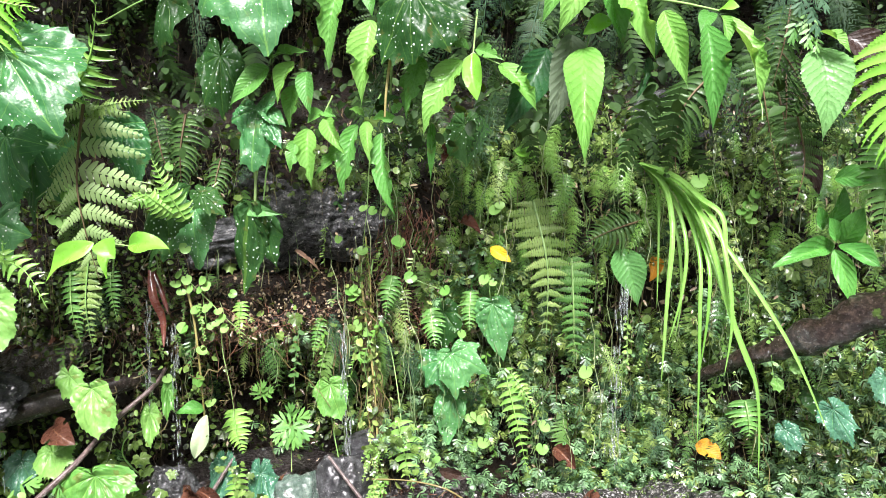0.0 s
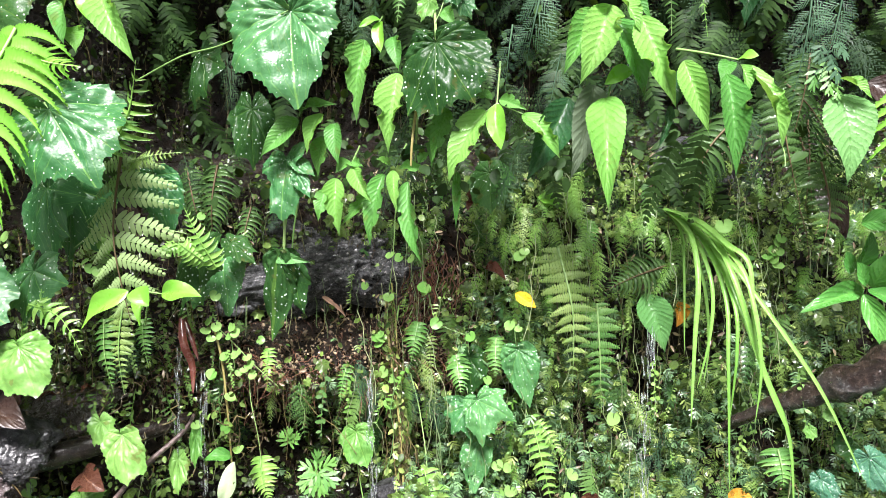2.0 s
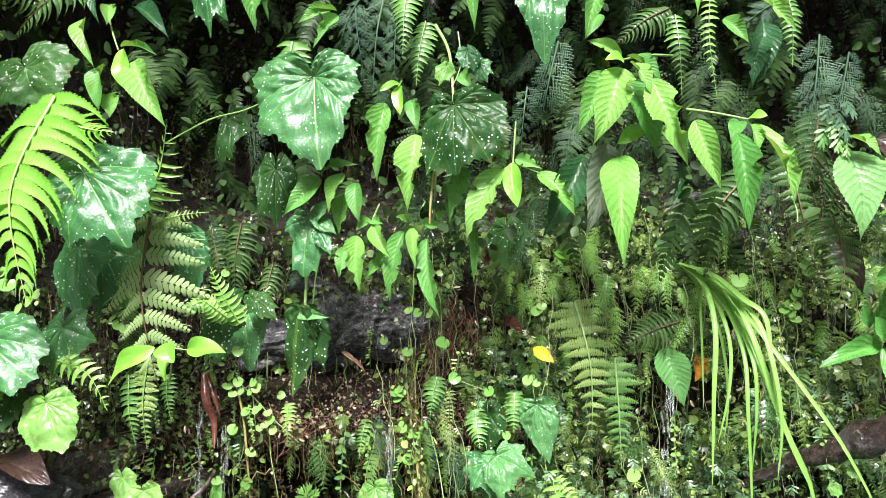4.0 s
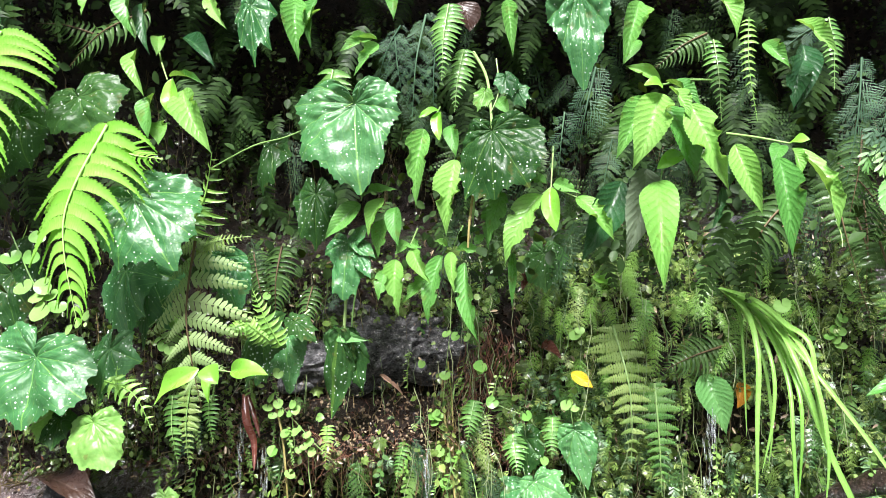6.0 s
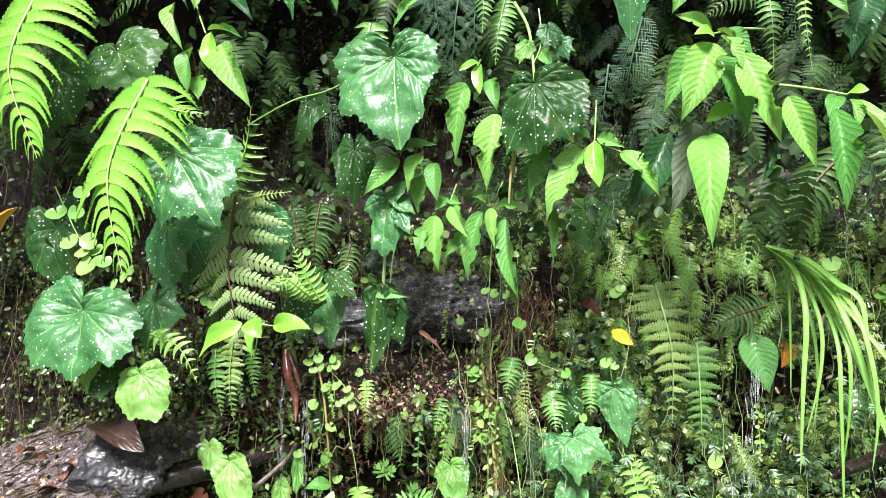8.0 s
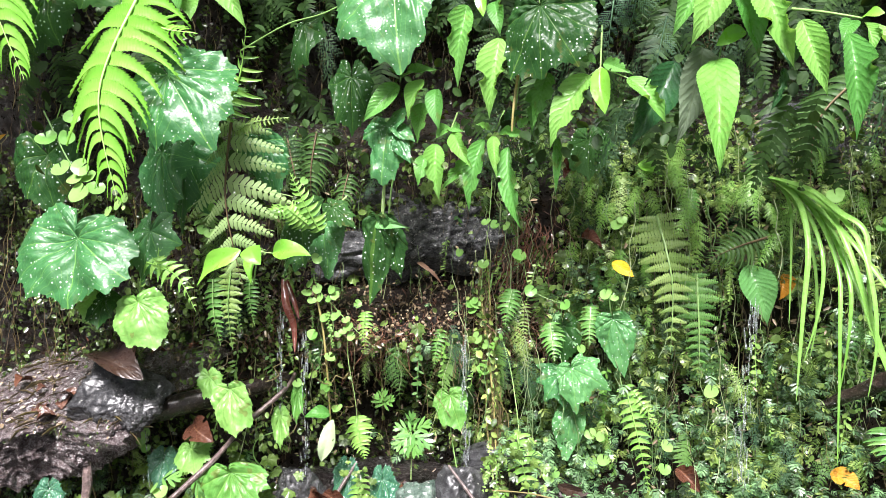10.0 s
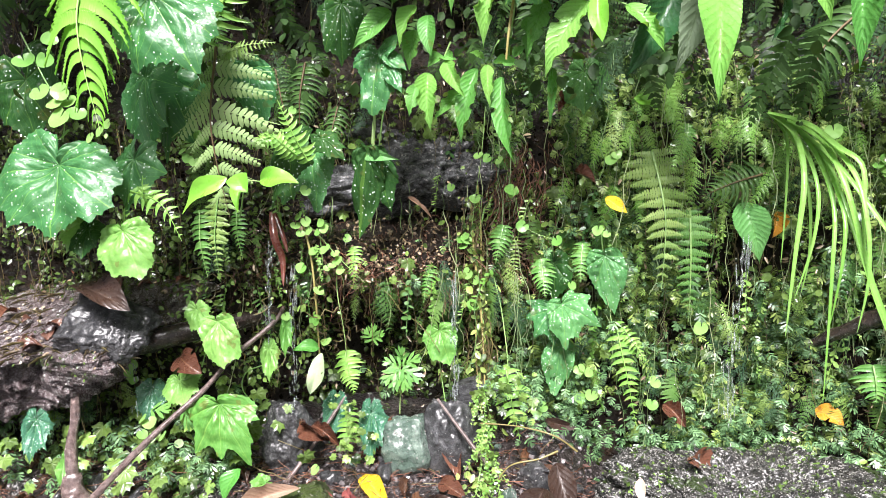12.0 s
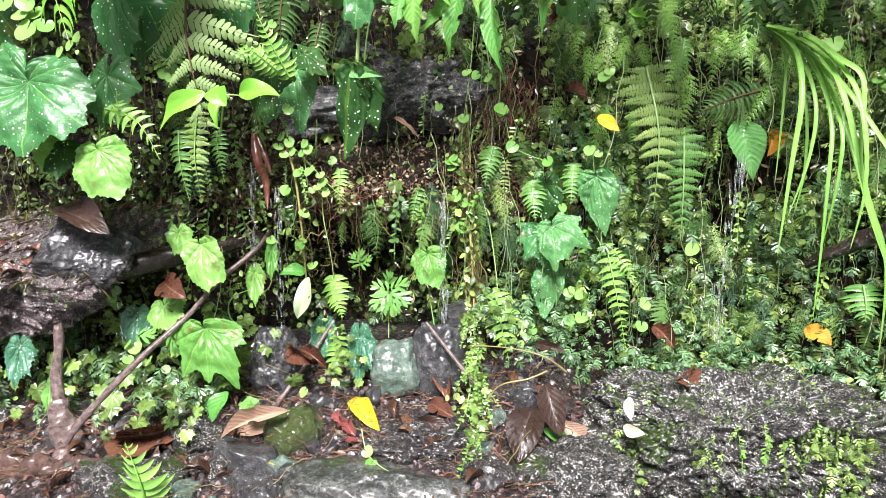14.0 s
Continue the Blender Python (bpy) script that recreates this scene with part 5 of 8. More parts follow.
plant = thing("fern", "pale green fern frond rising beside the begonia", "fern", "ferns")
frond(plant, SLIM, (-0.556, 1.120, 0.887), (-0.490, 1.100, 1.023), 0.054, 0.03, 9)
frond(plant, GREEN_F, (-0.552, 1.130, 0.943), (-0.525, 1.110, 0.874), 0.036, 0, 11)

plant = thing("fern", "yellow-olive fern frond hanging over the dripping bank", "fern", "ferns")
frond(plant, OLIVE, (0.165, 1.340, 0.695), (0.180, 1.290, 0.460), 0.060, -0.012, 14)
frond(plant, DEEP_F, (0.232, 1.350, 0.590), (0.231, 1.330, 0.395), 0.042, 0, 15)
frond(plant, GREEN_F, (0.228, 1.360, 0.741), (0.215, 1.340, 0.659), 0.020, 0, 14)

plant = thing("fern", "green fern on the bank, shade put into its dark colour", "fern", "ferns")
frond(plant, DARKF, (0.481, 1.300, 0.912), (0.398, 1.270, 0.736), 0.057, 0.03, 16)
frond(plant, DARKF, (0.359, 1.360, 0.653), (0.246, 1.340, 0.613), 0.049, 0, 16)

plant = thing("fern", "lime fern sprig with rounded pinnae on the ledge", "fern", "ferns")
frond(plant, LIME_F, (-0.667, 1.060, 0.646), (-0.569, 1.040, 0.567), 0.027, -0.02, 9)
frond(plant, LIME_F, (-0.638, 1.060, 0.620), (-0.629, 1.040, 0.672), 0.020, 0, 6)
frond(plant, LIME_F, (-0.689, 1.080, 0.554), (-0.679, 1.060, 0.621), 0.026, 0, 8)

plant = thing("fern", "small hanging fern frond below the rock", "fern", "ferns")
frond(plant, LIME_F, (-0.373, 1.300, 0.529), (-0.370, 1.280, 0.455), 0.018, 0, 12)
frond(plant, GREEN_F, (-0.233, 1.330, 0.491), (-0.245, 1.310, 0.422), 0.018, 0, 12)
frond(plant, GREEN_F, (-0.098, 1.350, 0.564), (-0.111, 1.330, 0.494), 0.024, 0, 11)
frond(plant, GREEN_F, (-0.029, 1.350, 0.500), (-0.020, 1.320, 0.435), 0.028, 0, 11)
frond(plant, OLIVE_F, (-0.077, 1.370, 0.535), (-0.078, 1.350, 0.459), 0.014, 0, 12)
frond(plant, GREEN_F, (0.046, 1.360, 0.529), (0.042, 1.340, 0.460), 0.024, 0, 11)

plant = thing("fern", "green fern fronds hanging from the upper bank", "fern", "ferns")
frond(plant, GREEN_F, (-0.093, 1.220, 1.283), (-0.108, 1.200, 1.137), 0.032, 0, 18)
frond(plant, GREEN_F, (-0.075, 1.260, 1.212), (-0.094, 1.240, 1.091), 0.028, 0, 14)
frond(plant, GREEN_F, (-0.361, 1.360, 1.234), (-0.371, 1.340, 1.065), 0.048, 0, 15)

plant = thing("fern", "blue-grey feathery fern plumes", "fern", "ferns")
frond(plant, FEATHER, (-0.139, 1.240, 1.276), (-0.166, 1.210, 1.074), 0.050, 0, 18)
frond(plant, FEATHER, (-0.190, 1.250, 1.265), (-0.230, 1.220, 1.151), 0.040, 0, 14)
frond(plant, FEATHER, (-0.120, 1.240, 1.231), (-0.126, 1.210, 1.086), 0.037, 0, 14)
frond(plant, FEATHER, (-0.206, 1.270, 1.253), (-0.188, 1.240, 1.121), 0.045, 0, 14)

plant = thing("fern", "blue-green feathery fern fronds", "fern", "ferns")
frond(plant, FEATHER_BI, (0.159, 1.270, 1.157), (0.113, 1.240, 0.970), 0.047, 0, 12)
frond(plant, FEATHER_BI, (0.178, 1.240, 1.019), (0.151, 1.210, 0.903), 0.030, 0, 11)
frond(plant, FEATHER_BI, (0.100, 1.300, 1.089), (0.083, 1.280, 0.970), 0.036, 0, 11)

plant = thing("fern", "feathery teal fern cascading down the bank", "fern", "ferns")
frond(plant, FEATHER_BI, (0.580, 1.240, 1.119), (0.530, 1.210, 0.911), 0.042, 0, 15)
frond(plant, FEATHER_BI, (0.615, 1.220, 1.080), (0.561, 1.190, 0.932), 0.037, 0, 13)
frond(plant, FEATHER_BI, (0.544, 1.280, 1.197), (0.460, 1.250, 1.146), 0.034, 0, 12)

plant = thing("fern", "fern fronds under the bank top, shade put into their dark colour", "fern", "ferns")
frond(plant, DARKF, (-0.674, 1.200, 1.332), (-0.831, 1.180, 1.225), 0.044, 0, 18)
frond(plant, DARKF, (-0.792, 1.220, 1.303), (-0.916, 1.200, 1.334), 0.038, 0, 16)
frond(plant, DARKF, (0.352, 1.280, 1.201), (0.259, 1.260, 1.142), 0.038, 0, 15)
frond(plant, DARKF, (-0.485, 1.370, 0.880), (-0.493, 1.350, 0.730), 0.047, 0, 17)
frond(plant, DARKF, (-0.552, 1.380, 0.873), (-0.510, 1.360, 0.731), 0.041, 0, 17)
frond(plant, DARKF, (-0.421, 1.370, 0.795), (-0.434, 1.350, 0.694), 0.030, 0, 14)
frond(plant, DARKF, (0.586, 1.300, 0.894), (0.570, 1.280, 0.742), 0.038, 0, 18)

plant = thing("fern", "green fern frond with a silvery tip, shade put into its colour", "fern", "ferns")
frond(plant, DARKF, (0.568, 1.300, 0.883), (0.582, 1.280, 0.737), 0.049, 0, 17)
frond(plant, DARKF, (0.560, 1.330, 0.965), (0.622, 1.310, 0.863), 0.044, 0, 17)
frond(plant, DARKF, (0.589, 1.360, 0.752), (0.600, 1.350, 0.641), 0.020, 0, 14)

plant = thing("fern", "lime fern frond reaching in beside the log", "fern", "ferns")
frond(plant, BRIGHT, (0.716, 1.180, 0.931), (0.694, 1.150, 0.696), 0.091, 0, 14)
frond(plant, GREEN_F, (0.705, 1.220, 0.767), (0.692, 1.200, 0.635), 0.046, 0, 14)

plant = thing("fern", "lacy pale green fern sprig", "fern", "ferns")
leaf(plant, CUT_TEAL, (0.587, 1.200, 0.986), (0.577, 1.180, 0.943), 0.041)
leaf(plant, CUT, (0.586, 1.200, 0.969), (0.557, 1.180, 0.924), 0.039)
leaf(plant, CUT_TEAL, (0.586, 1.190, 0.962), (0.589, 1.170, 0.911), 0.038)
leaf(plant, CUT, (0.580, 1.190, 0.946), (0.569, 1.170, 0.897), 0.040)
leaf(plant, CUT_TEAL, (0.577, 1.210, 0.997), (0.556, 1.190, 0.951), 0.039)
leaf(plant, CUT, (0.562, 1.200, 0.957), (0.546, 1.180, 0.906), 0.036)
leaf(plant, CUT_TEAL, (0.598, 1.200, 0.998), (0.609, 1.180, 0.950), 0.039)
leaf(plant, CUT, (0.588, 1.190, 0.932), (0.583, 1.170, 0.895), 0.034)

plant = thing("fern", "drooping fern fronds at the shade's edge, shade put into colour", "fern", "ferns")
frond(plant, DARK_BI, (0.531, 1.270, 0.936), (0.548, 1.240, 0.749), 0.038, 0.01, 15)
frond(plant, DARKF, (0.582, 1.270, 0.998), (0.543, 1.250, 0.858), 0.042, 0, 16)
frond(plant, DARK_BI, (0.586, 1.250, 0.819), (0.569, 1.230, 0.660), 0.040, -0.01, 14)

plant = thing("fern", "narrow pale fern fronds trailing from the upper bank", "fern", "ferns")
frond(plant, LIME_F, (0.408, 1.220, 1.200), (0.401, 1.190, 1.018), 0.016, 0.01, 16)
frond(plant, GREEN_F, (0.356, 1.250, 1.179), (0.355, 1.230, 1.033), 0.022, 0, 15)
frond(plant, GREEN_F, (0.536, 1.240, 1.192), (0.528, 1.220, 1.065), 0.020, 0, 14)

plant = thing("ivy_shoot", "small lobed green leaves on a climbing stalk above the begonia", "plant")
stem(plant, STEM_LIME, 0.0012, (-0.013, 1.220, 1.175), (-0.009, 1.200, 1.113), (-0.023, 1.180, 1.069))
lobed_leaf(plant, SPOT_LIGHT, (0.004, 1.200, 1.133), (0.015, 1.190, 1.098), 0.026)
lobed_leaf(plant, HERB, (-0.034, 1.200, 1.110), (-0.046, 1.190, 1.079), 0.022)
lobed_leaf(plant, SPOT_LIGHT, (0.019, 1.210, 1.113), (0.035, 1.200, 1.081), 0.024)
leaf(plant, GREEN, (-0.010, 1.200, 1.098), (0.009, 1.190, 1.064), 0.014)

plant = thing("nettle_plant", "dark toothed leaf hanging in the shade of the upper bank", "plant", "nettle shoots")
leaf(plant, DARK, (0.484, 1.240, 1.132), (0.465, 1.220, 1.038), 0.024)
leaf(plant, GREEN, (0.226, 1.220, 1.183), (0.202, 1.200, 1.135), 0.016)

plant = thing("fern", "small lime fern growing between the foot stones", "fern", "ferns")
frond(plant, LIME_F, (-0.582, 0.935, 0.052), (-0.600, 0.925, 0.161), 0.046, 0.01, 9)

plant = thing("fern", "bright green fern fronds at the bank foot", "fern", "ferns")
frond(plant, LIME_F, (-0.090, 1.300, 0.301), (-0.062, 1.260, 0.187), 0.037, 0, 9)
frond(plant, LIME_F, (0.105, 1.340, 0.388), (0.142, 1.300, 0.207), 0.027, 0, 15)
frond(plant, LIME_F, (0.118, 1.340, 0.378), (0.162, 1.310, 0.317), 0.017, 0, 10)
frond(plant, LIME_F, (-0.392, 1.280, 0.332), (-0.370, 1.260, 0.257), 0.030, 0, 12)
frond(plant, LIME_F, (-0.375, 1.240, 0.236), (-0.372, 1.220, 0.136), 0.025, 0, 12)

plant = thing("cut_leaf_herb", "lime green herb with finely cut leaves at the bank foot", "plant")
stem(plant, STEM_LIME, 0.0010, (-0.289, 1.280, 0.216), (-0.285, 1.280, 0.307))
leaf(plant, CUT, (-0.283, 1.270, 0.305), (-0.329, 1.240, 0.274), 0.062)
leaf(plant, CUT, (-0.283, 1.270, 0.305), (-0.300, 1.240, 0.251), 0.062)
leaf(plant, CUT, (-0.281, 1.270, 0.305), (-0.259, 1.240, 0.250), 0.064)
leaf(plant, CUT, (-0.279, 1.270, 0.307), (-0.216, 1.240, 0.285), 0.062)
leaf(plant, CUT, (-0.285, 1.280, 0.307), (-0.332, 1.260, 0.329), 0.054)
leaf(plant, CUT, (-0.281, 1.280, 0.311), (-0.225, 1.260, 0.339), 0.052)
leaf(plant, CUT, (-0.286, 1.290, 0.310), (-0.280, 1.270, 0.365), 0.050)
leaf(plant, CUT, (-0.349, 1.320, 0.346), (-0.372, 1.300, 0.382), 0.045)
leaf(plant, CUT, (-0.349, 1.320, 0.346), (-0.340, 1.300, 0.398), 0.047)
leaf(plant, CUT, (-0.349, 1.320, 0.346), (-0.311, 1.300, 0.374), 0.043)

plant = thing("fern", "pale green fern frond below the log", "fern", "ferns")
frond(plant, GREEN_F, (0.542, 1.360, 0.317), (0.543, 1.340, 0.257), 0.039, 0, 9)
frond(plant, LIME_F, (0.388, 1.200, 0.144), (0.406, 1.180, 0.106), 0.027, 0, 9)
leaf(plant, CUT, (-0.720, 1.150, 0.246), (-0.643, 1.120, 0.264), 0.048)
leaf(plant, CUT, (-0.648, 1.140, 0.253), (-0.611, 1.110, 0.210), 0.042)
leaf(plant, CUT, (-0.648, 1.140, 0.253), (-0.582, 1.110, 0.261), 0.038)

plant = thing("grass_tuft", "long arching tuft of bright green grass blades hanging down the bank", "grass")
blade(plant, GRASS, 0.0094, (0.357, 1.360, 0.757), (0.385, 1.300, 0.717), (0.386, 1.240, 0.644), (0.373, 1.220, 0.535), (0.363, 1.220, 0.396))
blade(plant, GRASS, 0.0069, (0.357, 1.360, 0.757), (0.395, 1.310, 0.709), (0.409, 1.250, 0.633), (0.401, 1.230, 0.551), (0.377, 1.230, 0.458))
blade(plant, GRASS, 0.0075, (0.357, 1.360, 0.757), (0.402, 1.300, 0.709), (0.422, 1.220, 0.616), (0.414, 1.180, 0.503), (0.410, 1.180, 0.307))
blade(plant, GRASS, 0.0069, (0.357, 1.360, 0.757), (0.411, 1.300, 0.704), (0.429, 1.200, 0.608), (0.425, 1.170, 0.531), (0.414, 1.180, 0.422))
blade(plant, GRASS, 0.0088, (0.357, 1.360, 0.757), (0.411, 1.280, 0.713), (0.430, 1.200, 0.644), (0.459, 1.160, 0.505), (0.491, 1.150, 0.401), (0.498, 1.160, 0.256))
blade(plant, GRASS, 0.0081, (0.357, 1.360, 0.757), (0.402, 1.280, 0.728), (0.440, 1.200, 0.662), (0.450, 1.160, 0.593), (0.454, 1.150, 0.507), (0.446, 1.160, 0.421))
blade(plant, GRASS, 0.0075, (0.357, 1.360, 0.757), (0.422, 1.270, 0.689), (0.473, 1.200, 0.598), (0.539, 1.150, 0.470), (0.591, 1.140, 0.341))
blade(plant, GRASS, 0.0081, (0.357, 1.360, 0.757), (0.416, 1.280, 0.694), (0.446, 1.200, 0.572), (0.472, 1.170, 0.468), (0.500, 1.170, 0.395))
blade(plant, GRASS, 0.0088, (0.357, 1.360, 0.757), (0.397, 1.280, 0.733), (0.427, 1.220, 0.694), (0.452, 1.190, 0.663), (0.450, 1.170, 0.584), (0.456, 1.170, 0.521))
blade(plant, GRASS, 0.0050, (0.357, 1.360, 0.757), (0.380, 1.330, 0.715), (0.379, 1.310, 0.641), (0.375, 1.310, 0.502))
blade(plant, GRASS, 0.0056, (0.357, 1.360, 0.757), (0.391, 1.330, 0.710), (0.405, 1.280, 0.622), (0.407, 1.270, 0.526), (0.397, 1.270, 0.459))

plant = thing("creeping_vine", "hanging vine with round coin-like green leaves", "vine", "vines")
stem(plant, STEM_PALE, 0.0024, (-0.453, 1.240, 0.588), (-0.434, 1.230, 0.527), (-0.423, 1.220, 0.437), (-0.420, 1.220, 0.334))
coin(plant, COIN, (-0.443, 1.210, 0.501), 0.0112)
coin(plant, COIN, (-0.413, 1.210, 0.461), 0.0102)
coin(plant, COIN, (-0.423, 1.210, 0.407), 0.0113)
coin(plant, COIN, (-0.402, 1.210, 0.368), 0.0103)
leaf(plant, PALE_LEAF, (-0.411, 1.210, 0.347), (-0.429, 1.190, 0.276), 0.015)
leaf(plant, SMOOTH, (-0.419, 1.220, 0.355), (-0.463, 1.200, 0.353), 0.013)

plant = thing("creeping_vine", "thin hanging runner with small round leaves", "vine", "vines")
stem(plant, STEM_LIME, 0.0010, (-0.397, 1.260, 0.482), (-0.396, 1.260, 0.440), (-0.390, 1.270, 0.374), (-0.389, 1.280, 0.307))

plant = thing("creeping_vine", "bundle of pale hanging roots and stems dripping with water", "vine", "vines")
stem(plant, STEM_PALE, 0.0022, (-0.162, 1.360, 0.618), (-0.153, 1.340, 0.513), (-0.139, 1.320, 0.410), (-0.131, 1.300, 0.309), (-0.127, 1.270, 0.224), (-0.128, 1.220, 0.131))
stem(plant, STEM_PALE, 0.0016, (-0.148, 1.360, 0.639), (-0.141, 1.350, 0.533), (-0.147, 1.330, 0.408), (-0.148, 1.310, 0.327), (-0.134, 1.280, 0.241), (-0.111, 1.200, 0.161))
stem(plant, STEM_LIME, 0.0018, (-0.136, 1.360, 0.596), (-0.150, 1.350, 0.490), (-0.134, 1.320, 0.367), (-0.140, 1.300, 0.266), (-0.124, 1.240, 0.184), (-0.127, 1.160, 0.129))
stem(plant, STEM_LIME, 0.0012, (-0.120, 1.360, 0.467), (-0.104, 1.350, 0.404), (-0.089, 1.320, 0.304), (-0.091, 1.300, 0.247))
coin(plant, COIN, (-0.152, 1.310, 0.420), 0.0126)
coin(plant, COIN, (-0.162, 1.320, 0.478), 0.0115)
coin(plant, COIN, (-0.147, 1.320, 0.465), 0.0094)
coin(plant, COIN, (-0.175, 1.330, 0.539), 0.0105)
coin(plant, COIN, (-0.167, 1.330, 0.546), 0.0094)
coin(plant, COIN, (-0.080, 1.320, 0.631), 0.0134)
coin(plant, COIN, (-0.103, 1.330, 0.685), 0.0093)

plant = thing("creeping_vine", "trailing vine with clover-like round leaves on the ledge", "vine", "vines")
stem(plant, STEM_LIME, 0.0009, (-0.461, 1.240, 0.596), (-0.418, 1.240, 0.554), (-0.381, 1.240, 0.513), (-0.340, 1.250, 0.469))
stem(plant, STEM_LIME, 0.0009, (-0.418, 1.240, 0.554), (-0.414, 1.240, 0.493))
coin(plant, COIN, (-0.449, 1.220, 0.593), 0.0096)
coin(plant, COIN, (-0.436, 1.220, 0.583), 0.0095)
coin(plant, COIN, (-0.456, 1.220, 0.576), 0.0096)
coin(plant, COIN, (-0.447, 1.220, 0.562), 0.0085)
coin(plant, COIN, (-0.431, 1.220, 0.567), 0.0085)
coin(plant, COIN, (-0.412, 1.230, 0.580), 0.0095)
coin(plant, COIN, (-0.406, 1.230, 0.569), 0.0095)
coin(plant, COIN, (-0.419, 1.230, 0.563), 0.0074)
coin(plant, COIN, (-0.424, 1.220, 0.530), 0.0095)
coin(plant, COIN, (-0.405, 1.220, 0.532), 0.0084)
coin(plant, COIN, (-0.397, 1.220, 0.537), 0.0074)
coin(plant, COIN, (-0.387, 1.230, 0.525), 0.0085)
coin(plant, COIN, (-0.381, 1.230, 0.513), 0.0095)
coin(plant, COIN, (-0.392, 1.230, 0.505), 0.0085)
coin(plant, COIN, (-0.402, 1.230, 0.500), 0.0085)
coin(plant, COIN, (-0.378, 1.230, 0.495), 0.0095)
coin(plant, COIN, (-0.445, 1.210, 0.501), 0.0106)
coin(plant, COIN, (-0.388, 1.300, 0.545), 0.0089)
coin(plant, COIN, (-0.300, 1.340, 0.518), 0.0090)
coin(plant, COIN, (-0.313, 1.330, 0.497), 0.0089)
coin(plant, COIN, (-0.349, 1.330, 0.527), 0.0067)
coin(plant, COIN, (-0.444, 1.200, 0.777), 0.0073)
coin(plant, COIN, (-0.426, 1.200, 0.639), 0.0104)

plant = thing("creeping_vine", "vine with large round pale green leaves beside the begonias", "vine", "vines")
stem(plant, STEM_LIME, 0.0012, (-0.848, 1.060, 0.905), (-0.805, 1.050, 0.833), (-0.773, 1.050, 0.774), (-0.778, 1.050, 0.727))
coin(plant, COIN, (-0.829, 1.040, 0.857), 0.0177)
coin(plant, COIN, (-0.790, 1.040, 0.856), 0.0141)
coin(plant, COIN, (-0.787, 1.050, 0.890), 0.0131)
coin(plant, COIN, (-0.809, 1.050, 0.901), 0.0143)
coin(plant, COIN, (-0.804, 1.040, 0.806), 0.0163)
coin(plant, COIN, (-0.767, 1.040, 0.806), 0.0160)
coin(plant, COIN, (-0.778, 1.040, 0.788), 0.0161)
coin(plant, COIN, (-0.762, 1.050, 0.791), 0.0139)
coin(plant, COIN, (-0.764, 1.030, 0.764), 0.0191)
coin(plant, COIN, (-0.740, 1.040, 0.771), 0.0148)
coin(plant, COIN, (-0.765, 1.040, 0.738), 0.0149)
coin(plant, COIN, (-0.727, 1.050, 0.733), 0.0095)
coin(plant, COIN, (-0.716, 1.060, 0.743), 0.0105)
coin(plant, COIN, (-0.702, 1.060, 0.754), 0.0094)
coin(plant, COIN, (-0.569, 1.100, 0.735), 0.0081)
coin(plant, COIN, (-0.557, 1.100, 0.726), 0.0081)
coin(plant, COIN, (-0.588, 1.100, 0.697), 0.0092)
coin(plant, COIN, (-0.575, 1.100, 0.691), 0.0092)
coin(plant, COIN, (-0.596, 1.100, 0.709), 0.0082)

plant = thing("creeping_vine", "vine with heart-shaped round leaves over the moss", "vine", "vines")
stem(plant, STEM_LIME, 0.0008, (-0.074, 1.340, 0.617), (-0.061, 1.340, 0.565), (-0.005, 1.340, 0.538))
stem(plant, STEM_LIME, 0.0008, (-0.123, 1.300, 0.778), (-0.131, 1.300, 0.695), (-0.146, 1.320, 0.621), (-0.158, 1.340, 0.546))
coin(plant, COIN, (-0.078, 1.320, 0.629), 0.0127)
coin(plant, COIN, (-0.061, 1.320, 0.565), 0.0117)
coin(plant, COIN, (0.001, 1.330, 0.538), 0.0107)
coin(plant, COIN, (0.073, 1.330, 0.557), 0.0106)
coin(plant, COIN, (0.088, 1.330, 0.550), 0.0085)
coin(plant, COIN, (0.096, 1.340, 0.682), 0.0128)
coin(plant, COIN, (0.105, 1.340, 0.690), 0.0096)
coin(plant, COIN, (-0.137, 1.300, 0.694), 0.0094)
coin(plant, COIN, (-0.121, 1.300, 0.689), 0.0094)
coin(plant, COIN, (-0.166, 1.330, 0.541), 0.0119)
coin(plant, COIN, (-0.171, 1.330, 0.528), 0.0098)
coin(plant, COIN, (-0.147, 1.320, 0.616), 0.0107)
coin(plant, COIN, (0.027, 1.350, 0.453), 0.0099)
coin(plant, COIN, (-0.195, 1.340, 0.637), 0.0087)

plant = thing("creeping_vine", "sprig of small rounded leaves on the shaded bank", "vine", "vines")
stem(plant, STEM_LIME, 0.0007, (0.564, 1.360, 0.745), (0.549, 1.360, 0.686), (0.545, 1.370, 0.646))
coin(plant, COIN, (0.558, 1.360, 0.695), 0.0103)
coin(plant, COIN, (0.550, 1.360, 0.688), 0.0091)
coin(plant, COIN, (0.544, 1.360, 0.674), 0.0103)
coin(plant, COIN, (0.555, 1.360, 0.672), 0.0091)
coin(plant, COIN, (0.535, 1.360, 0.664), 0.0091)
coin(plant, COIN, (0.547, 1.360, 0.658), 0.0091)
coin(plant, COIN, (0.552, 1.360, 0.648), 0.0103)
coin(plant, COIN, (0.578, 1.360, 0.754), 0.0092)
coin(plant, COIN, (0.573, 1.360, 0.744), 0.0092)
coin(plant, COIN, (0.576, 1.360, 0.730), 0.0092)
coin(plant, COIN, (0.454, 1.330, 0.722), 0.0143)

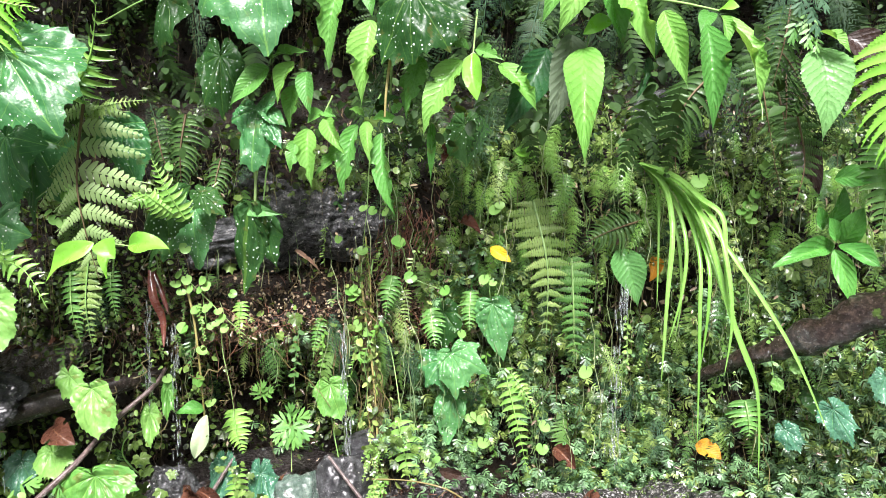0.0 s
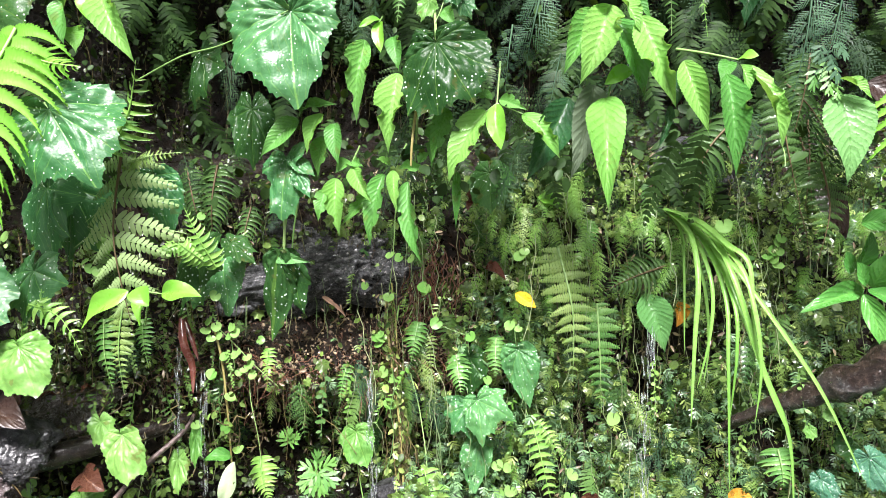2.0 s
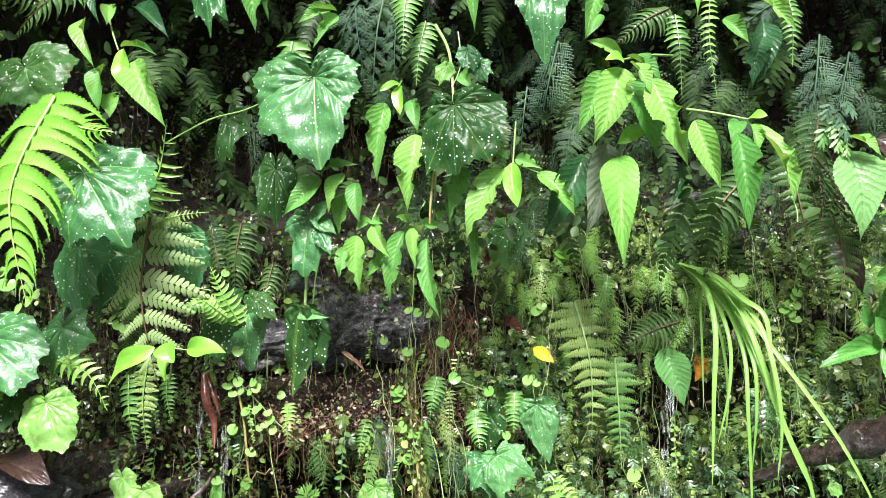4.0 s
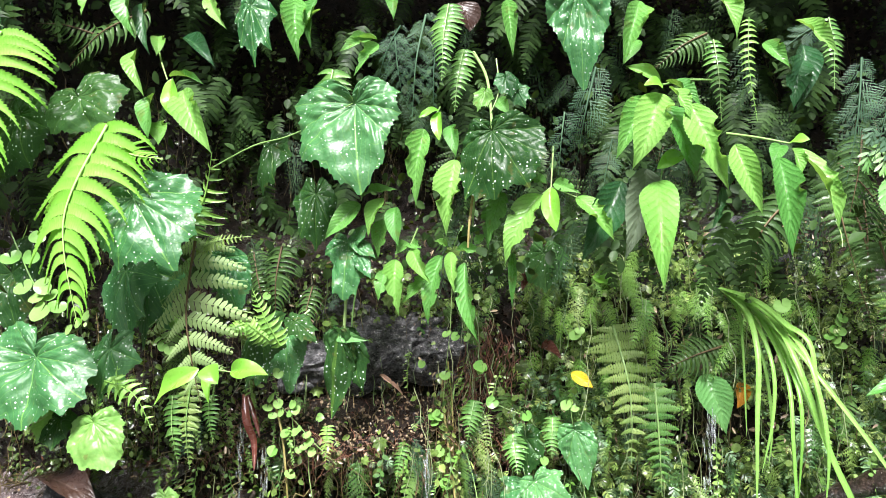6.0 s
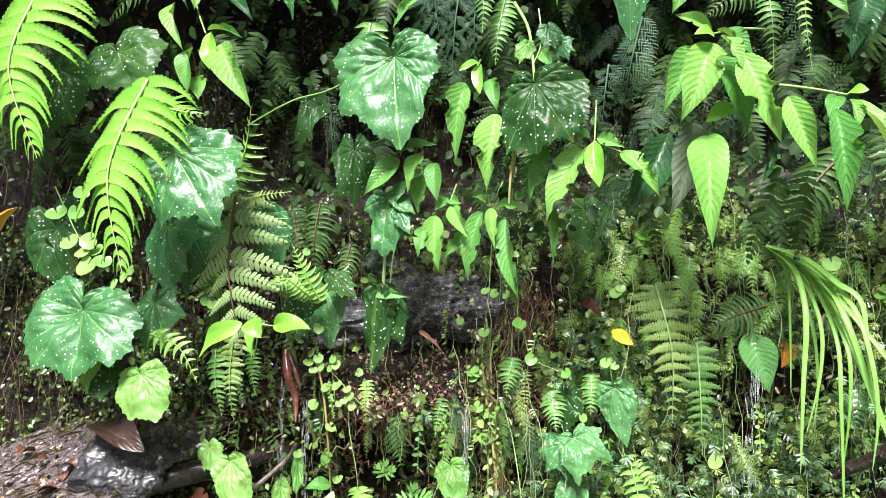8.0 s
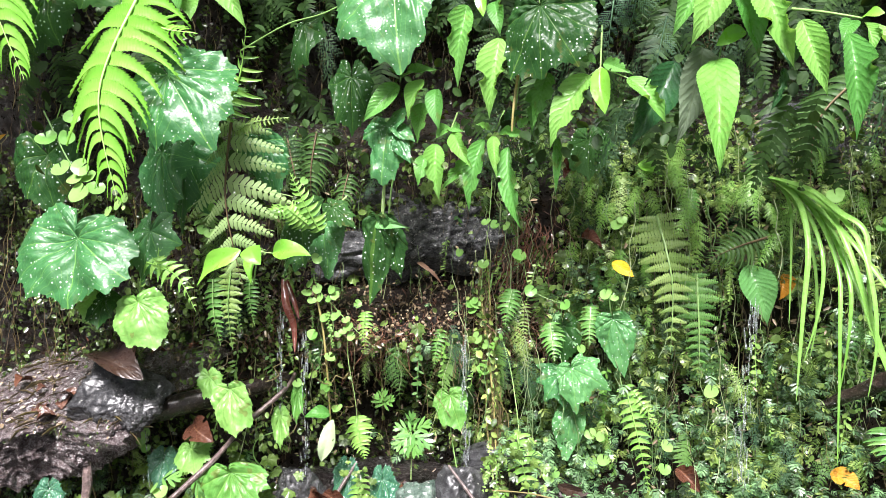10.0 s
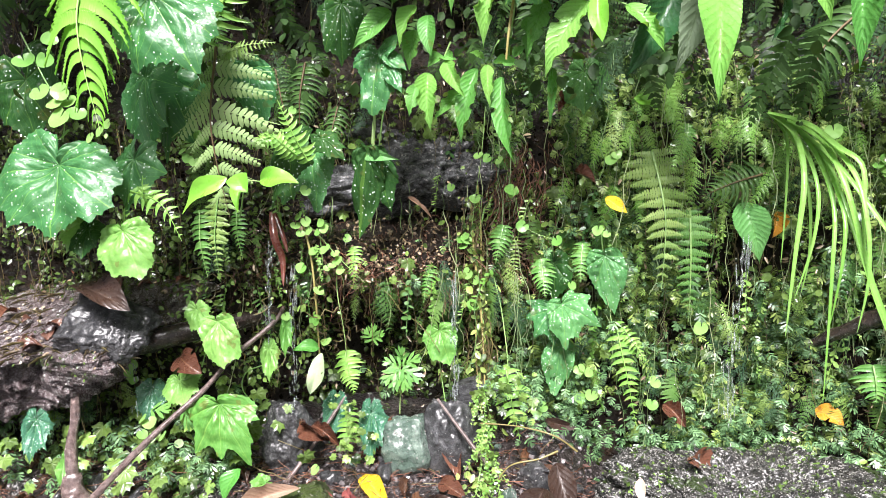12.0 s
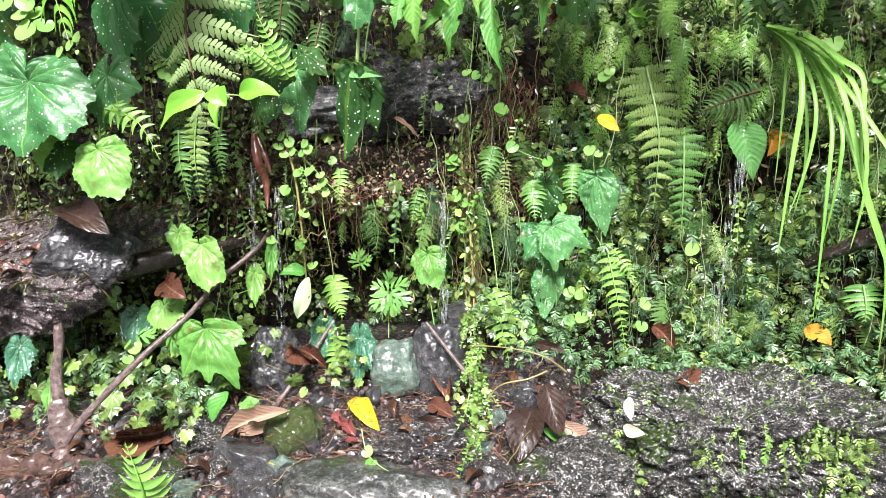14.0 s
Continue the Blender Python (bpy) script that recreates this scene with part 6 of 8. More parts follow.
plant = thing("creeping_vine", "lime clover-like leaves over leaf litter", "vine", "vines")
coin(plant, COIN, (-0.760, 1.160, 0.339), 0.0088)
coin(plant, COIN, (-0.758, 1.160, 0.326), 0.0088)
coin(plant, COIN, (-0.768, 1.160, 0.311), 0.0089)
coin(plant, COIN, (-0.759, 1.160, 0.297), 0.0089)
coin(plant, COIN, (-0.705, 1.120, 0.234), 0.0129)
coin(plant, COIN, (-0.717, 1.120, 0.241), 0.0108)
coin(plant, COIN, (-0.691, 1.100, 0.215), 0.0095)
coin(plant, COIN, (-0.707, 1.100, 0.220), 0.0096)
coin(plant, COIN, (-0.667, 1.100, 0.219), 0.0105)
coin(plant, COIN, (-0.473, 1.200, 0.415), 0.0091)
coin(plant, COIN, (-0.267, 1.050, 0.105), 0.0101)
coin(plant, COIN, (-0.255, 1.030, 0.095), 0.0109)
coin(plant, COIN, (-0.388, 1.100, 0.178), 0.0096)
coin(plant, COIN, (-0.397, 1.080, 0.107), 0.0088)
coin(plant, COIN, (-0.033, 1.280, 0.234), 0.0122)
coin(plant, COIN, (-0.023, 1.280, 0.243), 0.0102)
coin(plant, COIN, (0.041, 1.320, 0.303), 0.0114)
coin(plant, COIN, (0.059, 1.320, 0.298), 0.0104)
coin(plant, COIN, (0.043, 1.310, 0.253), 0.0114)
coin(plant, COIN, (0.063, 1.310, 0.259), 0.0114)
coin(plant, COIN, (0.175, 1.330, 0.282), 0.0126)
coin(plant, COIN, (0.170, 1.320, 0.243), 0.0116)
coin(plant, COIN, (0.252, 1.330, 0.383), 0.0136)
stem(plant, STEM_LIME, 0.0009, (-0.278, 1.060, 0.138), (-0.260, 1.040, 0.101), (-0.197, 1.000, 0.089))

plant = thing("fallen_leaf", "yellow fallen leaf lying on wet gravel", "fallen leaf", "fallen leaves")
leaf(plant, YELLOW, (-0.334, 1.192, 0.132), (-0.266, 1.120, 0.107), 0.018)

plant = thing("fallen_leaf", "yellow curled fallen leaf between stones", "fallen leaf", "fallen leaves")
leaf(plant, YELLOW, (-0.451, 1.034, 0.075), (-0.392, 1.024, 0.072), 0.009)

plant = thing("fallen_leaf", "orange fallen leaf on the stones", "fallen leaf", "fallen leaves")
leaf(plant, ORANGE, (-0.577, 1.002, 0.064), (-0.606, 0.980, 0.056), 0.012)

plant = thing("fallen_leaf", "orange fallen leaf caught in the herbs", "fallen leaf", "fallen leaves")
leaf(plant, ORANGE, (0.460, 1.380, 0.230), (0.497, 1.350, 0.211), 0.019)

plant = thing("fallen_leaf", "large brown wet leaf lying on the stones", "fallen leaf", "fallen leaves")
leaf(plant, BROWN, (-0.012, 1.150, 0.150), (-0.032, 1.070, 0.092), 0.030, 0)

plant = thing("fallen_leaf", "curled brown dead leaf standing against a stone", "fallen leaf", "fallen leaves")
leaf(plant, BROWN, (0.006, 1.190, 0.178), (0.033, 1.140, 0.106), 0.023)

plant = thing("fallen_leaf", "large dark brown wet leaf lying over the ledge", "fallen leaf", "fallen leaves")
child("blade", with_mat(ENTIRE[1], M_BROWN), M_BROWN, plant, aim((-0.830, 1.105, 0.482), (-0.692, 1.070, 0.446), 0.030, 0, (0.1, -0.45, 1.0)))

plant = thing("fallen_leaf", "rust brown curled leaf under the root bundle", "fallen leaf", "fallen leaves")
leaf(plant, RUST, (-0.178, 1.274, 0.162), (-0.160, 1.194, 0.133), 0.019)

plant = thing("fallen_leaf", "rust brown wet leaf among stones", "fallen leaf", "fallen leaves")
leaf(plant, RUST, (-0.194, 1.188, 0.131), (-0.143, 1.156, 0.119), 0.017)

plant = thing("fallen_leaf", "brown wet leaf on dark gravel", "fallen leaf", "fallen leaves")
leaf(plant, BROWN, (-0.209, 1.148, 0.117), (-0.146, 1.136, 0.112), 0.014)

plant = thing("fallen_leaf", "tan dry leaf on wet twigs", "fallen leaf", "fallen leaves")
leaf(plant, TAN, (-0.527, 1.104, 0.100), (-0.441, 1.142, 0.114), 0.018)

plant = thing("fallen_leaf", "tan dry leaf beside the boulder", "fallen leaf", "fallen leaves")
leaf(plant, TAN, (0.033, 1.210, 0.102), (0.092, 1.220, 0.054), 0.020)

plant = thing("fallen_leaf", "brown wet leaf stuck on the boulder", "fallen leaf", "fallen leaves")
leaf(plant, RUST, (0.235, 1.270, 0.170), (0.264, 1.230, 0.150), 0.023)

plant = thing("fallen_leaf", "dark red-brown dead leaf on the bank foot", "fallen leaf", "fallen leaves")
leaf(plant, RUST, (0.195, 1.360, 0.232), (0.231, 1.330, 0.200), 0.017)

plant = thing("fallen_leaf", "brown leaf wedged above the stones", "fallen leaf", "fallen leaves")
leaf(plant, BROWN, (-0.019, 1.300, 0.211), (0.041, 1.280, 0.205), 0.010)

plant = thing("fallen_leaf", "brown dead leaf curled over a wet stone", "fallen leaf", "fallen leaves")
leaf(plant, RUST, (-0.445, 1.200, 0.224), (-0.383, 1.170, 0.202), 0.014)

plant = thing("fallen_leaf", "reddish brown leaf in the dark gap under the ledge", "fallen leaf", "fallen leaves")
leaf(plant, RUST, (-0.661, 1.160, 0.346), (-0.603, 1.130, 0.324), 0.025)

plant = thing("fallen_leaf", "pale fallen petal on the boulder", "fallen leaf", "fallen leaves")
leaf(plant, PETAL, (0.143, 1.180, 0.165), (0.144, 1.160, 0.134), 0.009)

plant = thing("fallen_leaf", "pinkish pale fallen leaf on the boulder", "fallen leaf", "fallen leaves")
leaf(plant, PETAL, (0.132, 1.160, 0.122), (0.165, 1.140, 0.121), 0.010)

plant = thing("fallen_leaf", "brown litter leaf on the soil", "fallen leaf", "fallen leaves")
leaf(plant, RUST, (-0.774, 1.234, 0.148), (-0.698, 1.246, 0.152), 0.014)

plant = thing("fallen_leaf", "long brown litter leaf on the soil", "fallen leaf", "fallen leaves")
leaf(plant, RUST, (-0.603, 1.110, 0.102), (-0.749, 1.068, 0.088), 0.023)

for b, t, wide in (((-0.400, 1.140, 0.118), (-0.372, 1.134, 0.116), 0.010), ((-0.352, 1.146, 0.124), (-0.330, 1.122, 0.114), 0.009), ((-0.338, 1.126, 0.116), (-0.318, 1.118, 0.118), 0.009), ((-0.322, 1.120, 0.118), (-0.300, 1.096, 0.104), 0.010), ((-0.318, 1.104, 0.110), (-0.292, 1.094, 0.104), 0.007)):
    plant = thing("fallen_leaf", "crumpled dark red scrap of leaf on gravel", "fallen leaf", "fallen leaves")
    leaf(plant, RED, b, t, wide)

plant = thing("fallen_leaf", "green fallen leaf on the stones", "fallen leaf", "fallen leaves")
leaf(plant, SMOOTH, (0.004, 1.158, 0.110), (0.048, 1.182, 0.075), 0.011)

plant = thing("fallen_leaf", "bright yellow leaf caught on the fern", "fallen leaf", "fallen leaves")
leaf(plant, YELLOW, (0.086, 1.320, 0.616), (0.122, 1.310, 0.590), 0.012)

plant = thing("fallen_leaf", "yellow-green withered leaf on the moss", "fallen leaf", "fallen leaves")
leaf(plant, YOUNG, (0.134, 1.340, 0.789), (0.173, 1.320, 0.761), 0.015)

plant = thing("fallen_leaf", "dry pinkish-tan leaf scrap on the rock edge", "fallen leaf", "fallen leaves")
leaf(plant, TAN, (-0.278, 1.335, 0.618), (-0.228, 1.320, 0.580), 0.0045)

plant = thing("fallen_leaf", "brown dead leaf on the mossy bank", "fallen leaf", "fallen leaves")
leaf(plant, RUST, (0.031, 1.350, 0.659), (0.069, 1.330, 0.639), 0.012)

plant = thing("fallen_leaf", "curled orange-brown leaf on the bank", "fallen leaf", "fallen leaves")
leaf(plant, ORANGE, (0.385, 1.385, 0.585), (0.374, 1.370, 0.540), 0.014)

plant = thing("fallen_leaf", "dark red rotten leaf hanging under the ledge", "fallen leaf", "fallen leaves")
blade(plant, M_ROT, 0.014, (-0.505, 1.232, 0.600), (-0.492, 1.212, 0.555), (-0.484, 1.222, 0.515), (-0.478, 1.206, 0.468))
blade(plant, M_ROT, 0.009, (-0.500, 1.232, 0.598), (-0.480, 1.218, 0.560), (-0.470, 1.214, 0.528))

plant = thing("fallen_leaf", "pinkish tan fallen leaf with dark blots on the mossy stone", "fallen leaf", "fallen leaves")
leaf(plant, TAN, (-0.410, 1.085, 0.150), (-0.515, 1.045, 0.112), 0.013, 8)

plant = thing("fallen_leaf", "curled brown leaf against the dripping stone", "fallen leaf", "fallen leaves")
leaf(plant, RUST, (-0.425, 1.185, 0.222), (-0.372, 1.175, 0.190), 0.012, -12)

plant = thing("fallen_leaf", "brown dead leaf beside the spotted begonia", "fallen leaf", "fallen leaves")
leaf(plant, RUST, (0.029, 1.360, 0.794), (0.003, 1.340, 0.767), 0.013)

plant = thing("fallen_leaf", "purple-brown leaf behind the upper ferns", "fallen leaf", "fallen leaves")
leaf(plant, BROWN, (-0.097, 1.360, 1.345), (-0.075, 1.350, 1.280), 0.031)

plant = thing("fallen_leaf", "wet dark brown leaf hanging on the bank", "fallen leaf", "fallen leaves")
leaf(plant, BROWN, (0.610, 1.330, 0.791), (0.646, 1.310, 0.691), 0.022)

plant = thing("fallen_leaf", "brown wet leaf behind the fern", "fallen leaf", "fallen leaves")
leaf(plant, BROWN, (0.696, 1.330, 0.957), (0.758, 1.310, 0.903), 0.030)

plant = thing("fallen_leaf", "withered orange-brown fern leaf behind the begonias", "fallen leaf", "fallen leaves")
leaf(plant, ORANGE, (-1.058, 1.200, 0.891), (-1.088, 1.190, 0.712), 0.032)

# ---- growth that nobody could count ----
dice = np.random.default_rng(11)


def sow(name, label, category, mat, template, mats, kind="stuff", smooth=True):
    """Joins many turned and scaled copies of one small mesh into one object."""
    V, F = template
    M = np.asarray(mats)
    P = np.einsum("nij,vj->nvi", M[:, :3, :3], V) + M[:, None, :3, 3]
    faces = (F[None] + (np.arange(len(M)) * len(V))[:, None, None]).reshape(-1, F.shape[1])
    me = bpy.data.meshes.new(name)
    me.vertices.add(P.size // 3)
    me.vertices.foreach_set("co", P.ravel().astype(np.float32))
    me.loops.add(faces.size)
    me.loops.foreach_set("vertex_index", faces.ravel().astype(np.int32))
    me.polygons.add(len(faces))
    me.polygons.foreach_set("loop_start", np.arange(len(faces), dtype=np.int32) * F.shape[1])
    me.update(calc_edges=True)
    me.validate()
    me.polygons.foreach_set("use_smooth", np.full(len(me.polygons), smooth))
    me.materials.append(mat)
    return tagged(new(name, me), label, category, kind=kind)


def sow_each(name, label, category, group, mat, template, mats):
    """The same, but each copy a thing of its own; all share one mesh."""
    V, F = template
    me = mesh_of(name, V, F, [(0.5, 0.5)] * len(V)) if not isinstance(template[0], bpy.types.Mesh) else template[0]
    me.materials.append(mat)
    for m in mats:
        ob = tagged(new(name, me), label, category, group)
        ob.matrix_world = m


def turned(x, y, z, size, tilt=(-40, 40), hang=(150, 210), wide=1.0):
    """Pose of a small leaf on the bank: it hangs from its base, its face outwards."""
    a, b, c = radians(dice.uniform(*hang)), radians(dice.uniform(*tilt)), radians(dice.uniform(-45, 45))
    m = Matrix.Translation((x, y, z)) @ Matrix.Rotation(c, 4, "Z") @ Matrix.Rotation(radians(90) + b, 4, "X") @ Matrix.Rotation(a, 4, "Z")
    return m @ Matrix.Diagonal((size * wide, size, size, 1))


def face_y(x, z):
    return wall_y(x, z) + rough(x, 1, z) * 1.5


def cover(x, z):
    """How thickly the bank is overgrown at a place, 0 to 1."""
    c = 0.62 + 0.8 * noise.noise((x * 5, z * 5, 9.0)) + 0.9 * noise.noise((x * 17, z * 17, 4.0))
    c *= 1 - 0.88 * sm(1.6 - 1.6 * abs(x + 0.32) / 0.26) * sm(1.6 - 1.6 * abs(z - 0.585) / 0.16)
    c *= 1 - 0.80 * sm(1 - abs(x + 0.46) / 0.16) * sm(1 - abs(z - 1.02) / 0.30)
    c *= 1 - 0.6 * sm(1 - abs(x + 0.52) / 0.32) * sm(1 - abs(z - 0.42) / 0.13)
    return max(0.0, min(1.0, c))


tiny = (np.array([(0, 0.5, -0.05), (0, 0, 0), (-0.26, 0.22, 0.04), (-0.34, 0.55, 0.05), (-0.18, 0.86, -0.05), (0, 1, -0.12), (0.18, 0.86, -0.05), (0.34, 0.55, 0.05), (0.26, 0.22, 0.04)], float), np.array([(0, 1 + (k + 1) % 8, 1 + k) for k in range(8)]))
disc_v = np.array([(math.sin(a) * r, math.cos(a) * r + 0.5, 0.1 * r * r) for r, a in [(0, 0)] + [(0.5, 2 * math.pi * k / 8) for k in range(8)]])
disc = (disc_v, np.array([(0, 1 + k, 1 + (k + 1) % 8) for k in range(8)]))


def scatter(n, xr, zr, keep, make):
    out = []
    while len(out) < n:
        x, z = dice.uniform(*xr), dice.uniform(*zr)
        if dice.uniform() < keep(x, z):
            out.append(make(x, z))
    return out


def back_frond(kind="strap", seed=0):
    """A whole small fern frond as one light mesh: strap leaflets, twice-cut ones or fine sprays; it hangs and curves as it likes."""
    rnd = random.Random(seed)
    V, F = [], []
    pairs, wide, lean = {"strap": (15, 0.27, 72), "twice": (11, 0.30, 66), "spray": (9, 0.36, 48)}[kind]
    curl, sway = rnd.uniform(0.06, 0.22), rnd.uniform(-0.25, 0.25)

    def put(x, y, lift=0.0):
        V.append((x + sway * y * y, y, lift - curl * y * y - 0.35 * x * x / wide))

    for side in (-1, 1):
        put(0.008 * side, 0.0), put(0.005 * side, 0.5), put(0.001 * side, 1.0)
    F += [(0, 3, 4, 1), (1, 4, 5, 2)]
    for k in range(pairs):
        for side in (-1, 1):
            u = (k + 0.5 + (0.25 * side if kind == "spray" else 0.0)) / pairs
            w = wide * (0.55 + 0.45 * sm(u / 0.3)) * (1 - max(0.0, (u - 0.25) / 0.75) ** 1.3) * rnd.uniform(0.8, 1.12) + 0.012
            a = radians(lean - 14 * u + rnd.uniform(-8, 8))
            dx, dy = side * math.sin(a), math.cos(a)
            dip = rnd.uniform(-0.03, 0.03)
            if kind == "strap":
                b = len(V)
                for i in range(8):
                    r = i / 7
                    h = (0.030 if i % 2 else 0.020) * (1 - r ** 2.5) + 0.002
                    for q in (-1, 1):
                        put(dx * w * r - dy * q * h * side, u + dy * w * r + abs(dx) * q * h, dip * r)
                F += [(b + 2 * i, b + 2 * i + 1, b + 2 * i + 3, b + 2 * i + 2) for i in range(7)]
                continue
            m = 7 if kind == "twice" else 5
            b = len(V)
            put(0.0, u - 0.004), put(0.0, u + 0.004), put(dx * w, u + dy * w + 0.001), put(dx * w, u + dy * w - 0.001)
            F.append((b, b + 1, b + 2, b + 3))
            for i in range(m):
                for s in (-1, 1):
                    r = (i + 0.6 + 0.2 * s) / m
                    ln = w * (0.24 if kind == "twice" else 0.34) * (1 - 0.7 * r)
                    h = ln * (0.34 if kind == "twice" else 0.15)
                    c = a + s * radians(68 if kind == "twice" else 42)
                    ex, ey = side * math.sin(c), math.cos(c)
                    b = len(V)
                    cx, cy = dx * w * r, u + dy * w * r
                    put(cx, cy, dip * r), put(cx + ex * ln * 0.5 - ey * h, cy + ey * ln * 0.5 + ex * h, dip * r), put(cx + ex * ln, cy + ey * ln, dip * r - 0.01), put(cx + ex * ln * 0.5 + ey * h, cy + ey * ln * 0.5 - ex * h, dip * r)
                    F.append((b, b + 1, b + 2, b + 3))
    return np.array(V, float), np.array(F)


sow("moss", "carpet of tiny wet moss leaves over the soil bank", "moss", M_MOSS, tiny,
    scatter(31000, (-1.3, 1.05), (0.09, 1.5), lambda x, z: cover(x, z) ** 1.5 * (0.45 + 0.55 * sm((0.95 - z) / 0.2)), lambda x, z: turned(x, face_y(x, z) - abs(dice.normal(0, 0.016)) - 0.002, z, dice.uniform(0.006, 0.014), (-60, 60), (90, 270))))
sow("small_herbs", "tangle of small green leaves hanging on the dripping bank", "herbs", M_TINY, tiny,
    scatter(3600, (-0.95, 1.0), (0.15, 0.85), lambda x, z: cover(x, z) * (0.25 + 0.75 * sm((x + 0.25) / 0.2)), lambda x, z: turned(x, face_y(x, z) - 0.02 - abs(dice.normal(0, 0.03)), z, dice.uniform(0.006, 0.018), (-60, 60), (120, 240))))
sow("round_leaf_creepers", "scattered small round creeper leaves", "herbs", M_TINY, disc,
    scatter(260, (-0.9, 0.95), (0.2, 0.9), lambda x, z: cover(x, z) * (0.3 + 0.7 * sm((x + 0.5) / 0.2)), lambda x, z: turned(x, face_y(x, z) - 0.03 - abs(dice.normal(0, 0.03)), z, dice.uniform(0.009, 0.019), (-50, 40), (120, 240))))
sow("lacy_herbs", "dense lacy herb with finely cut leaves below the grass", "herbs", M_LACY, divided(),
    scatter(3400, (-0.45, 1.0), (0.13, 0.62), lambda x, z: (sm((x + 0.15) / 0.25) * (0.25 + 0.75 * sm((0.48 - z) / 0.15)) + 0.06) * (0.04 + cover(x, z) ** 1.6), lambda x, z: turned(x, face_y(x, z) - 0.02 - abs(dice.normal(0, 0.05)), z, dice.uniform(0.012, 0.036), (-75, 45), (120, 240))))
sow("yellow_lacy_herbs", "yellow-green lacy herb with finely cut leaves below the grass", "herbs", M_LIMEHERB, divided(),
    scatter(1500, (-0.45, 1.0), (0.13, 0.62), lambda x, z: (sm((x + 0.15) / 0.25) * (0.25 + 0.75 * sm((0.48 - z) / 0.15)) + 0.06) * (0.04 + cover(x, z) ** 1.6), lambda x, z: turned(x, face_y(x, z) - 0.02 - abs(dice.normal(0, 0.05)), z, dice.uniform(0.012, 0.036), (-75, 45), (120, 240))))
# background ferns, coloured dark to stand for the shade of the recess
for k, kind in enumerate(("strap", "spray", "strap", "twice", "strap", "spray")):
    sow("shaded_ferns", "small ferns crowding the upper bank, shade put into their dark colour", "ferns", M_FEATHERY if kind == "spray" else M_BACKFERN, back_frond(kind, 30 + k),
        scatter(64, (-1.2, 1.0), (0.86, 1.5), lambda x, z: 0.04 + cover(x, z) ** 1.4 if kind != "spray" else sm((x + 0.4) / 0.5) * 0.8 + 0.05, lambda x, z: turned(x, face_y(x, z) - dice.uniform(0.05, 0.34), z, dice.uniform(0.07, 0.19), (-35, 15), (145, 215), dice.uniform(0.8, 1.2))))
for k, kind in enumerate(("strap", "twice", "twice", "spray")):
    sow_each("fern_frond", ("small green fern frond with strap leaflets on the dripping bank", "small twice-cut green fern frond on the dripping bank", "small twice-cut green fern frond on the dripping bank", "small feathery green spray on the dripping bank")[k], "fern", "small fern fronds", (M_TINYONE, M_TINYONE, M_FOLIVE, M_FEATHER)[k], back_frond(kind, 50 + k),
        scatter(74, (-0.9, 0.95), (0.25, 0.84), lambda x, z: cover(x, z) * (0.3 + 0.7 * sm((x + 0.3) / 0.2)), lambda x, z: turned(x, face_y(x, z) - 0.03 - abs(dice.normal(0, 0.03)), z, dice.uniform(0.05, 0.11), (-35, 10), (155, 205))))
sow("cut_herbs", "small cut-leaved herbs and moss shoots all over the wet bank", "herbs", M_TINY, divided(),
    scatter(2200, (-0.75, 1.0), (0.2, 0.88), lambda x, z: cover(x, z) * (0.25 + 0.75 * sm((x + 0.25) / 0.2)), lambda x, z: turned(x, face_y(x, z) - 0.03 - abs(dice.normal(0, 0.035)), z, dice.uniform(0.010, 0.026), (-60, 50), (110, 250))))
sow("crest_herbs", "bright tufts of cut leaves on the crest under the overhang", "herbs", M_LIMEHERB, divided(),
    scatter(700, (-0.02, 0.72), (0.60, 0.84), lambda x, z: 0.15 + cover(x, z), lambda x, z: turned(x, face_y(x, z) - 0.05 - abs(dice.normal(0, 0.04)), z, dice.uniform(0.010, 0.026), (-65, 30), (110, 250))))
sow_each("fern_frond", "young yellow-green fern frond on the crest of the bank", "fern", "crest fern fronds", M_FLIME, back_frond("twice", 61),
    scatter(44, (0.0, 0.7), (0.62, 0.84), lambda x, z: 0.2 + cover(x, z), lambda x, z: turned(x, face_y(x, z) - 0.07 - abs(dice.normal(0, 0.03)), z, dice.uniform(0.05, 0.10), (-35, 10), (150, 210))))
sow("foot_herbs", "low cut-leaved herbs crowding behind the boulder", "herbs", M_LACY, divided(),
    [turned(x, y, ground_z(x, y) + dice.uniform(0.0, 0.12), dice.uniform(0.012, 0.032), (-75, 20)) for x, y in zip(dice.uniform(-0.1, 0.75, 620), dice.uniform(1.31, 1.42, 620))])
sow("shaded_leaves", "small leaves filling the upper bank, shade put into their dark colour", "herbs", M_BACKFERN, tiny,
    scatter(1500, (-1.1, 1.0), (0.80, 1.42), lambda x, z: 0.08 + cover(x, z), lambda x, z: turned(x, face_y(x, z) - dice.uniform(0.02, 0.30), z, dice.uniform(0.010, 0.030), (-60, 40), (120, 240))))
sow("ground_herbs", "small clover-like herbs among the litter at the bank foot", "herbs", M_TINY, disc,
    [turned(x, y, ground_z(x, y) + dice.uniform(0.005, 0.07), dice.uniform(0.008, 0.02), (-80, -20)) for x, y in zip(dice.uniform(-1.1, -0.56, 110), dice.uniform(1.12, 1.26, 110))])
sow("ground_leaves", "small toothed herb leaves at the bank foot", "herbs", M_LACY, divided(),
    [turned(x, y, ground_z(x, y) + dice.uniform(0.01, 0.10), dice.uniform(0.015, 0.035), (-75, -10)) for x, y in zip(dice.uniform(-1.1, -0.55, 420), dice.uniform(1.08, 1.28, 420))])
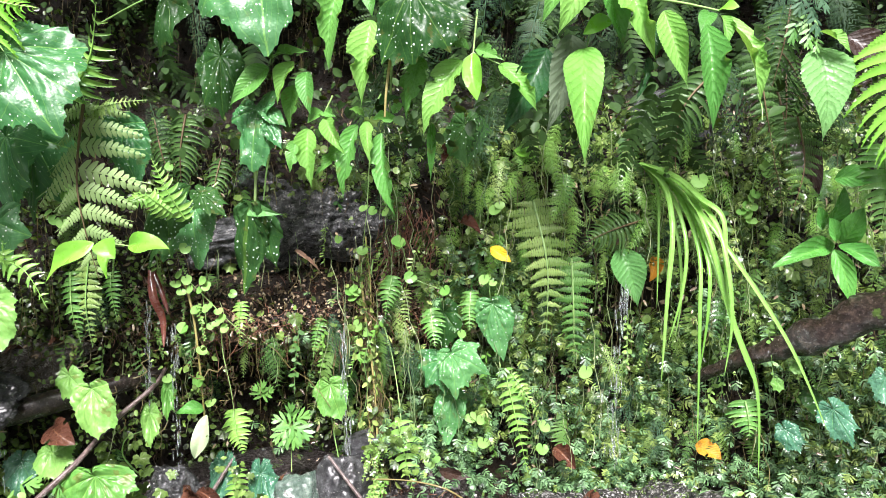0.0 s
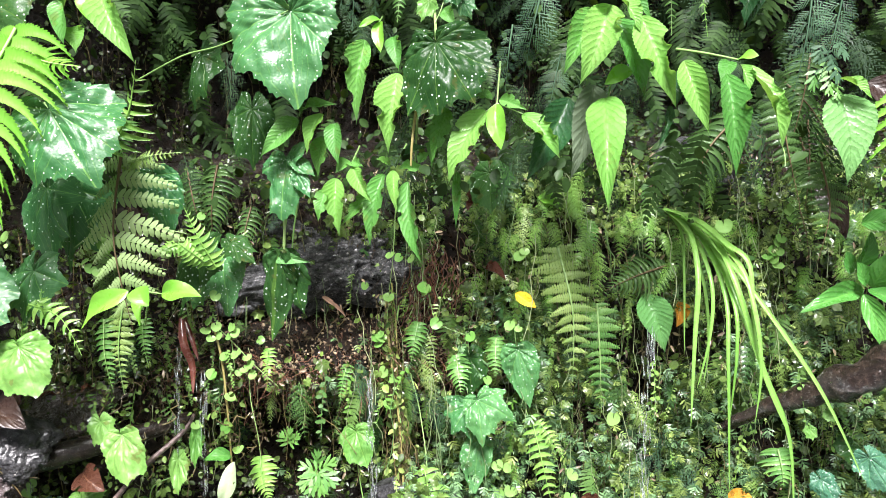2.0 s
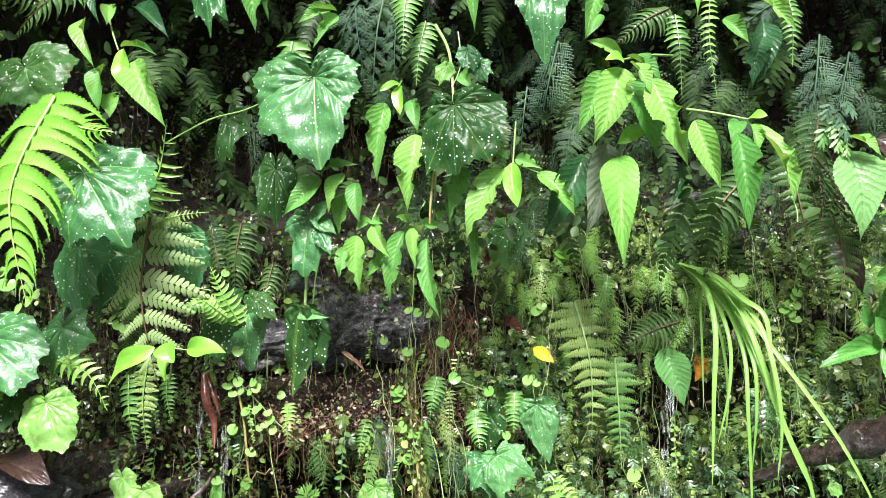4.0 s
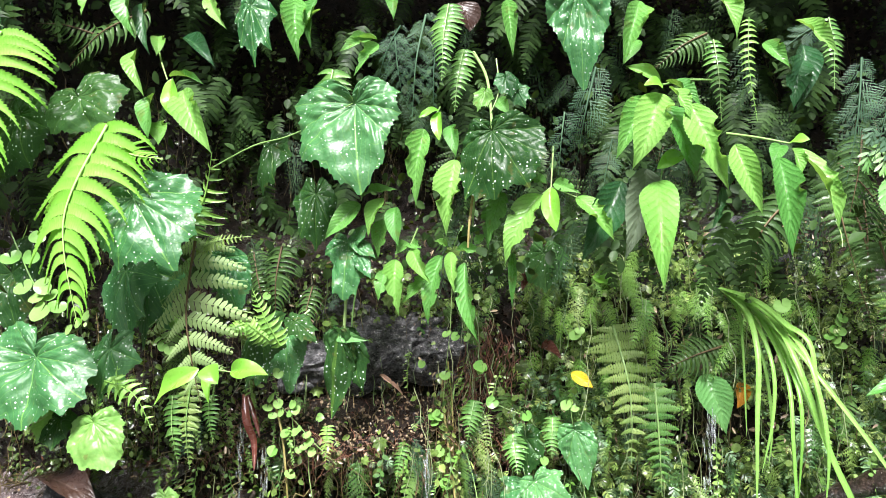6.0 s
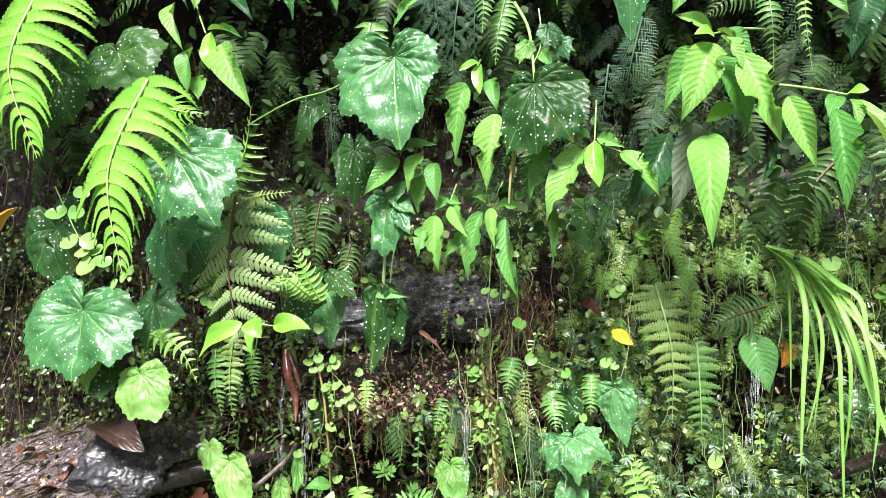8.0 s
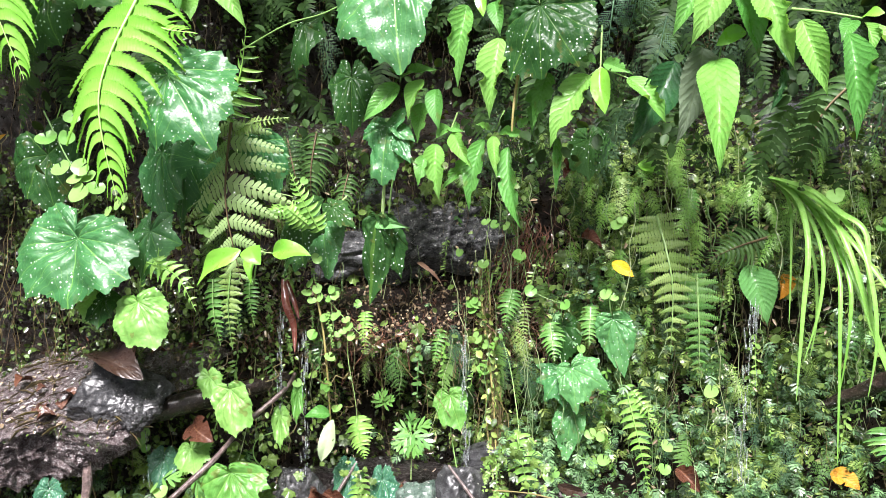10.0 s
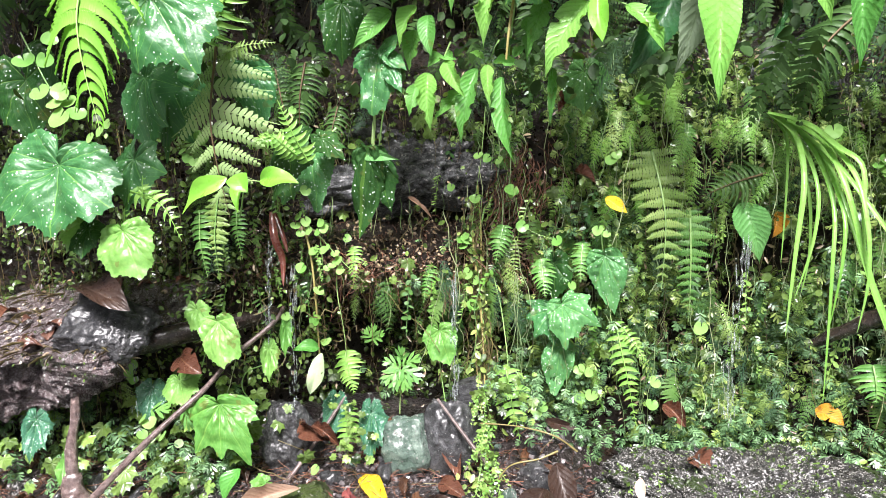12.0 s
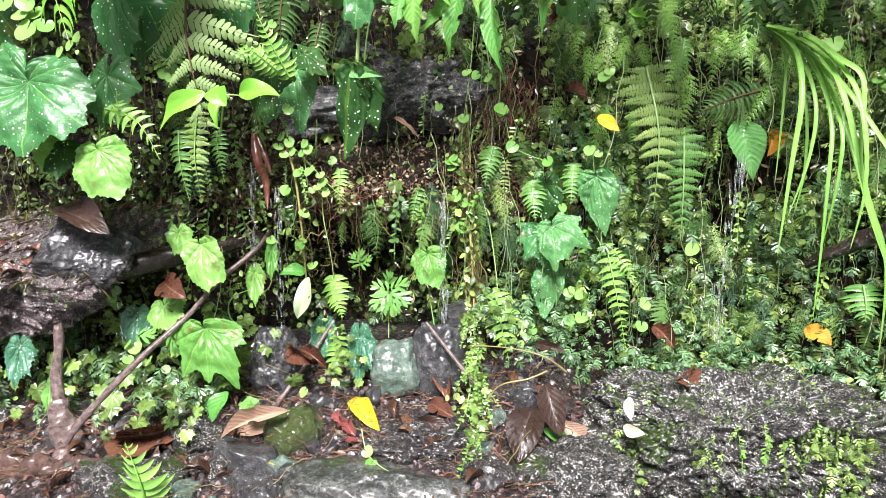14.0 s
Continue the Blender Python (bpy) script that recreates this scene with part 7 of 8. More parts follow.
def small_lobed():
    me = lobed(77, 0.2, 0.6, rings=3, na=36, tooth=0.04)
    return np.array([v.co[:] for v in me.vertices]), np.array([p.vertices[:] for p in me.polygons])


SMALL = small_lobed()
sow("broad_herbs", "low herbs with lobed wet leaves at the bank foot", "herbs", M_TINY, SMALL,
    [turned(x, y, ground_z(x, y) + dice.uniform(0.01, 0.11), dice.uniform(0.010, 0.028), (-70, -5)) for x, y in zip(dice.uniform(-1.1, -0.56, 110), dice.uniform(1.04, 1.26, 110))])
sow("stick_herbs", "low bright herbs with lobed wet leaves round the stick", "herbs", M_TINY, SMALL,
    [turned(x, y, ground_z(x, y) + dice.uniform(0.01, 0.13), dice.uniform(0.008, 0.026), (-75, 35)) for x, y in zip(dice.normal(-0.66, 0.09, 120), dice.uniform(1.12, 1.28, 120))])
sow("bank_herbs", "small lobed leaves scattered over the dripping bank", "herbs", M_TINY, SMALL,
    scatter(200, (-0.5, 0.98), (0.17, 0.85), lambda x, z: cover(x, z) * (0.2 + 0.8 * sm((x + 0.35) / 0.2)), lambda x, z: turned(x, face_y(x, z) - 0.03 - abs(dice.normal(0, 0.045)), z, dice.uniform(0.008, 0.022), (-45, 30), (130, 230))))
sow("leaf_litter", "scraps of brown wet leaf and twig on the ground", "litter", M_LITTER, tiny,
    [turned(x, y, ground_z(x, y) + rough(x, y, 0, 0.55) + 0.004, dice.uniform(0.004, 0.018), (-110, -60), (0, 360), 0.6) for x, y in zip(dice.uniform(-1.2, 0.15, 1200), dice.uniform(0.9, 1.32, 1200))])


def top_of(ob, x, y):
    """The height of a thing's upper side over a place, or None."""
    hit, p, nrm, _ = ob.ray_cast(ob.matrix_world.inverted() @ Vector((x, y, 3)), ob.matrix_world.inverted().to_3x3() @ Vector((0, 0, -1)))
    return (ob.matrix_world @ p).z if hit else None


def front_of(ob, x, z):
    hit, p, nrm, _ = ob.ray_cast(ob.matrix_world.inverted() @ Vector((x, 0, z)), ob.matrix_world.inverted().to_3x3() @ Vector((0, 1, 0)))
    return (ob.matrix_world @ p).y if hit else None


def on_tops(ob, n, xr, yr, size, tilt, lift=0.003, wide=0.8):
    out = []
    for x, y in zip(dice.uniform(*xr, n), dice.uniform(*yr, n)):
        z = top_of(ob, x, y)
        if z is not None and noise.noise((x * 14, y * 14, 2.0)) > -0.1:
            out.append(turned(x, y, z + lift * dice.uniform(0.5, 2), dice.uniform(*size), tilt, (0, 360), wide))
    return out


def on_fronts(ob, n, xr, zr, size, tilt, off=0.004):
    out = []
    for x, z in zip(dice.uniform(*xr, n), dice.uniform(*zr, n)):
        y = front_of(ob, x, z)
        if y is not None and noise.noise((x * 12, z * 12, 7.0)) > 0.12:
            out.append(turned(x, y - off * dice.uniform(0.3, 3), z, dice.uniform(*size), tilt))
    return out


bpy.context.view_layer.update()
ledge = bpy.data.objects["ledge_rock"]
boulder = bpy.data.objects["boulder"]
sow("ledge_litter", "pale scraps of leaf and petal on the stone ledge", "litter", M_SCRAP, tiny, on_tops(ledge, 1500, (-1.4, -0.68), (1.0, 1.38), (0.004, 0.014), (-110, -40)) + on_fronts(ledge, 300, (-1.4, -0.68), (0.33, 0.55), (0.003, 0.008), (-60, 60), 0.001))
sow_each("fallen_leaf", "small brown wet leaf on the stone ledge", "fallen leaf", "ledge leaves", M_RUST, (blade_leaf(93, 0.45, 0.9, 0.03, 8, 0.3, 0.2, 0.01, 12, 4, 0.3), None),
    [m @ Matrix.Diagonal((0.4, 1, 1, 1)) for m in on_tops(ledge, 150, (-1.4, -0.68), (1.02, 1.38), (0.016, 0.042), (-95, -60), 0.004, 1.0)])
sow("ledge_twigs", "needles and dead stalks strewn over the stone ledge", "litter", M_ROOT, tiny, on_tops(ledge, 1800, (-1.4, -0.68), (1.0, 1.38), (0.012, 0.05), (-90, -60), 0.004, 0.05))
sow("ledge_moss", "thin moss and creepers on the stone ledge", "moss", M_MOSS, tiny, on_fronts(ledge, 1500, (-1.4, -0.68), (0.33, 0.58), (0.003, 0.007), (-60, 60)))
sow("boulder_moss", "sparse moss on the speckled boulder", "moss", M_MOSS, tiny, on_tops(boulder, 1800, (0.08, 0.62), (1.12, 1.4), (0.003, 0.008), (-110, -20)) + on_fronts(boulder, 2600, (0.06, 0.64), (-0.02, 0.16), (0.004, 0.010), (-60, 60)))
sow("boulder_creepers", "small lime creeper leaves on the boulder's face", "herbs", M_TINY, disc, on_fronts(boulder, 300, (0.10, 0.62), (-0.02, 0.14), (0.006, 0.014), (-60, 30), 0.010))
sow("boulder_herbs", "cut-leaved herbs on the boulder's face", "herbs", M_LIMEHERB, divided(), on_fronts(boulder, 760, (0.12, 0.62), (0.0, 0.15), (0.008, 0.022), (-50, 50), 0.016))


def sprig(seed=3, many=24, plump=1.0):
    """A thin hanging stalk with small leaves set along it, one long."""
    V = [(-0.006, 0, 0), (0.006, 0, 0), (0.02, 0.5, 0.03), (0.008, 0.5, 0.03), (-0.01, 1, 0), (0.0, 1, 0)]
    F = [(0, 1, 2, 3), (3, 2, 5, 4)]
    rnd = random.Random(seed)
    for k in range(many):
        if rnd.random() < 0.15:
            continue
        u = 0.04 + 0.94 * (k + rnd.uniform(-0.4, 0.4)) / many
        side = 1 if k % 2 else -1
        ln, w = rnd.uniform(0.05, 0.13) * (1.1 - 0.5 * u), rnd.uniform(0.012, 0.028) * plump
        a = radians(rnd.uniform(35, 80)) * side
        dx, dy = math.sin(a), math.cos(a)
        b = len(V)
        z0, z1 = rnd.uniform(0, 0.05), rnd.uniform(-0.02, 0.12)
        for r, q in ((0, 0.2), (0.3, 1.0), (0.7, 0.95), (1.0, 0.15)):
            for s in (-1, 1):
                V.append((0.01 * math.sin(u * 6) + dx * ln * r - dy * w * q * s, u + dy * ln * r + dx * w * q * s, z0 + z1 * r))
        F += [(b + 2 * i, b + 2 * i + 1, b + 2 * i + 3, b + 2 * i + 2) for i in range(3)]
    return np.array(V, float), np.array(F)


SPRIG = sprig()
SPRIGS = (SPRIG, sprig(4, 34, 0.55), sprig(5, 15, 1.25))
for k, kind in enumerate(SPRIGS):
    sow_each("trailing_sprig", "slender trailing stalk with tiny green leaves on the bank", "herb", "trailing sprigs", M_TINYONE, kind,
        scatter(44, (-0.55, 0.98), (0.22, 0.86), lambda x, z: (0.02 + cover(x, z)) * (0.06 + 0.85 * sm((x + 0.35) / 0.2)), lambda x, z: turned(x, face_y(x, z) - 0.02 - abs(dice.normal(0, 0.045)), z, dice.uniform(0.04, 0.13), (-25, 15), (160, 200))))
    sow_each("yellow_sprig", "yellowish trailing stalk with small leaves on the bank", "herb", "yellow sprigs", M_LIMEONE, kind,
        scatter(26, (-0.62, 0.95), (0.24, 0.72), lambda x, z: 0.1 + 0.9 * sm((x + 0.3) / 0.2), lambda x, z: turned(x, face_y(x, z) - 0.04 - abs(dice.normal(0, 0.05)), z, dice.uniform(0.04, 0.12), (-30, 20), (155, 205))))
sow_each("trailing_sprig", "green trailing stalk hanging below the mossy ledge", "herb", "ledge sprigs", M_TINYONE, SPRIG,
    scatter(16, (-0.72, -0.40), (0.46, 0.66), lambda x, z: 1.0, lambda x, z: turned(x, 1.24 + dice.normal(0, 0.02), z, dice.uniform(0.05, 0.12), (-20, 10), (168, 192))))


def boulder_sprigs():
    out = []
    for x, z in zip(np.concatenate([dice.normal(0.14, 0.03, 16), dice.normal(0.42, 0.09, 26)]), dice.uniform(0.05, 0.17, 42)):
        y = front_of(boulder, x, z)
        if y is not None:
            out.append(turned(x, y - 0.008, z, dice.uniform(0.03, 0.08), (-15, 5), (150, 210)))
    return out


sow_each("trailing_sprig", "yellow-green creeper trailing down the boulder's face", "herb", "boulder creepers", M_LIMEONE, SPRIG, boulder_sprigs())


def strand_mats():
    out = []
    for _ in range(1300):
        x, z = dice.uniform(-1.1, 0.95), dice.uniform(0.25, 1.35)
        ln = dice.uniform(0.03, 0.22)
        out.append(Matrix.Translation((x, face_y(x, z) - 0.02 - abs(dice.normal(0, 0.035)), z)) @ pose(0, 0, 0, 180 + dice.normal(0, 9), dice.normal(0, 10), 0) @ Matrix.Diagonal((dice.uniform(0.0006, 0.0016), 0.001, ln, 1)))
    return out


bend = [(0.0, 0.0), (3.0, 0.18), (-1.0, 0.4), (4.0, 0.62), (2.0, 0.82), (-3.0, 1.0)]
SV = np.array([(cx + dx, dy, h) for cx, h in bend for dx, dy in ((-0.5, -0.4), (0.5, -0.4), (0, 0.6))])
SF = np.array([(3 * i + k, 3 * i + (k + 1) % 3, 3 * i + 3 + (k + 1) % 3, 3 * i + 3 + k) for i in range(5) for k in range(3)])


def dead_leaf():
    me = blade_leaf(91, 0.45, 0.8, 0.03, 8, 0.4, 0.2, 0.01, 12, 4, 0.3)
    return me, None


sow_each("fallen_leaf", "brown rotting leaf lying on the wet ground", "fallen leaf", "leaf litter", M_LITTERONE, dead_leaf(),
    [Matrix.Translation((x, y, ground_z(x, y) + rough(x, y, 0, 0.55) + 0.004)) @ pose(0, 0, 0, dice.normal(0, 10) + 14, dice.normal(0, 12), dice.uniform(0, 360)) @ Matrix.Diagonal((s * 0.26, s, s, 1))
     for x, y, s in zip(dice.uniform(-1.15, 0.12, 100), dice.uniform(0.93, 1.32, 100), dice.uniform(0.016, 0.05, 100))])
sow("pale_rootlets", "pale straw and dead stalks strewn on the ground", "roots", M_ROOT, (SV, SF),
    [Matrix.Translation((x, y, ground_z(x, y) + rough(x, y, 0, 0.55) + 0.012)) @ pose(0, 0, 0, 90 + dice.normal(0, 18), 0, dice.uniform(0, 360)) @ Matrix.Diagonal((0.0014, 0.0012, dice.uniform(0.03, 0.10), 1)) for x, y in zip(dice.uniform(-1.1, 0.5, 330), dice.uniform(0.95, 1.3, 330))])
sow("rootlets", "fine reddish rootlets and needles strewn over the ground", "roots", M_ROOTLET, (SV, SF),
    [Matrix.Translation((x, y, ground_z(x, y) + rough(x, y, 0, 0.55) + 0.006)) @ pose(0, 0, 0, 90 + dice.normal(0, 14), 0, dice.uniform(0, 360)) @ Matrix.Diagonal((0.0009, 0.0009, dice.uniform(0.02, 0.08), 1)) for x, y in zip(dice.uniform(-1.1, 0.12, 1300), dice.uniform(0.95, 1.3, 1300))])
sow("hanging_stalks", "pale green and straw-coloured stalks trailing down the bank", "herbs", M_STALK, (SV, SF),
    scatter(300, (-0.6, 0.95), (0.3, 0.88), lambda x, z: 0.25 + 0.75 * sm((x + 0.3) / 0.2), lambda x, z: Matrix.Translation((x, face_y(x, z) - 0.05 - abs(dice.normal(0, 0.05)), z)) @ pose(0, 0, 0, 180 + dice.normal(0, 5), dice.normal(0, 6), 0) @ Matrix.Diagonal((dice.uniform(0.0008, 0.0018), 0.0012, dice.uniform(0.06, 0.24), 1))))
trunk_line = glide([(-0.162, 1.360, 0.618), (-0.153, 1.340, 0.513), (-0.139, 1.320, 0.410), (-0.131, 1.300, 0.309), (-0.127, 1.260, 0.224), (-0.128, 1.190, 0.140), (-0.126, 1.110, 0.085)], 46)
sow("root_bundle", "bundle of twisted tan roots hanging to the bank foot", "roots", M_ROOT, (SV, SF),
    [Matrix.Translation(trunk_line[int(k)] + Vector((dice.normal(0, 0.010), dice.normal(0, 0.008), 0))) @ pose(0, 0, 0, 180 + dice.normal(0, 6), dice.normal(0, 7), 0) @ Matrix.Diagonal((dice.uniform(0.0008, 0.0022), 0.0014, dice.uniform(0.04, 0.16), 1)) for k in dice.integers(0, 34, 130)])
sow("bundle_leaves", "small yellow-green leaves caught in the root bundle", "herbs", M_LIMEHERB, tiny,
    [turned(*(trunk_line[int(k)] + Vector((dice.normal(0, 0.014), dice.normal(0, 0.01) - 0.006, 0))), dice.uniform(0.006, 0.018), (-50, 50), (120, 240)) for k in dice.integers(0, 46, 300)])
sow("hanging_roots", "fine roots and dead stalks hanging down the bank", "roots", M_ROOT, (SV, SF), strand_mats())


def stone_mesh(k):
    bm = bmesh.new()
    bmesh.ops.create_icosphere(bm, subdivisions=3, radius=1.0)
    for v in bm.verts:
        v.co *= 0.8 + 0.45 * noise.noise(v.co * 1.1 + Vector((k * 3.7, 0, 0))) + 0.10 * noise.noise(v.co * 3.5)
        v.co.z = max(v.co.z, -0.6) if k % 2 else v.co.z
    me = bpy.data.meshes.new("pebble_%d" % k)
    bm.to_mesh(me)
    bm.free()
    me.polygons.foreach_set("use_smooth", [True] * len(me.polygons))
    return me


pebble = bmesh.new()
bmesh.ops.create_icosphere(pebble, subdivisions=1, radius=1.0)
PV, PF = np.array([v.co[:] for v in pebble.verts]), np.array([[v.index for v in f.verts] for f in pebble.faces])
pebble.free()
PV = PV * (1 + 0.25 * np.random.default_rng(5).standard_normal((len(PV), 1)).clip(-1, 1))
sow("gravel", "wet dark gravel and grit at the bank foot", "gravel", M_PEBBLE, (PV, PF),
    [Matrix.Translation((x, y, ground_z(x, y) + rough(x, y, 0, 0.55))) @ pose(0, 0, 0, dice.uniform(0, 360), dice.uniform(0, 360), 0) @ Matrix.Diagonal((r, r * 0.8, r * 0.6, 1))
     for x, y, r in zip(dice.uniform(-1.2, 0.9, 16000), dice.uniform(0.9, 1.35, 16000), 0.0010 + 0.007 * dice.uniform(0, 1, 16000) ** 4)], smooth=False)


sow("bank_scraps", "brown and straw-coloured plant scraps caught on the bank", "litter", M_SCRAP, tiny,
    scatter(1500, (-0.6, 0.98), (0.17, 0.9), lambda x, z: 1.0, lambda x, z: turned(x, face_y(x, z) - 0.03 - abs(dice.normal(0, 0.03)), z, dice.uniform(0.005, 0.018), (-60, 60), (90, 270), 0.5)))
sow("lip_crumbs", "wet glinting crumbs of brown soil on the lip under the rock", "grit", M_SCRAP, (PV, PF),
    [Matrix.Translation((x, face_y(x, z) - 0.002, z)) @ pose(0, 0, 0, dice.uniform(0, 360), dice.uniform(0, 360), 0) @ Matrix.Diagonal((r, r * 0.8, r * 0.7, 1)) for x, z, r in zip(dice.uniform(-0.62, 0.05, 2600), dice.uniform(0.42, 0.57, 2600), 0.001 + 0.004 * dice.uniform(0, 1, 2600) ** 3)], smooth=False)
sow("lip_roots", "reddish brown rootlets matted under the wet rock", "roots", M_ROOTLET, (SV, SF),
    [Matrix.Translation((x, face_y(x, z) - 0.01 - abs(dice.normal(0, 0.02)), z)) @ pose(0, 0, 0, 180 + dice.normal(0, 35), dice.normal(0, 45), 0) @ Matrix.Diagonal((0.0009, 0.0009, dice.uniform(0.03, 0.10), 1)) for x, z in zip(dice.uniform(-0.62, 0.02, 380), dice.normal(0.51, 0.04, 380))])
for k in range(130):
    x, y, r = dice.uniform(-1.0, 0.12), dice.uniform(0.95, 1.3), 0.006 + 0.022 * dice.uniform() ** 2
    tagged(new("pebble", with_mat(bpy.data.meshes["pebble_%d" % (k % 4)] if k > 3 else stone_mesh(k), (M_STONE, M_BOULDER, M_STONE, M_ROCKGREEN)[k % 4])), "small wet stone bedded in the dark gravel", "stone", "foot pebbles").matrix_world = Matrix.Translation((x, y, ground_z(x, y) + rough(x, y, 0, 0.55) + 0.2 * r)) @ pose(0, 0, 0, dice.uniform(0, 50), dice.uniform(0, 50), dice.uniform(0, 360)) @ Matrix.Diagonal((r * 1.3, r, r * 0.75, 1))
sow("root_tangle", "curved reddish-brown rootlets tangled beside the wet rock", "roots", M_ROOTLET, (SV, SF),
    [Matrix.Translation((x, face_y(x, z) - 0.03 - abs(dice.normal(0, 0.03)), z)) @ pose(0, 0, 0, 180 + dice.normal(0, 14), dice.normal(18, 22), 0) @ Matrix.Diagonal((dice.uniform(0.0012, 0.0022), 0.0011, dice.uniform(0.05, 0.13), 1)) for x, z in zip(dice.normal(-0.085, 0.035, 130), dice.uniform(0.60, 0.72, 130))])
sow("cavity_roots", "roots and dead stalks hanging in the dark gap under the ledge", "roots", M_ROOT, (SV, SF),
    [Matrix.Translation((x, 1.20 + abs(dice.normal(0, 0.06)), z)) @ pose(0, 0, 0, 180 + dice.normal(0, 25), dice.normal(0, 30), 0) @ Matrix.Diagonal((dice.uniform(0.0012, 0.003), 0.0012, dice.uniform(0.02, 0.08), 1)) for x, z in zip(dice.uniform(-0.80, -0.38, 90), dice.uniform(0.36, 0.52, 90))])
sow("cavity_herbs", "small leaves and moss tufts in the gap under the ledge", "herbs", M_TINY, tiny,
    [turned(x, 1.19 + abs(dice.normal(0, 0.06)), z, dice.uniform(0.005, 0.015), (-60, 60), (110, 250)) for x, z in zip(dice.uniform(-0.82, -0.40, 420), dice.uniform(0.28, 0.50, 420))])
sow("water_drops", "beads of water clinging to the moss and leaves", "water", M_WATER, (PV / 1.2, PF),
    scatter(9000, (-1.0, 0.95), (0.15, 1.3), lambda x, z: 0.3 + cover(x, z), lambda x, z: Matrix.Translation((x, face_y(x, z) - 0.03 - abs(dice.normal(0, 0.05)), z)) @ Matrix.Scale(dice.uniform(0.0007, 0.0021), 4)))


def grit_on(ob, n, xr, yr, zr, big=0.0022):
    out = []
    for x, y, z in zip(dice.uniform(*xr, n), dice.uniform(*yr, n), dice.uniform(*zr, n)):
        r = 0.0006 + big * dice.uniform() ** 3
        if noise.noise((x * 9, y * 9, z * 9)) + 0.5 * noise.noise((x * 31, y * 31, z * 31)) < dice.uniform(-0.25, 0.25):
            continue
        for p in ((x, y, top_of(ob, x, y)), (x, front_of(ob, x, z), z)):
            if p[1] is not None and p[2] is not None:
                out.append(Matrix.Translation(p) @ pose(0, 0, 0, dice.uniform(0, 360), dice.uniform(0, 360), 0) @ Matrix.Diagonal((r * 1.3, r, r * 0.8, 1)))
    return out


# pale grains added as glints: the sparkle of wet rock put into colour
sow("outcrop_grit", "pale grains standing in for glints on the wet black schist", "grit", M_GRIT, (PV, PF), grit_on(slab, 2600, (-0.53, -0.10), (1.33, 1.6), (0.55, 0.75), 0.0014), smooth=False)
sow("boulder_grit", "coarse pale grains standing out on the boulder", "grit", M_GRIT, (PV, PF), grit_on(boulder, 5200, (0.06, 0.64), (1.11, 1.4), (-0.02, 0.20), 0.0010), smooth=False)
sow("ledge_grit", "grains and crumbs of soil on the stone ledge", "grit", M_GRIT, (PV, PF), grit_on(ledge, 1800, (-1.45, -0.68), (1.03, 1.4), (0.3, 0.52), 0.0028), smooth=False)
for k, ob in enumerate([o for o in list(scene.objects) if o.name.startswith(("stone", "flat_stone"))]):
    c0, h = ob.matrix_world.translation, max(ob.dimensions) / 2
    sow("stone_grit", "fine pale grains on a foot stone", "grit", M_GRIT, (PV, PF), grit_on(ob, 110, (c0.x - h, c0.x + h), (c0.y - h, c0.y + h), (c0.z - h, c0.z + h), 0.0014), smooth=False)


drop = bmesh.new()
bmesh.ops.create_icosphere(drop, subdivisions=2, radius=1.0)
DV, DF = np.array([v.co[:] for v in drop.verts]), np.array([[v.index for v in f.verts] for f in drop.faces])
drop.free()


def drip(label, *pts, r=0.0016, n=70, wide=0.005):
    """Falling water: a string of long drops that break up as they fall."""
    line, mats = glide(pts, 10 * (len(pts) - 1)), []
    for _ in range(n):
        p = line[int(dice.integers(len(line)))]
        s = r * dice.uniform(0.25, 0.8)
        mats.append(Matrix.Translation(p + Vector((dice.normal(0, wide), dice.normal(0, wide), dice.uniform(-0.01, 0.01)))) @ Matrix.Diagonal((s, s, s * dice.uniform(4, 16), 1)))
    return sow("water_stream", label, "water", M_STREAM, (DV, DF), mats)


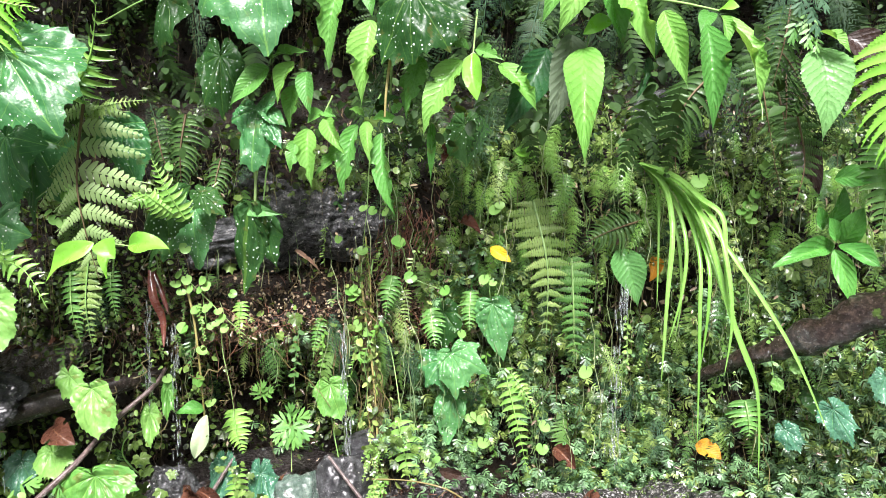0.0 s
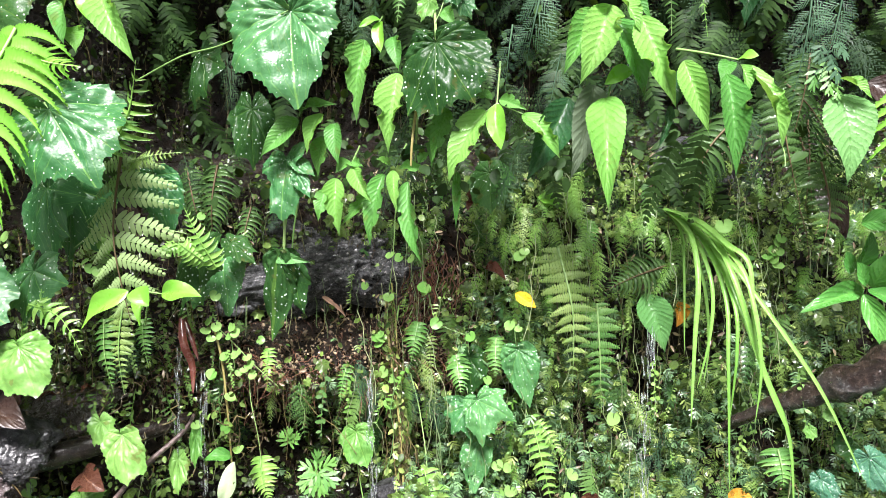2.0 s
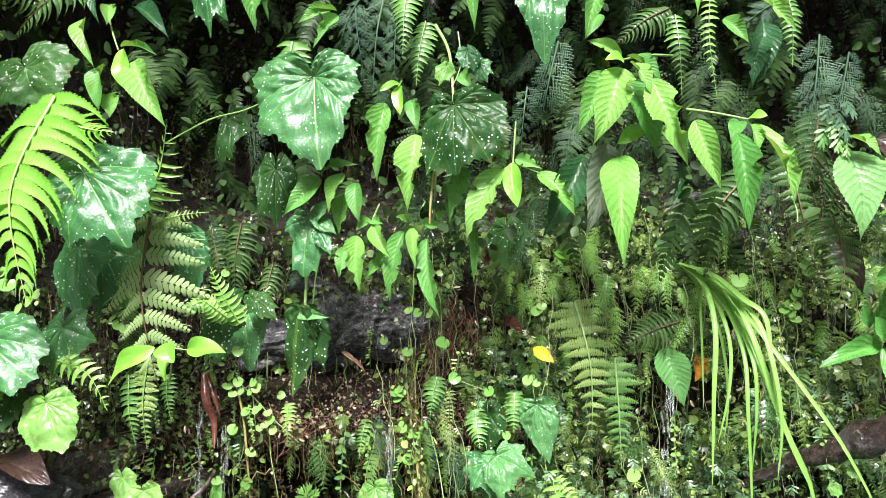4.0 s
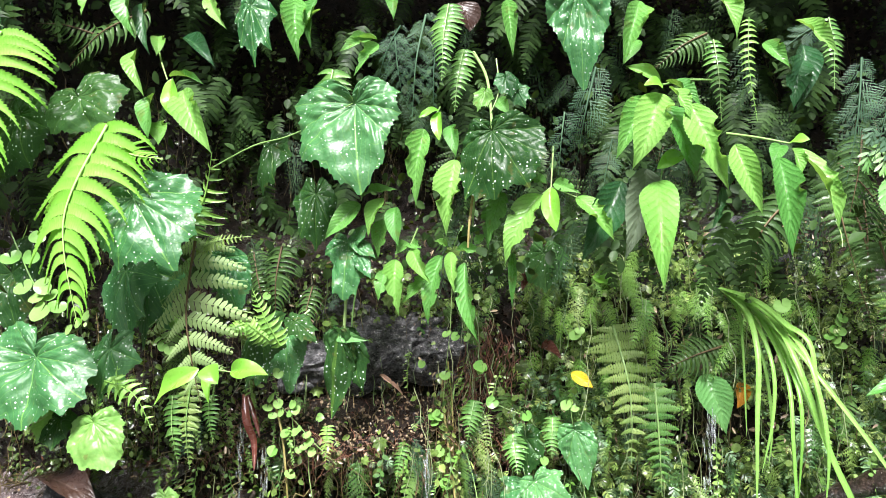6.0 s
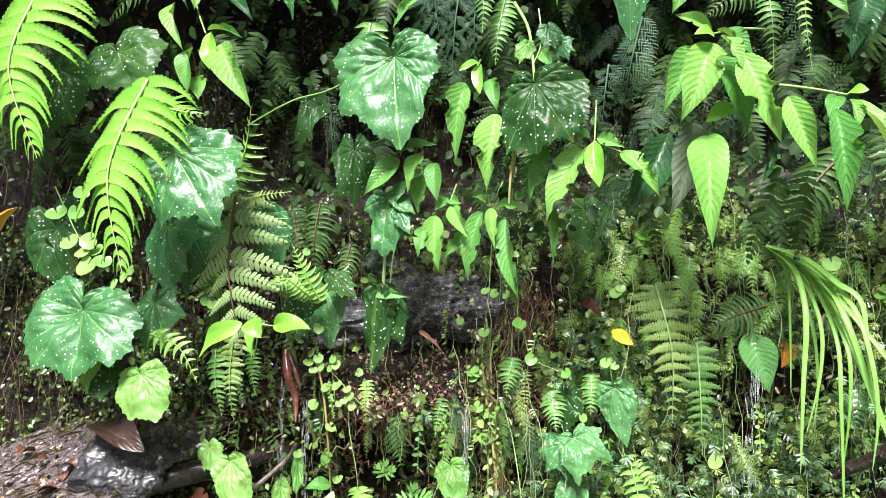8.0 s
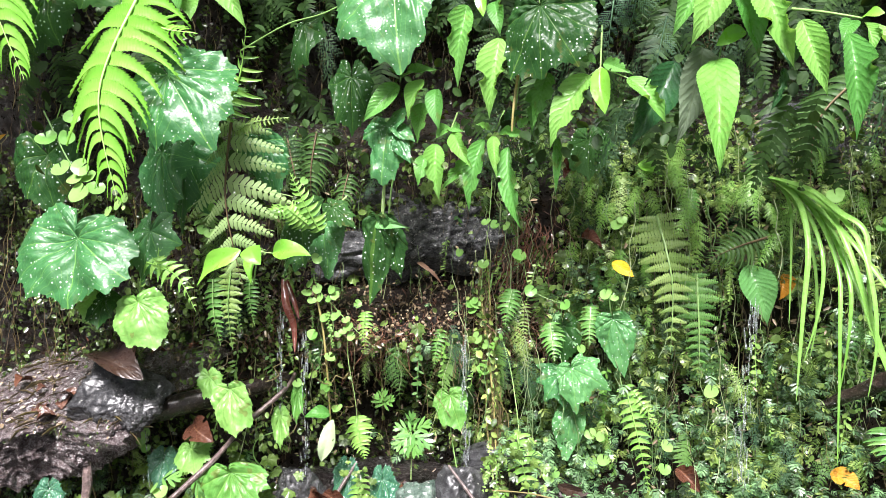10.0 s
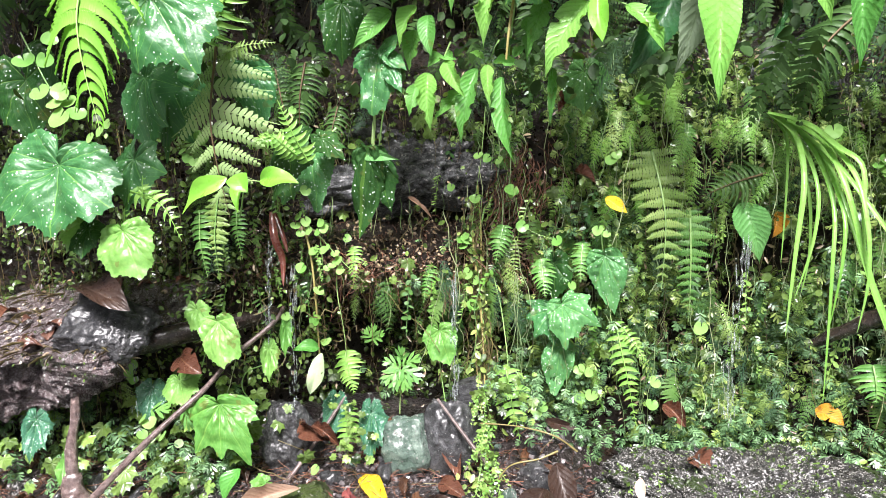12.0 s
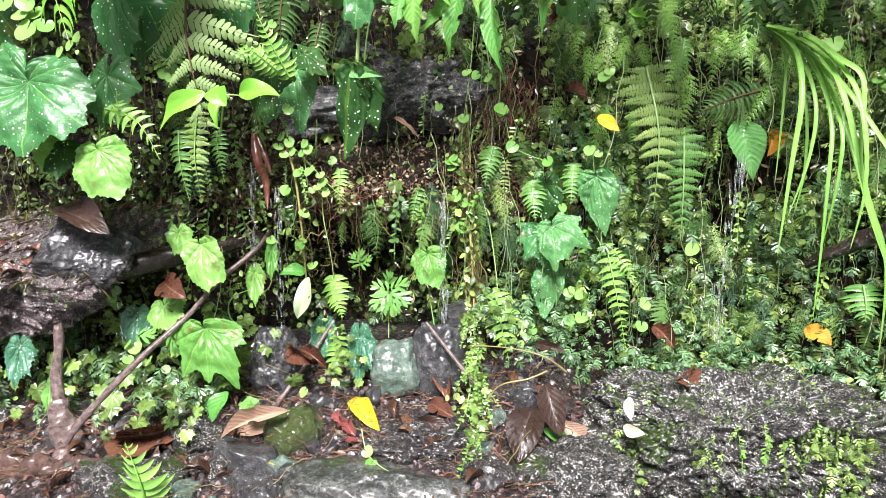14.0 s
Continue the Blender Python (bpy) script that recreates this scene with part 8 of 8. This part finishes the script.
drip("thin stream of water falling from the ledge", (-0.455, 1.2, 0.50), (-0.46, 1.2, 0.40), (-0.466, 1.2, 0.235), r=0.0015, n=70, wide=0.004)
drip("thread of water falling in the dark gap", (-0.497, 1.2, 0.53), (-0.505, 1.2, 0.44), (-0.509, 1.2, 0.36), r=0.0014, n=50, wide=0.003)
drip("thin thread of water falling below the rock", (-0.180, 1.28, 0.48), (-0.184, 1.28, 0.36), (-0.181, 1.28, 0.25), n=80, wide=0.004)
drip("thin thread of water running over the herbs", (0.316, 1.3, 0.53), (0.305, 1.3, 0.40), (0.297, 1.3, 0.23), n=110, wide=0.006)
drip("thread of water falling beside the ledge", (-0.722, 1.12, 0.42), (-0.735, 1.12, 0.26), r=0.0012, n=40, wide=0.003)

# creepers tumbling over the foot of the bank


def along(a, b, n, spread):
    """Random places strewn about the line from a to b."""
    return [Vector(a).lerp(Vector(b), u) + Vector(q) for u, q in zip(dice.uniform(0, 1, n), dice.normal(0, spread, (n, 3)))]


FOOT = along((-0.128, 1.262, 0.300), (-0.115, 1.205, 0.225), 14, 0.009) + along((-0.115, 1.205, 0.225), (-0.100, 1.06, 0.135), 18, 0.009)
sow_each("yellow_sprig", "yellow-green creeper tumbling over the bank foot", "herb", "foot creepers", M_LIMEONE, SPRIGS[2],
    [turned(p.x, p.y, p.z, dice.uniform(0.03, 0.07), (-50, -5), (140, 220)) for p in FOOT])
sow("foot_creepers", "small green lobed leaves crowding the roots at the bank foot", "herbs", M_TINY, SMALL,
    [turned(p.x, p.y, p.z, dice.uniform(0.006, 0.014), (-70, 10), (120, 240)) for p in FOOT + along((-0.105, 1.265, 0.305), (-0.045, 1.215, 0.215), 26, 0.018) + along((-0.385, 1.215, 0.270), (-0.330, 1.165, 0.180), 30, 0.016)])
sow("foot_cut_herbs", "feathery cut herbs between the stones at the bank foot", "herbs", M_LACY, divided(),
    [turned(p.x, p.y, p.z, dice.uniform(0.012, 0.028), (-60, 20), (120, 240)) for p in along((-0.100, 1.265, 0.310), (-0.030, 1.220, 0.215), 34, 0.018) + along((0.000, 1.260, 0.300), (0.070, 1.235, 0.215), 40, 0.022) + along((-0.560, 1.10, 0.150), (-0.620, 1.13, 0.190), 40, 0.022)])
